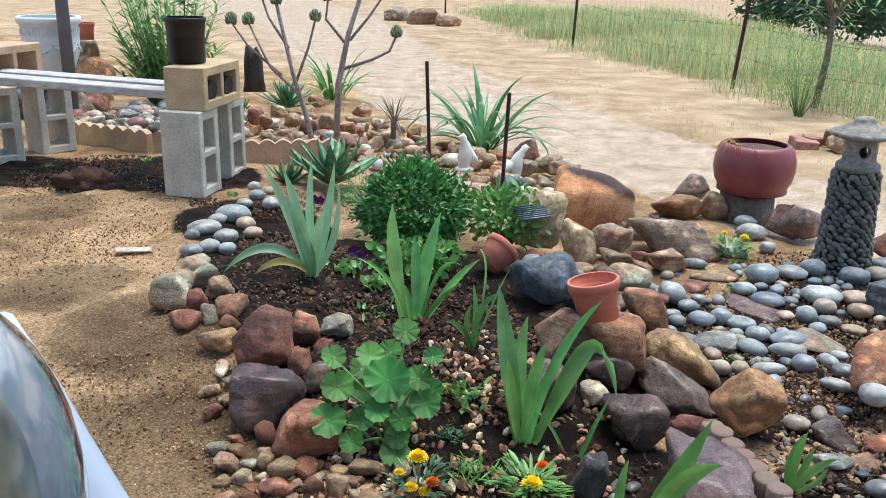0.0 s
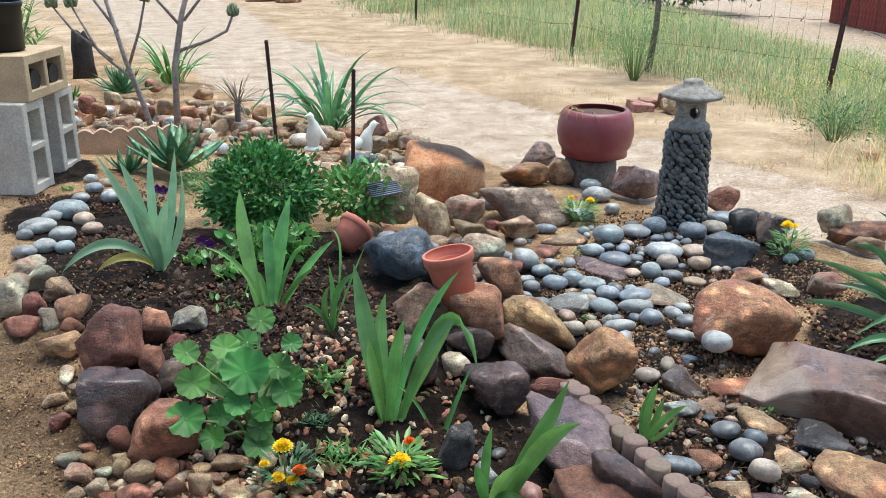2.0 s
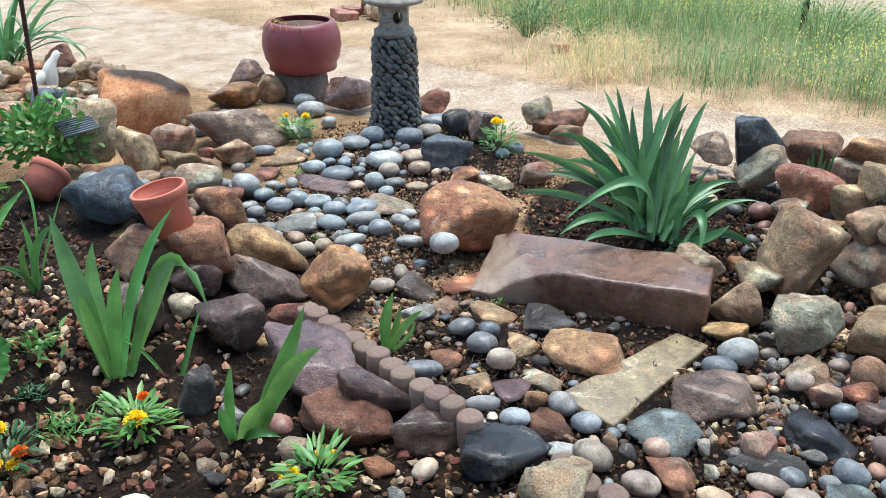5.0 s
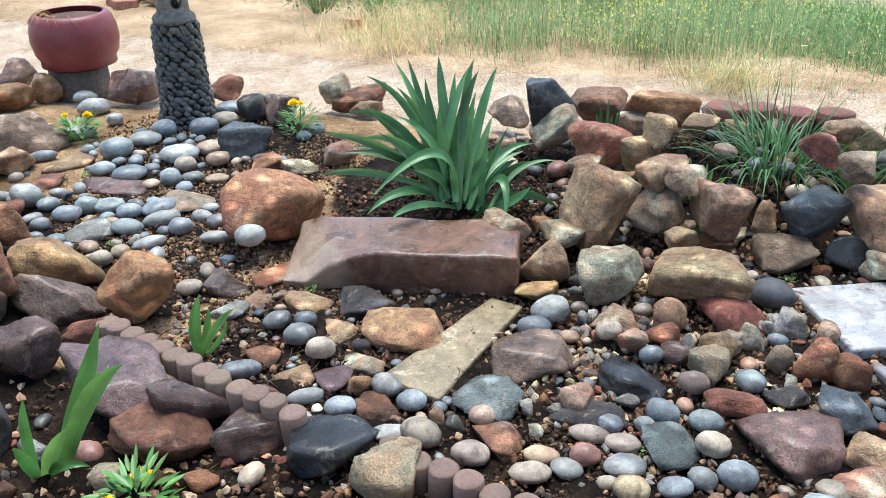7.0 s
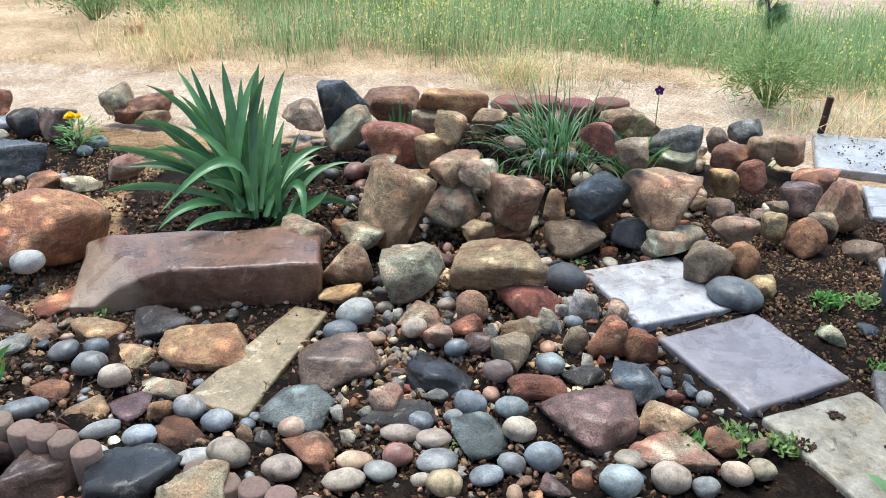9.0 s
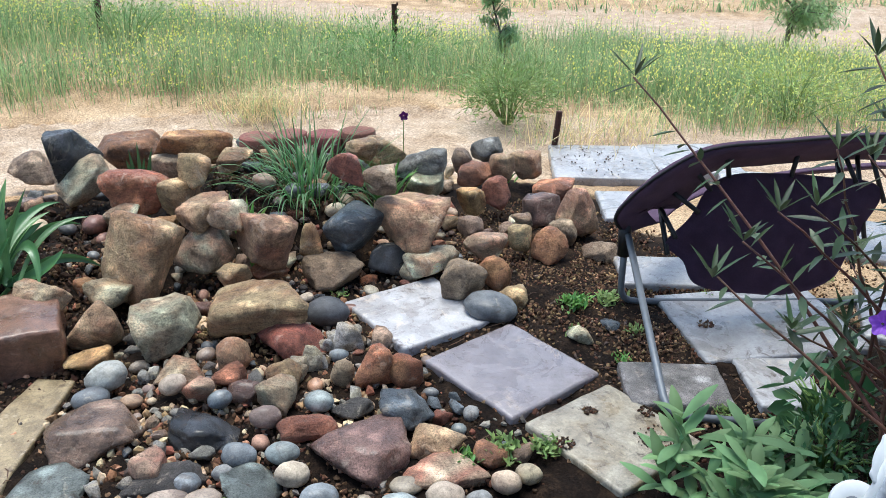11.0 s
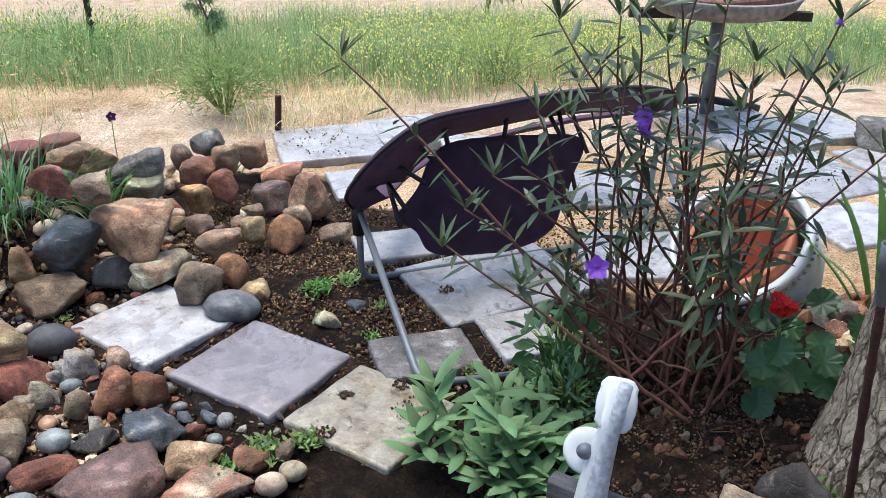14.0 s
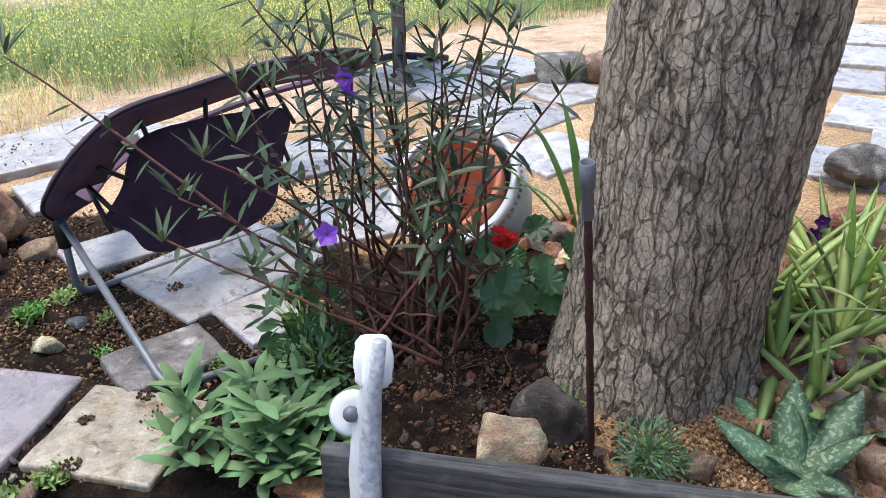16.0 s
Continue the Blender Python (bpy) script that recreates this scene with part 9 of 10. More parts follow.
def marigold(x, y, heads, seed, leaves=90, h=0.09, green=LEAF_DARK, broad=1.0):
    """A low ferny plant with round ruffled flower heads (dx, dy, z, radius, material)."""
    rng = random.Random(seed)
    z = terrain(x, y)
    root = thing("marigold", pose(x, y, z), "small marigold plant with ruffled yellow and orange flowers", "flower", "marigolds")
    bm = bmesh.new()
    for i in range(leaves):
        a, u = rng.uniform(0, 6.28), rng.random() ** 0.5
        p = Vector((0.06 * u * math.cos(a), 0.06 * u * math.sin(a), rng.uniform(0.01, h * 0.8)))
        d = Vector((math.cos(a), math.sin(a), rng.uniform(-0.1, 1.0)))
        small_leaf(bm, p, d, Vector((-d.x, -d.y, 1.2)), rng.uniform(0.022, 0.045) * broad, rng.uniform(0.007, 0.013) * broad)
    part("foliage", bm, green, root)
    for dx, dy, dz, r, mat in heads:
        bm = bmesh.new()
        c = Vector((dx, dy, dz))
        for ring, (rr, up, n) in enumerate(((1.05, 0.0, 15), (0.95, 0.35, 13), (0.8, 0.75, 10), (0.65, 1.4, 7), (0.5, 3.0, 4))):
            for k in range(n):
                a = 2 * math.pi * (k + 0.5 * (ring % 2)) / n
                d = Vector((math.cos(a), math.sin(a), up))
                small_leaf(bm, c + d * r * 0.15, d, Vector((-d.x * 0.5, -d.y * 0.5, 1)), r * rr, r * 0.8)
        part("flower_head", bm, mat, root)
        bm = bmesh.new()
        add_tube(bm, [(dx * 0.3, dy * 0.3, 0), (dx * 0.8, dy * 0.8, dz * 0.6), (dx, dy, dz - 0.004)], 0.002, 5)
        part("stalk", bm, STEM_GREEN, root)


marigold(-0.06, 1.78, [(-0.007, 0.03, 0.097, 0.021, YELLOW), (0.03, 0.0, 0.05, 0.016, ORANGE_P), (-0.02, 0.0, 0.035, 0.015, YELLOW), (0.013, -0.01, 0.03, 0.014, YELLOW), (-0.05, 0.02, 0.06, 0.011, YELLOW)], 1, 70)
marigold(0.20, 1.80, [(0.0, 0.0, 0.045, 0.024, YELLOW), (0.025, 0.035, 0.075, 0.013, ORANGE_P)], 2, 110, 0.09, LEAF_GREEN, 1.3)
marigold(0.50, 1.47, [(0.035, 0.06, 0.03, 0.020, YELLOW), (-0.05, 0.03, 0.03, 0.020, YELLOW)], 3, 80, 0.08, LEAF_GREEN, 1.3)
marigold(1.13, 3.66, [(0.05, 0.0, 0.10, 0.018, YELLOW), (-0.03, 0.02, 0.11, 0.013, YELLOW)], 4, 130, 0.10, LEAF_GREEN, 1.4)
marigold(1.83, 3.12, [(-0.015, 0.0, 0.14, 0.022, YELLOW), (0.02, 0.01, 0.13, 0.014, YELLOW)], 5, 120, 0.13, LEAF_GREEN, 1.1)
tuft(0.03, 2.13, 46, 0.055, 0.016, LEAF_GREEN, 31, "pale green seedling plant in gravelly soil", "seedling")
tuft(0.0, 2.0, 90, 0.030, 0.006, LEAF_DARK, 32, "low ferny dark green seedling", "seedling")
tuft(0.06, 1.87, 110, 0.045, 0.007, LEAF_GREEN, 33, "drooping feathery green plant", "seedling")
tuft(-0.42, 3.0, 30, 0.045, 0.026, LEAF_GREEN, 34, "petunia with green leaves and violet flowers", "petunia")
tuft(-0.30, 2.88, 22, 0.05, 0.03, LEAF_GREEN, 35, "petunia with green leaves and violet flowers", "petunia")
for k, (fx, fy, fz) in enumerate(((-0.62, 3.45, 0.26), (-0.60, 3.47, 0.25), (-0.40, 3.02, 0.19), (-0.37, 3.0, 0.18), (3.34, 1.50, 0.20), (1.88, -1.34, 0.24), (1.86, -1.30, 0.22), (1.9, -1.36, 0.2))):
    pet = thing("violet_flower", pose(fx, fy, terrain(fx, fy)), "small dark violet flower on a thin stalk", "flower", "violet flowers")
    trumpet(pet, 0, 0, fz - terrain(fx, fy), 0.017, VIOLET, (-fx, -fy, 0.7))
    bm = bmesh.new()
    add_tube(bm, [(0.0, 0, 0), (0.006, 0.004, (fz - terrain(fx, fy)) * 0.6), (0, 0, fz - terrain(fx, fy) - 0.012)], 0.002, 5)
    part("stalk", bm, STEM_GREEN, pet)
for k, (wx, wy, wn, wl) in enumerate(((2.44, 0.55, 70, 0.05), (2.50, 0.47, 50, 0.045), (1.72, 0.52, 60, 0.05), (1.66, 0.58, 40, 0.04), (1.77, 0.44, 50, 0.045), (2.28, 0.50, 22, 0.035), (2.2, 0.36, 24, 0.03), (2.36, 0.36, 24, 0.03),
                                      (2.08, 0.10, 40, 0.03), (1.36, 2.1, 14, 0.035), (1.20, 1.98, 12, 0.035), (0.88, 2.62, 14, 0.03), (0.93, 2.97, 14, 0.03), (1.02, 3.25, 16, 0.03), (1.45, 3.42, 16, 0.03), (1.62, 2.02, 10, 0.035),
                                      (1.83, 1.55, 16, 0.03), (2.22, 1.18, 16, 0.03), (2.48, 1.15, 16, 0.035), (1.34, 0.98, 8, 0.03), (2.78, 1.35, 14, 0.03), (1.55, -0.55, 14, 0.04), (2.95, 0.85, 24, 0.03), (0.62, 3.62, 12, 0.05),
                                      (-1.75, 4.6, 24, 0.04), (-1.55, 4.45, 30, 0.03), (-2.2, 4.4, 20, 0.03), (-1.1, 3.95, 26, 0.04), (1.32, -0.68, 60, 0.035), (1.26, -0.62, 50, 0.03), (-0.28, 2.62, 6, 0.07), (2.65, 0.2, 20, 0.03), (2.9, -0.1, 26, 0.035), (3.2, 0.2, 26, 0.04), (3.0, -0.9, 40, 0.04))):
    tuft(wx, wy, int(wn * 2.2), wl * 0.62, wl * 0.20, LEAF_PALE if k % 3 else LEAF_GREEN, 50 + k)


LEAF_KNOB = leaf_material("leaf_knob", (118, 126, 92), 0.6, 0.15)


# the tall bare-stemmed succulent with leaf knobs
def knob_plant():
    root = thing("tall_succulent", pose(0, 0, 0), "tall grey-stemmed succulent with clusters of leaves at the tips", "plant")
    knobs = []
    bm = bmesh.new()

    def branch(pts, r0, r1, tip=True):
        n = len(pts)
        add_tube(bm, pts, [r0 + (r1 - r0) * i / (n - 1) for i in range(n)], 8)
        if tip:
            knobs.append(Vector(pts[-1]))
    branch([(-0.92, 5.07, 0.05), (-0.97, 5.06, 0.30), (-1.04, 5.05, 0.55), (-1.12, 5.03, 0.95)], 0.018, 0.010)
    branch([(-0.81, 5.09, 0.05), (-0.79, 5.09, 0.50), (-0.73, 5.10, 0.78), (-0.65, 5.11, 1.02)], 0.020, 0.012)
    branch([(-1.00, 5.05, 0.43), (-1.16, 5.0, 0.60), (-1.27, 4.99, 0.84)], 0.009, 0.006)
    branch([(-1.10, 5.02, 0.55), (-1.28, 4.98, 0.72), (-1.36, 4.97, 0.84)], 0.008, 0.005)
    branch([(-1.03, 5.05, 0.5), (-0.96, 5.1, 0.7), (-0.91, 5.07, 0.86)], 0.009, 0.006)
    branch([(-0.78, 5.1, 0.58), (-0.60, 5.13, 0.64), (-0.50, 5.13, 0.69), (-0.46, 5.14, 0.78)], 0.010, 0.007)
    branch([(-0.74, 5.1, 0.72), (-0.86, 5.12, 0.86), (-0.84, 5.09, 0.97)], 0.009, 0.006)
    branch([(-0.72, 5.1, 0.75), (-0.62, 5.2, 0.88), (-0.55, 5.2, 0.98)], 0.009, 0.006)
    branch([(-1.06, 5.04, 0.70), (-1.18, 5.1, 0.86), (-1.22, 5.1, 0.98)], 0.009, 0.006)
    part("woody_frame", bm, STEM_GREY, root)
    rng = random.Random(2)
    for kp in knobs:
        bm = bmesh.new()
        for i in range(46):
            a, e = rng.uniform(0, 6.28), rng.uniform(-0.5, 1.5)
            d = Vector((math.cos(a) * math.cos(e), math.sin(a) * math.cos(e), math.sin(e)))
            add_tube(bm, [kp + d * 0.004, kp + d * 0.024 + Vector((0, 0, 0.006)), kp + d * 0.036 + Vector((0, 0, 0.022))], [0.006, 0.011, 0.003], 5)
        part("leaf_tip", bm, LEAF_KNOB, root)
    settle(root, -0.87, 5.08)


knob_plant()


def oleander(x, y, rx, h, n, seed):
    rng = random.Random(seed)
    root = thing("oleander", pose(x, y, 0), "tall green oleander bush with long narrow leaves", "bush")
    sb, lb = bmesh.new(), bmesh.new()
    for i in range(n):
        a, u = rng.uniform(0, 6.28), rng.random() ** 0.5
        tip = Vector((rx * u * math.cos(a), rx * u * math.sin(a), h * rng.uniform(0.35, 1.05) * (1.1 - 0.4 * u)))
        foot = Vector((tip.x * 0.3, tip.y * 0.3, 0))
        add_tube(sb, [foot, foot.lerp(tip, 0.5) + Vector((0, 0, 0.05)), tip], [0.008, 0.006, 0.003], 5)
        for k in range(16):
            p = foot.lerp(tip, 0.25 + 0.75 * k / 15)
            b = k * 2.1 + rng.random()
            d = Vector((math.cos(b), math.sin(b), rng.uniform(0.2, 1.0)))
            small_leaf(lb, p, d, Vector((-d.x, -d.y, 1)), rng.uniform(0.10, 0.16), 0.022)
    tagged(part("twiggy_base", sb, STEM_GREEN, root), kind="stuff")
    part("foliage", lb, LEAF_GREEN, root)


oleander(-2.5, 7.1, 0.46, 1.15, 95, 4)
pot_plant = thing("potted_seedling", pose(-1.335, 4.13, BZ + 0.397 + 0.196 + 0.182), "green leafy seedling growing in a black pot", "plant")
bm = bmesh.new()
add_tube(bm, [(0, 0, 0), (0.004, 0, 0.12), (-0.004, 0, 0.26)], 0.004, 6)
part("stem", bm, STEM_GREEN, pot_plant)
bm = bmesh.new()
for k in range(30):
    a = k * 2.4
    d = Vector((math.cos(a), math.sin(a), random.uniform(-0.3, 0.6)))
    small_leaf(bm, Vector((0, 0, 0.07 + 0.007 * k)), d, Vector((-d.x, -d.y, 1.2)), 0.075, 0.035)
part("foliage", bm, LEAF_GREEN, pot_plant)


# ---- meadow, saplings, distance ----
def meadow():
    """Tall grass and mustard on the slope beyond the track: too many blades to count."""
    rng = np.random.default_rng(7)
    verts, faces, mats = [], [], []

    def blade(x, y, z, h, w, az, lean, mat):
        dx, dy = math.cos(az), math.sin(az)
        sx, sy = -dy * w / 2, dx * w / 2
        b = len(verts)
        verts.extend([(x - sx, y - sy, z), (x + sx, y + sy, z),
                      (x + dx * lean * h * 0.35 - sx * 0.8, y + dy * lean * h * 0.35 - sy * 0.8, z + h * 0.55), (x + dx * lean * h * 0.35 + sx * 0.8, y + dy * lean * h * 0.35 + sy * 0.8, z + h * 0.55),
                      (x + dx * lean * h, y + dy * lean * h, z + h * (1 - 0.3 * lean))])
        faces.extend([(b, b + 1, b + 3, b + 2), (b + 2, b + 3, b + 4)])
        mats.extend([mat, mat])

    def near_edge(y):
        pts = ((-9, 6.2), (-1.4, 5.6), (-0.8, 4.7), (0.6, 4.3), (1.9, 3.9), (2.6, 3.5), (3.1, 3.15), (3.7, 3.0), (4.8, 3.05), (5.7, 3.05), (8.3, 2.35), (9.4, 2.05), (13.9, 0.4), (18, -0.2), (24, -1.6))
        for (ya, xa), (yb, xb) in zip(pts, pts[1:]):
            if y <= yb:
                return xa + (xb - xa) * (y - ya) / (yb - ya)
        return pts[-1][1]

    def far_edge(y):
        return 9.3 if y < 1 else (9.3 - 0.9 * (y - 1) if y < 4 else 6.6)

    count = 0
    while count < 130000:
        y = -7 + 29 * rng.random() ** 1.25
        lo, hi = near_edge(y), far_edge(y)
        x = lo + (hi - lo) * rng.random() ** 1.25
        wave = noise.noise((x * 1.3, y * 1.3, 0))
        d = x - lo + 0.55 * wave + 0.3 * noise.noise((x * 3.1, y * 3.1, 31)) - 0.08
        if d < 0 or (d < 0.5 and rng.random() > 0.02 + d * 0.9) or x > hi + 0.6 * wave - 0.3:
            continue
        lush = 0.55 + 1.1 * noise.noise((x * 0.55, y * 0.55, 4)) + 0.35 * noise.noise((x * 2.2, y * 2.2, 8))
        if rng.random() > 0.35 + 0.7 * lush or (y > 7 and rng.random() < 0.5):
            continue
        z = terrain(x, y) - 0.01
        h = (0.09 + 0.25 * min(1, d / 0.9) * (0.35 + 0.75 * max(0.0, lush))) * rng.uniform(0.4, 1.3)
        dry = rng.random() < (0.24 if d < 0.4 else (0.18 - 0.1 * lush if y < 5.5 else 0.34))
        blade(x, y, z, h, 0.0030 * (1 + 0.11 * (math.hypot(x, y) - 4)) * rng.uniform(0.6, 1.4), rng.uniform(0, 6.28), rng.uniform(0.05, 0.9), 1 if dry else (0 if rng.random() < 0.6 else 2))
        count += 1
        if not dry and rng.random() < 0.3 * max(0.0, noise.noise((x * 0.9, y * 0.9, 21)) + 0.14) and d > 0.4:
            s = 0.0055 * (1 + 0.12 * (x - 3))
            for q in range(4):
                b = len(verts)
                fx, fy, fz = x + rng.normal(0, 0.05), y + rng.normal(0, 0.05), z + h * rng.uniform(0.6, 1.1)
                verts.extend([(fx - s, fy, fz - s * 0.6), (fx + s, fy, fz - s * 0.6), (fx, fy + s, fz + s * 0.3), (fx, fy - s * 0.3, fz + s)])
                faces.extend([(b, b + 1, b + 3), (b + 1, b + 2, b + 3), (b + 2, b, b + 3)])
                mats.extend([3, 3, 3])
    for cx, cy, cr, cn in ((3.15, 4.3, 0.34, 900), (3.45, 4.6, 0.3, 500), (2.95, 4.0, 0.2, 250), (3.72, 2.42, 0.2, 420), (3.95, 1.0, 0.2, 200), (4.2, 0.75, 0.25, 260)):
        for i in range(cn):
            x, y = rng.normal(cx, cr * 0.55), rng.normal(cy, cr * 0.55)
            blade(x, y, terrain(x, y) - 0.01, rng.uniform(0.05, 0.22), rng.uniform(0.002, 0.0045), rng.uniform(0, 6.28), rng.uniform(0.3, 1.7), 1 if rng.random() < 0.85 else 0)
    for i in range(120000):
        y = -7 + 27 * rng.random() ** 1.3
        lo, hi = near_edge(y), far_edge(y)
        x = lo + 0.35 + (hi - lo - 0.5) * rng.random() ** 1.2
        lush = 0.5 + 1.1 * noise.noise((x * 0.55, y * 0.55, 4)) + 0.5 * noise.noise((x * 2.2, y * 2.2, 8))
        if rng.random() > lush:
            continue
        p = np.array((x, y, terrain(x, y) + (0.03 + 0.24 * max(0.0, lush) * rng.random())))
        d, e = rng.normal(size=3), rng.normal(size=3)
        d, e = d / np.linalg.norm(d) * rng.uniform(0.012, 0.04), e / np.linalg.norm(e) * rng.uniform(0.003, 0.007)
        b = len(verts)
        verts.extend([tuple(p - e), tuple(p + d), tuple(p + e)])
        faces.append((b, b + 1, b + 2))
        mats.append(0 if rng.random() < 0.55 else (2 if rng.random() < 0.7 else 1))
    for i in range(9000):
        y = rng.uniform(-14, 14)
        x = (14.6 - 0.75 * y if y < 3 else 12.4 - 0.1 * (y - 3)) + 2.6 + 9 * rng.random() ** 1.4
        blade(x, y, terrain(x, y) - 0.02, rng.uniform(0.08, 0.3), rng.uniform(0.01, 0.03), rng.uniform(0, 6.28), rng.uniform(0.3, 1.4), 1 if rng.random() < 0.5 else 2)
    me = bpy.data.meshes.new("meadow")
    me.from_pydata(verts, [], faces)
    for m in (leaf_material("grass_green", (154, 176, 122), 0.7, 0.5, v=0.45), leaf_material("grass_dry", (220, 200, 152), 0.8, 0.4), leaf_material("grass_grey_green", (130, 160, 108), 0.7, 0.5, v=0.45), petals("mustard_flower", (236, 232, 128))):
        me.materials.append(m)
    me.polygons.foreach_set("material_index", mats)
    tagged(new("meadow_grass", me), "tall green grass and yellow mustard on the slope", "grass", kind="stuff")


meadow()


def dry_litter():
    """Short dry tufts along the edges of the track."""
    rng = np.random.default_rng(17)
    verts, faces = [], []
    n = 0
    while n < 20000:
        x, y = rng.uniform(-3, 5.6), rng.uniform(-5, 16)
        d = way_distance(x, y, TRACK)
        if not (-0.1 < d < 1.2) or (x < 2 and y < 6.3) or (x < 3.7 and y < 3.2) or (y < 1.6 and x < 4.1):
            continue
        if noise.noise((x * 2.1, y * 2.1, 9)) < 0.22 - (0.12 if d > 0.3 else 0):
            continue
        h, w, az = rng.uniform(0.012, 0.045), rng.uniform(0.0008, 0.002), rng.uniform(0, 6.28)
        dx, dy, z = math.cos(az), math.sin(az), terrain(x, y) - 0.01
        b = len(verts)
        verts.extend([(x - dy * w, y + dx * w, z), (x + dy * w, y - dx * w, z), (x + dx * h * 0.9, y + dy * h * 0.9, z + h * rng.uniform(0.5, 1.4))])
        faces.append((b, b + 1, b + 2))
        n += 1
    me = bpy.data.meshes.new("dry_grass")
    me.from_pydata(verts, [], faces)
    me.materials.append(leaf_material("straw_litter", (176, 152, 108), 0.85, 0.3))
    tagged(new("dry_grass", me), "short dry grass along the edge of the track", "grass", kind="stuff")


dry_litter()
for k, (sx, sy, sr, sh, sn, mat) in enumerate(((4.12, 1.32, 0.26, 0.17, 3000, LEAF_PALE), (3.15, 5.1, 0.26, 0.16, 500, LEAF_DARK), (3.35, 4.75, 0.16, 0.12, 350, LEAF_GREEN), (4.6, 4.0, 0.45, 0.28, 900, LEAF_GREEN),
                                              (5.2, 0.1, 0.5, 0.22, 2600, leaf_material("mustard_leaf", (170, 184, 100), 0.6)), (4.1, 5.6, 0.4, 0.3, 900, leaf_material("mustard_leaf_b", (170, 184, 100), 0.6)), (2.7, 7.6, 0.32, 0.34, 1000, LEAF_GREEN), (5.0, 2.4, 0.45, 0.2, 1800, LEAF_GREEN))):
    leafy_bush("wild_shrub", sx, sy, terrain(sx, sy) - 0.02, sr, sr, sh, sn, 0.036, 0.006, mat, "wild green shrub growing on the slope", 60 + k, 0.1)


def sapling(x, y, h, lean, crown_r, crown_z, n, ll, material, label, seed, trunk_r=0.02, low=0.45):
    """A young tree: trunk, limbs, and drooping feathery leaf sprays."""
    rng = random.Random(seed)
    z0 = terrain(x, y)
    root = thing("sapling", pose(x, y, z0), label, "tree", "saplings")
    bm = bmesh.new()
    top = Vector((lean[0], lean[1], h))
    trunk = [Vector((0, 0, -0.05)), top * 0.35 + Vector((0.02, -0.02, 0)), top * 0.7, top]
    add_tube(bm, trunk, [trunk_r, trunk_r * 0.85, trunk_r * 0.55, trunk_r * 0.2], 8)
    ends = []
    for i in range(14):
        u = rng.uniform(low, 1.0)
        p = top * u
        a = rng.uniform(0, 6.28)
        q = p + Vector((math.cos(a) * crown_r * rng.uniform(0.4, 1), math.sin(a) * crown_r * rng.uniform(0.4, 1), crown_z * rng.uniform(0.0, 0.7)))
        limb = bmesh.new()
        add_tube(limb, [p, p.lerp(q, 0.5) + Vector((0, 0, 0.05)), q], [trunk_r * 0.4, trunk_r * 0.25, trunk_r * 0.1], 6)
        part("limb", limb, BARK_THIN, root)
        ends.append((p, q))
    part("trunk", bm, BARK_THIN, root)
    bm = bmesh.new()
    for i in range(n):
        p, q = rng.choice(ends)
        c = p.lerp(q, rng.uniform(0.3, 1.05)) + Vector((rng.gauss(0, crown_r * 0.14), rng.gauss(0, crown_r * 0.14), rng.gauss(0, crown_r * 0.14)))
        a = rng.uniform(0, 6.28)
        d = Vector((math.cos(a), math.sin(a), rng.uniform(-1.3, 0.3)))
        small_leaf(bm, c, d, Vector((-d.x, -d.y, 1)), ll * rng.uniform(0.6, 1.2), ll * 0.16)
    part("crown", bm, material, root)


LEAF_PEPPER = leaf_material("leaf_pepper", (156, 184, 132), 0.5, 0.55)
sapling(5.5, 1.80, 0.62, (0.12, 0.17, 0), 0.14, 0.10, 2200, 0.06, LEAF_PEPPER, "slender pepper tree sapling with drooping feathery leaves", 2, 0.010, 0.3)
sapling(9.4, 0.30, 0.95, (0.06, -0.06, 0), 0.55, 0.25, 3600, 0.10, LEAF_PEPPER, "young pepper tree with a light feathery crown", 3, 0.03, 0.4)
sapling(3.0, 8.1, 1.3, (0.05, -0.05, 0), 0.6, 0.9, 260, 0.12, LEAF_PEPPER, "young tree with a bare grey trunk beside the fence", 4, 0.035)
sapling(13.0, -8.5, 1.7, (0.1, 0.1, 0), 0.9, 1.0, 1400, 0.16, LEAF_PEPPER, "young tree beyond the meadow", 5, 0.06)
leafy_bush("far_bush", 8.6, 24.0, -0.8, 2.2, 2.0, 1.5, 9000, 0.2, 0.09, LEAF_DARK, "large dark green bush beyond the second track", 71, 0.4)
leafy_bush("far_bush", 12.0, 30.0, -1.3, 2.6, 2.4, 1.8, 8000, 0.22, 0.1, LEAF_DARK, "large dark green bush beyond the second track", 72, 0.4)
OLD_BRICK = plain("old_brick", (156, 112, 94), 0.9, v=0.25)
for k in range(6):
    bm = bmesh.new()
    add_box(bm, 0.09, 0.16, 0.06, None, 0.008, 2)
    ob = part("old_brick", bm, OLD_BRICK, smooth=False)
    bx, by = 2.28 + 0.11 * (k % 3) + random.uniform(-0.03, 0.03), 6.3 + random.uniform(-0.12, 0.12)
    ob.matrix_world = pose(bx, by, terrain(bx, by) + 0.025 + 0.058 * (k // 5), random.uniform(-8, 8), random.uniform(-8, 8), random.uniform(0, 90))
    tagged(ob, "old red brick in a small heap by the track", "brick", "heap of old bricks")
for k, (bx, by) in enumerate(((3.06, 4.58),)):
    bm = bmesh.new()
    add_box(bm, 0.06, 0.10, 0.07, None, 0.012, 2)
    ob = part("loose_brick", bm, plain("pink_brick", (196, 140, 112), 0.9), smooth=False)
    ob.matrix_world = pose(bx, by, 0.03 + 0.05 * k, 0, 0, 30 + 50 * k)
    tagged(ob, "broken pale red brick beside the track", "brick")
rock("tan", 2.5, 6.1, 0.05, 0.2, 0.16, 0.14, 0, 0)
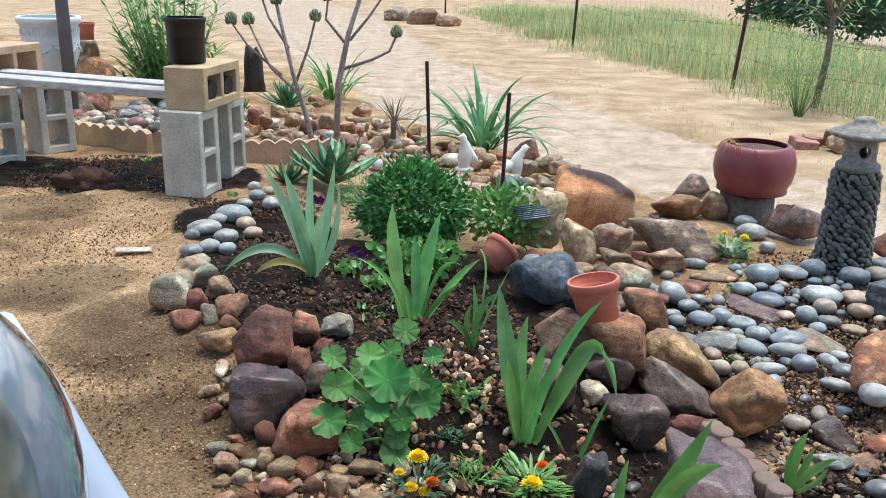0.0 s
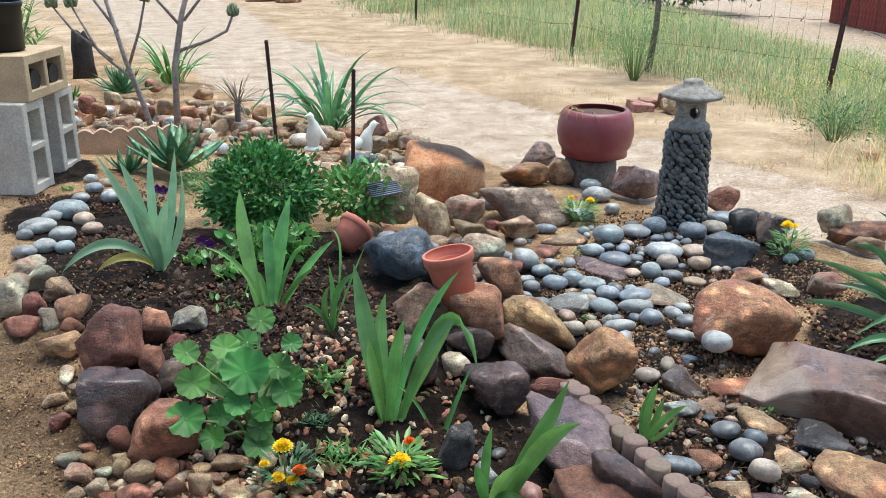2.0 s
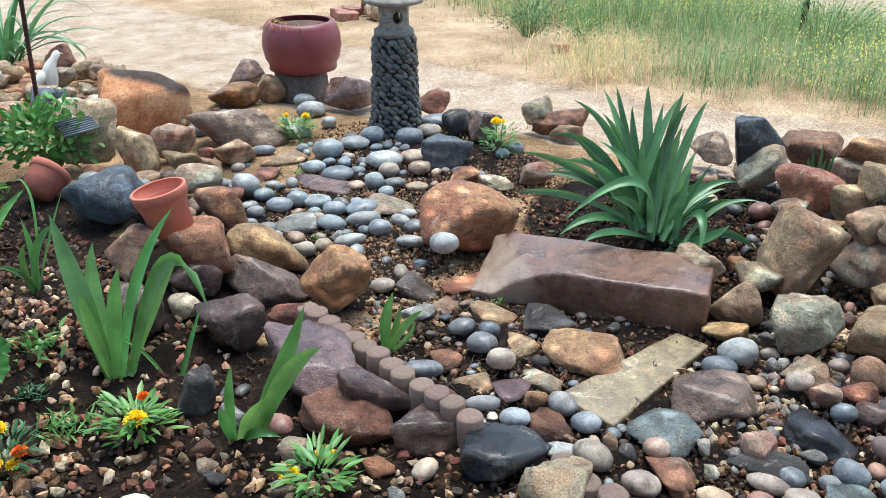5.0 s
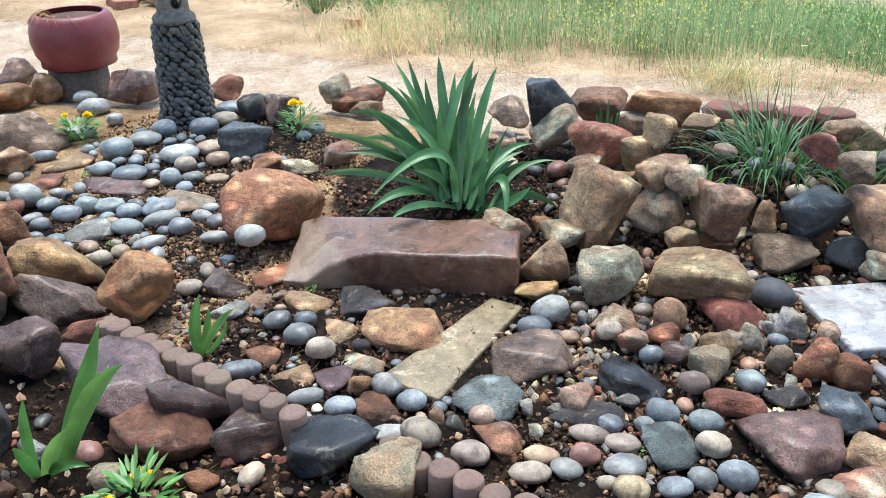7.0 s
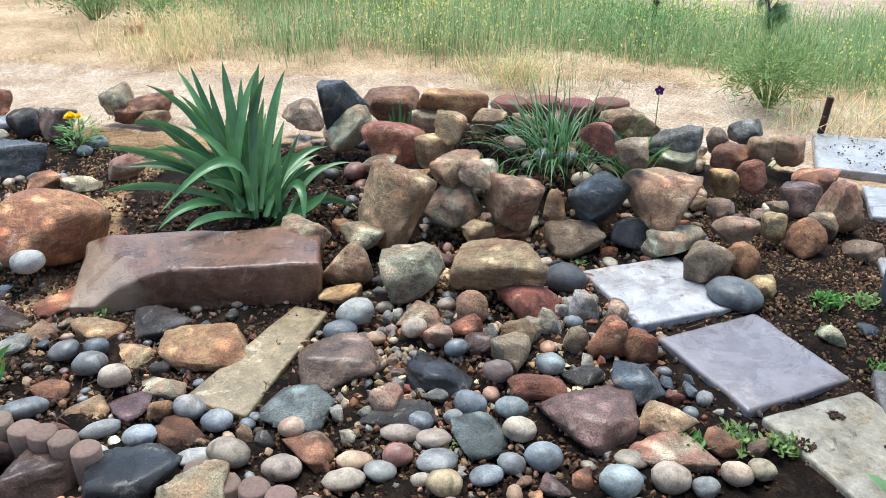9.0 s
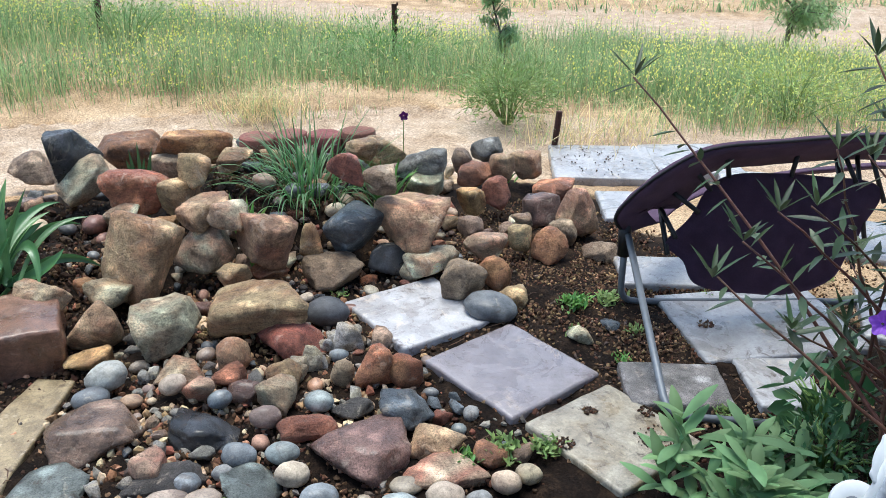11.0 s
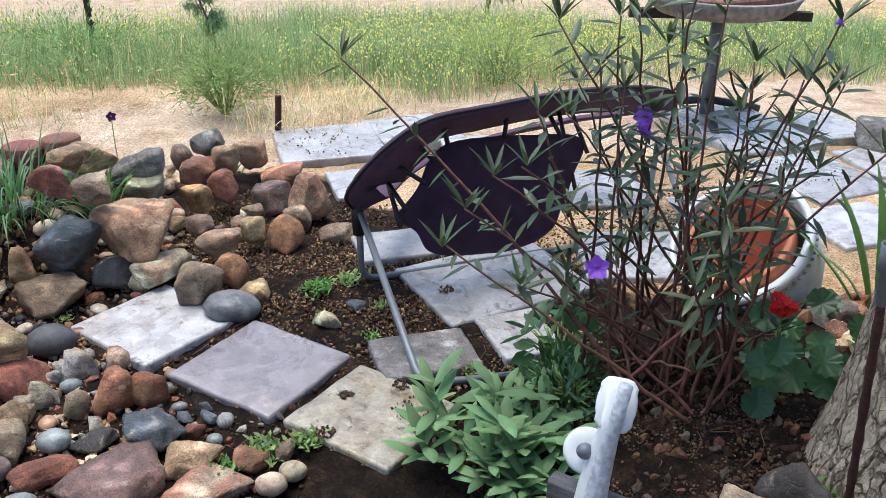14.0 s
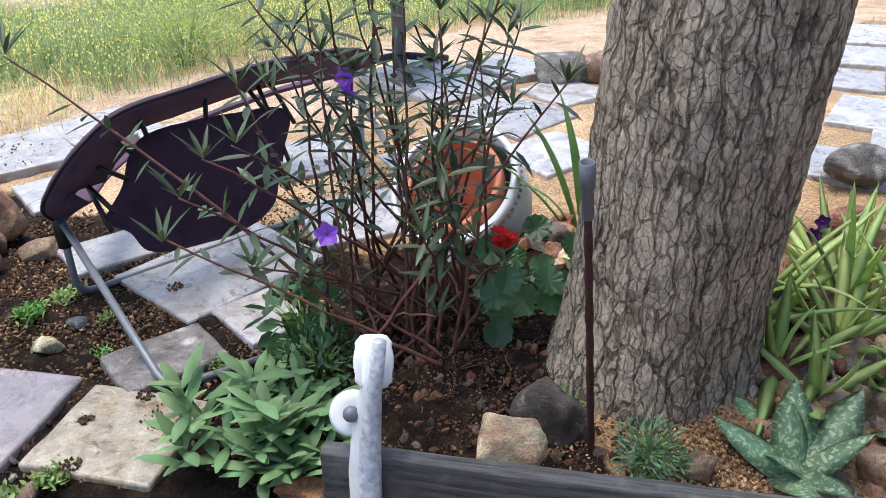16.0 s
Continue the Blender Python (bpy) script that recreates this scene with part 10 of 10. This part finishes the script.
rock("rust", -1.2, 17.4, 0.1, 0.6, 0.5, 0.4, 0, 0)
rock("tan", -0.7, 17.0, 0.08, 0.5, 0.4, 0.3, 0, 0)
rock("greybrown", -1.8, 18.2, 0.1, 0.5, 0.45, 0.36, 0, 0)


def burnt_rock():
    m, nt, nd, lk, bs = node_kit("burnt_stone")
    vec = nd.new("ShaderNodeTexCoord").outputs["Object"]
    big, fine = tex_noise(nt, vec, 9, 6, 0.65), tex_noise(nt, vec, 90, 5, 0.75)
    warm = ramp(nt, big.outputs["Fac"], [(0.34, lin(164, 98, 62)), (0.5, lin(206, 142, 94)), (0.66, lin(224, 172, 126))]).outputs["Color"]
    warm = mix(nt, 0.6, warm, ramp(nt, fine.outputs["Fac"], [(0.36, (0.4, 0.38, 0.36, 1)), (0.5, (1, 1, 1, 1)), (0.66, (1.3, 1.3, 1.3, 1))]).outputs["Color"], "MULTIPLY")
    xyz = nd.new("ShaderNodeSeparateXYZ")
    lk.new(vec, xyz.inputs[0])
    edge = nd.new("ShaderNodeMath")
    edge.operation, edge.inputs[1].default_value = "MULTIPLY_ADD", 0.07
    lk.new(big.outputs["Fac"], edge.inputs[0])
    lean = nd.new("ShaderNodeMath")
    lean.operation, lean.inputs[1].default_value = "MULTIPLY_ADD", 0.22
    lk.new(xyz.outputs["X"], lean.inputs[0])
    lk.new(xyz.outputs["Z"], lean.inputs[2])
    lk.new(lean.outputs[0], edge.inputs[2])
    soot = ramp(nt, edge.outputs[0], [(0.118, (0, 0, 0, 1)), (0.140, (0.92, 0.92, 0.92, 1))]).outputs["Color"]
    lk.new(mix(nt, soot, warm, lin(38, 36, 38)), bs.inputs["Base Color"])
    bs.inputs["Roughness"].default_value = 0.75
    bump(nt, bs, fine.outputs["Fac"], 0.8, 0.006)
    STONE_SEED[0] += 9
    ob = lay_stone("boulder", "large orange-brown boulder with a soot-blackened top", "rock", m, 0.574, 3.985, 0.15, 0.40, 0.30, 0.28, -10, 8, 14, 18, 0.16, 4, "rocks of the garden")
    for v in ob.data.vertices:
        v.co.y *= 1.0 - 0.9 * max(0.0, v.co.z)


burnt_rock()


# ---- filling stones between the laid ones ----
FILL_SHAPES = [stone_shape(1500 + k, 0, 2, 0.22, 2) for k in range(10)], [stone_shape(1600 + k, 11, 40, 0.2, 3) for k in range(14)]


def fill(n, region, sizes, colours, round_share, seed, extra=0.0):
    """More small stones of the same kinds packed into the gaps, too many to tell apart."""
    rng = random.Random(seed)
    made = tries = off = 0
    verts, faces, mats = [], [], []
    names = sorted(set(colours))
    palette = [SMOOTH[c] for c in names] + [STONE[c] for c in names]
    while made < n and tries < n * 40:
        tries += 1
        cx, cy, rr = rng.choice(region)
        a, r = rng.uniform(0, 6.28), rr * rng.random() ** 0.5
        x, y = cx + r * math.cos(a), cy + r * math.sin(a)
        w = rng.uniform(*sizes)
        if any((x - qx) ** 2 + (y - qy) ** 2 < (qr * 0.8 + w * 0.42) ** 2 for qx, qy, qr in LAID):
            continue
        made += 1
        LAID.append((x, y, w / 2))
        rough = rng.random() >= round_share
        p, f = rng.choice(FILL_SHAPES[int(rough)])
        h = w * rng.uniform(0.5, 0.7)
        q = np.array(Euler((rng.uniform(-0.2, 0.2), rng.uniform(-0.2, 0.2), rng.uniform(0, 6.28))).to_matrix())
        v = (p * (w, w * rng.uniform(0.65, 0.9), h)) @ q.T + (x, y, terrain(x, y) + h * 0.3 + extra)
        verts.extend(map(tuple, v))
        faces.extend(tuple(i + off for i in t) for t in f)
        mats.extend([names.index(rng.choice(colours)) + rough * len(names)] * len(f))
        off += len(p)
    me = bpy.data.meshes.new("small_stones")
    me.from_pydata(verts, [], faces)
    for c in palette:
        me.materials.append(c)
    me.polygons.foreach_set("material_index", mats)
    me.polygons.foreach_set("use_smooth", [True] * len(me.polygons))
    tagged(new("small_stones", me), "small mixed stones packed between the larger rocks", "gravel", kind="stuff")


PEB = ("blue", "grey", "green", "greybrown", "slate", "blue", "tan", "pale")
MIXED = ("tan", "rust", "cream", "greybrown", "orange", "grey", "purple", "dark", "slate")
fill(90, [(1.05, 2.55, 0.35), (1.25, 2.95, 0.4), (1.45, 3.3, 0.3), (0.85, 2.75, 0.25), (1.0, 3.3, 0.3)], (0.035, 0.075), PEB, 0.9, 1)
fill(130, [(1.3, 1.1, 0.45), (1.6, 0.85, 0.4), (1.2, 1.75, 0.3), (1.75, 1.2, 0.3), (1.05, 1.4, 0.2)], (0.022, 0.055), PEB + MIXED, 0.55, 2)
fill(110, [(2.1, 1.25, 0.35), (2.35, 1.3, 0.3), (2.6, 1.2, 0.3), (2.8, 1.1, 0.25), (1.95, 1.55, 0.3), (2.2, 1.75, 0.25)], (0.03, 0.085), MIXED, 0.2, 3)
fill(60, [(2.3, 2.1, 0.3), (2.5, 1.95, 0.35), (2.85, 1.45, 0.3), (3.1, 1.2, 0.2)], (0.05, 0.11), MIXED, 0.1, 4, 0.01)
fill(70, [(0.55, 2.9, 0.35), (0.6, 3.4, 0.35), (0.75, 4.0, 0.35), (0.6, 2.3, 0.25), (0.5, 4.5, 0.3)], (0.05, 0.12), MIXED, 0.15, 5)
fill(26, [(-0.52, 2.15, 0.16), (-0.42, 1.9, 0.16), (-0.3, 1.72, 0.18)], (0.04, 0.075), ("tan", "rust", "cream", "orange", "pink"), 0.0, 6)
fill(70, [(-0.36, 1.80, 0.17), (-0.22, 1.70, 0.2), (-0.42, 1.95, 0.12)], (0.04, 0.07), ("tan", "rust", "cream", "orange", "pink", "cream"), 0.0, 16)
fill(80, [(-1.1, 5.3, 0.45), (-0.6, 5.3, 0.4), (-1.5, 5.9, 0.4), (-2.2, 5.8, 0.5)], (0.06, 0.14), ("tan", "orange", "cream", "tan", "cream", "white"), 0.3, 7, 0.02)
fill(90, [(-1.9, 5.55, 0.35), (-2.3, 5.7, 0.4), (-2.6, 6.1, 0.4), (-2.3, 6.5, 0.4)], (0.07, 0.16), ("grey", "slate", "greybrown", "red", "pale", "dark"), 0.7, 17, 0.02)
fill(70, [(0.3, 5.2, 0.3), (0.5, 4.75, 0.25), (-0.25, 5.5, 0.3), (0.1, 4.7, 0.25), (-0.7, 5.9, 0.35), (0.35, 4.35, 0.2)], (0.08, 0.18), ("tan", "cream", "orange", "tan", "cream", "pink"), 0.1, 19, 0.01)
fill(26, [(1.58, 0.82, 0.2), (1.62, 0.62, 0.12), (1.75, 0.75, 0.12)], (0.05, 0.10), ("pink", "tan", "red", "purple", "rust", "greybrown"), 0.1, 18)
fill(30, [(0.55, 1.75, 0.25), (0.35, 1.35, 0.3), (0.75, 1.55, 0.15)], (0.04, 0.09), MIXED, 0.2, 8)
fill(46, [(1.40, -1.05, 0.22), (1.55, -1.1, 0.25), (1.8, -1.6, 0.4), (2.3, -0.95, 0.25)], (0.05, 0.11), ("rust", "tan", "pink", "greybrown"), 0.2, 9)


# ---- loose chips and litter ----
def chips(name, label, n, region, size, colours, seed, raised=0.0):
    """Small broken stones scattered over a stretch of the plan."""
    rng = np.random.default_rng(seed)
    shapes = [stone_shape(700 + k, 8, 14, 0.15, 1) for k in range(6)]
    verts, faces, mats, off = [], [], [], 0
    for i in range(n):
        cx, cy, rr = region[rng.integers(len(region))]
        a, r = rng.uniform(0, 6.28), rr * math.sqrt(rng.random())
        x, y = cx + r * math.cos(a), cy + r * math.sin(a)
        s = size * rng.uniform(0.45, 1.5)
        p, f = shapes[i % 6]
        q = Euler((rng.uniform(0, 6), rng.uniform(0, 6), rng.uniform(0, 6))).to_matrix()
        w = (p * (s * 1.3, s, s * 0.8)) @ np.array(q).T + (x, y, terrain(x, y) + s * 0.2 + raised)
        verts.extend(map(tuple, w))
        faces.extend(tuple(v + off for v in t) for t in f)
        mats.extend([int(rng.integers(len(colours)))] * len(f))
        off += len(p)
    me = bpy.data.meshes.new(name)
    me.from_pydata(verts, [], faces)
    for c in colours:
        me.materials.append(CHIP[c])
    me.polygons.foreach_set("material_index", mats)
    tagged(new(name, me), label, "gravel", kind="stuff")


CHIP = {k: plain("chip_" + k, rgb, 0.85, spec=0.15, scale=60, island=True, v=0.35, h=0.02, bumpy=0.3) for k, rgb in (("tan", (172, 136, 104)), ("rust", (148, 102, 78)), ("cream", (198, 174, 142)), ("dark", (86, 74, 66)), ("grey", (140, 132, 122)), ("soil", (62, 46, 36)), ("sand", (164, 132, 98)), ("soilsand", (112, 90, 68)), ("crumb", (92, 66, 50)))}
chips("bed_gravel", "broken tan and reddish stone chips on dark soil", 1500, [(0.05, 2.05, 0.40), (0.25, 1.55, 0.35), (0.15, 2.3, 0.25), (-0.25, 1.72, 0.22), (0.55, 1.35, 0.3), (-0.1, 1.95, 0.3)], 0.018, ("tan", "rust", "rust", "dark", "crumb", "tan", "cream", "soilsand"), 1)
chips("stream_gravel", "small stones between the pebbles of the dry bed", 4200, [(1.3, 1.3, 0.5), (1.0, 1.8, 0.3), (1.2, 2.6, 0.5), (1.6, 0.9, 0.5), (1.2, 0.8, 0.35), (2.0, 1.3, 0.35), (2.0, 1.6, 0.35), (2.4, 1.1, 0.35), (0.95, 2.2, 0.3)], 0.013, ("tan", "rust", "grey", "dark", "soil", "crumb", "soilsand"), 2)
chips("stream_soil", "crumbs of damp soil between the stones of the dry bed", 9000, [(1.3, 1.3, 0.5), (1.0, 1.8, 0.3), (1.2, 2.5, 0.5), (1.6, 0.9, 0.5), (1.2, 0.8, 0.35), (2.0, 1.3, 0.35), (2.0, 1.7, 0.35), (1.45, 1.75, 0.3)], 0.0075, ("crumb", "soil", "soilsand", "soil"), 9)
chips("soil_crumbs", "crumbs of dark damp soil", 15000, [(-0.35, 2.9, 0.55), (-0.1, 2.4, 0.4), (1.9, 2.15, 0.45), (2.6, 0.7, 0.5), (2.7, 1.5, 0.4), (2.2, 0.2, 0.5), (1.4, 1.5, 0.6), (0.4, 1.5, 0.5), (-1.0, 3.95, 0.3), (-1.9, 4.35, 0.4)], 0.0085, ("soil", "soil", "crumb", "crumb", "dark", "soilsand"), 3)
chips("soil_clods", "clods of dark crumbling soil in the beds", 2600, [(-0.35, 2.9, 0.45), (-0.1, 2.5, 0.35), (1.85, 2.1, 0.4), (-0.7, 3.3, 0.25), (2.65, 1.6, 0.25), (1.7, -0.35, 0.4)], 0.017, ("soil", "crumb", "soil", "crumb", "dark"), 13)
chips("yard_grit", "coarse sandy grit of the yard", 22000, [(-1.1, 2.6, 0.9), (-0.9, 1.7, 0.6), (-1.8, 3.6, 0.8), (-0.6, 1.3, 0.4), (1.42, -0.62, 0.22), (1.3, -0.8, 0.25), (1.35, -1.05, 0.3)], 0.0055, ("sand", "soilsand", "sand", "tan", "soilsand"), 4)
chips("bed_crumbs", "fine grit and wood crumbs in the dark bed under the shrub", 6500, [(1.62, -0.45, 0.33), (1.9, -0.35, 0.4), (1.75, -0.2, 0.3)], 0.0052, ("soil", "crumb", "dark", "soil", "soil", "soilsand"), 6)
chips("walk_crumbs", "crumbs of brown soil between the paving slabs", 11000, [(2.4, 0.5, 0.38), (2.7, 0.3, 0.4), (2.9, 0.8, 0.3), (2.3, 0.1, 0.3), (3.0, -0.3, 0.4), (2.6, 0.75, 0.3)], 0.0065, ("soilsand", "crumb", "soilsand", "crumb", "sand", "soil"), 7)
chips("slab_dirt", "clods of dark soil lying on the paving slabs", 420, [(1.79, 0.40, 0.022), (1.98, 0.26, 0.02), (1.84, 0.19, 0.03), (1.93, 0.38, 0.016), (3.66, 0.76, 0.17), (2.45, 0.19, 0.022), (3.5, -1.1, 0.15), (1.89, 0.22, 0.05)], 0.005, ("soil", "crumb", "dark"), 8, 0.02)
chips("pond_sand", "coarse sandy soil between the river pebbles", 9000, [(1.25, 3.15, 0.42), (1.0, 2.75, 0.3), (1.5, 3.45, 0.35), (1.35, 2.7, 0.3), (1.75, 2.9, 0.25), (1.15, 2.35, 0.25)], 0.0075, ("soilsand", "sand", "tan", "soilsand", "crumb"), 15)
chips("aloe_gravel", "tan broken stones lying between the aloes", 260, [(1.45, -1.05, 0.16), (1.35, -0.98, 0.14), (1.55, -1.2, 0.25), (1.4, -1.3, 0.2)], 0.03, ("tan", "cream", "tan", "grey"), 16)
chips("pale_chips", "cream and pinkish broken stone chips among the rocks", 420, [(1.75, 1.15, 0.25), (1.95, 1.08, 0.14), (1.5, 1.3, 0.2), (1.45, 1.15, 0.18), (1.9, 1.45, 0.18), (1.75, 0.9, 0.12)], 0.017, ("cream", "tan", "cream", "rust", "grey"), 17)
chips("border_chips", "small tan stones filling the border", 420, [(-1.4, 5.4, 0.5), (-0.8, 5.4, 0.5), (-2.3, 6.0, 0.6), (1.5, -1.25, 0.3), (1.75, -1.5, 0.4), (2.2, -0.85, 0.25)], 0.05, ("tan", "rust", "cream", "grey"), 5)


def twigs():
    rng = random.Random(14)
    bm = bmesh.new()
    for i in range(900):
        cx, cy, rr = rng.choice([(1.3, 1.5, 0.8), (2.4, 0.8, 0.7), (2.7, 1.2, 0.5), (1.7, 3.2, 0.4), (-0.8, 2.2, 0.7), (-1.8, 4.1, 0.4), (1.8, -0.4, 0.5), (0.9, 2.0, 0.5), (2.8, 0.0, 0.7)])
        a, r = rng.uniform(0, 6.28), rr * rng.random() ** 0.5
        x, y = cx + r * math.cos(a), cy + r * math.sin(a)
        l, b = rng.uniform(0.015, 0.07), rng.uniform(0, 6.28)
        z = terrain(x, y) + 0.008
        add_tube(bm, [(x, y, z), (x + l * 0.5 * math.cos(b), y + l * 0.5 * math.sin(b), z + 0.006), (x + l * math.cos(b + 0.3), y + l * math.sin(b + 0.3), z)], 0.0011, 4)
    tagged(part("twig_litter", bm, plain("twig", (88, 66, 50), 0.9, island=True, v=0.4)), "dead twigs and leaf litter on the soil", "litter", kind="stuff")


twigs()
bm = bmesh.new()
add_box(bm, 0.13, 0.05, 0.008, None, 0.003, 1)
ob = part("bark_scrap", bm, plain("bleached_bark", (196, 180, 156), 0.9))
ob.matrix_world = pose(-1.25, 3.12, terrain(-1.25, 3.12) + 0.008, 0, 4, 24)
tagged(ob, "bleached scrap of bark lying on the sand", "bark scrap")
lay_stone("root_clod", "dark clod of soil and roots dug out of the ground", "clod", plain("clod_soil", (84, 60, 44), 0.95, scale=50, spread=0.4, bumpy=1.0, relief=0.01), -1.85, 4.05, 0.15, 0.30, 0.22, 0.17, 20, 0, 14, 8, 0.9, 4)
leafy_bush("feathery_weed", 1.335, -0.60, terrain(1.335, -0.60), 0.065, 0.06, 0.05, 700, 0.022, 0.004, leaf_material("leaf_feathery", (104, 138, 104), 0.6), "small feathery blue-green weed beside the pipe", 81, 0.1)
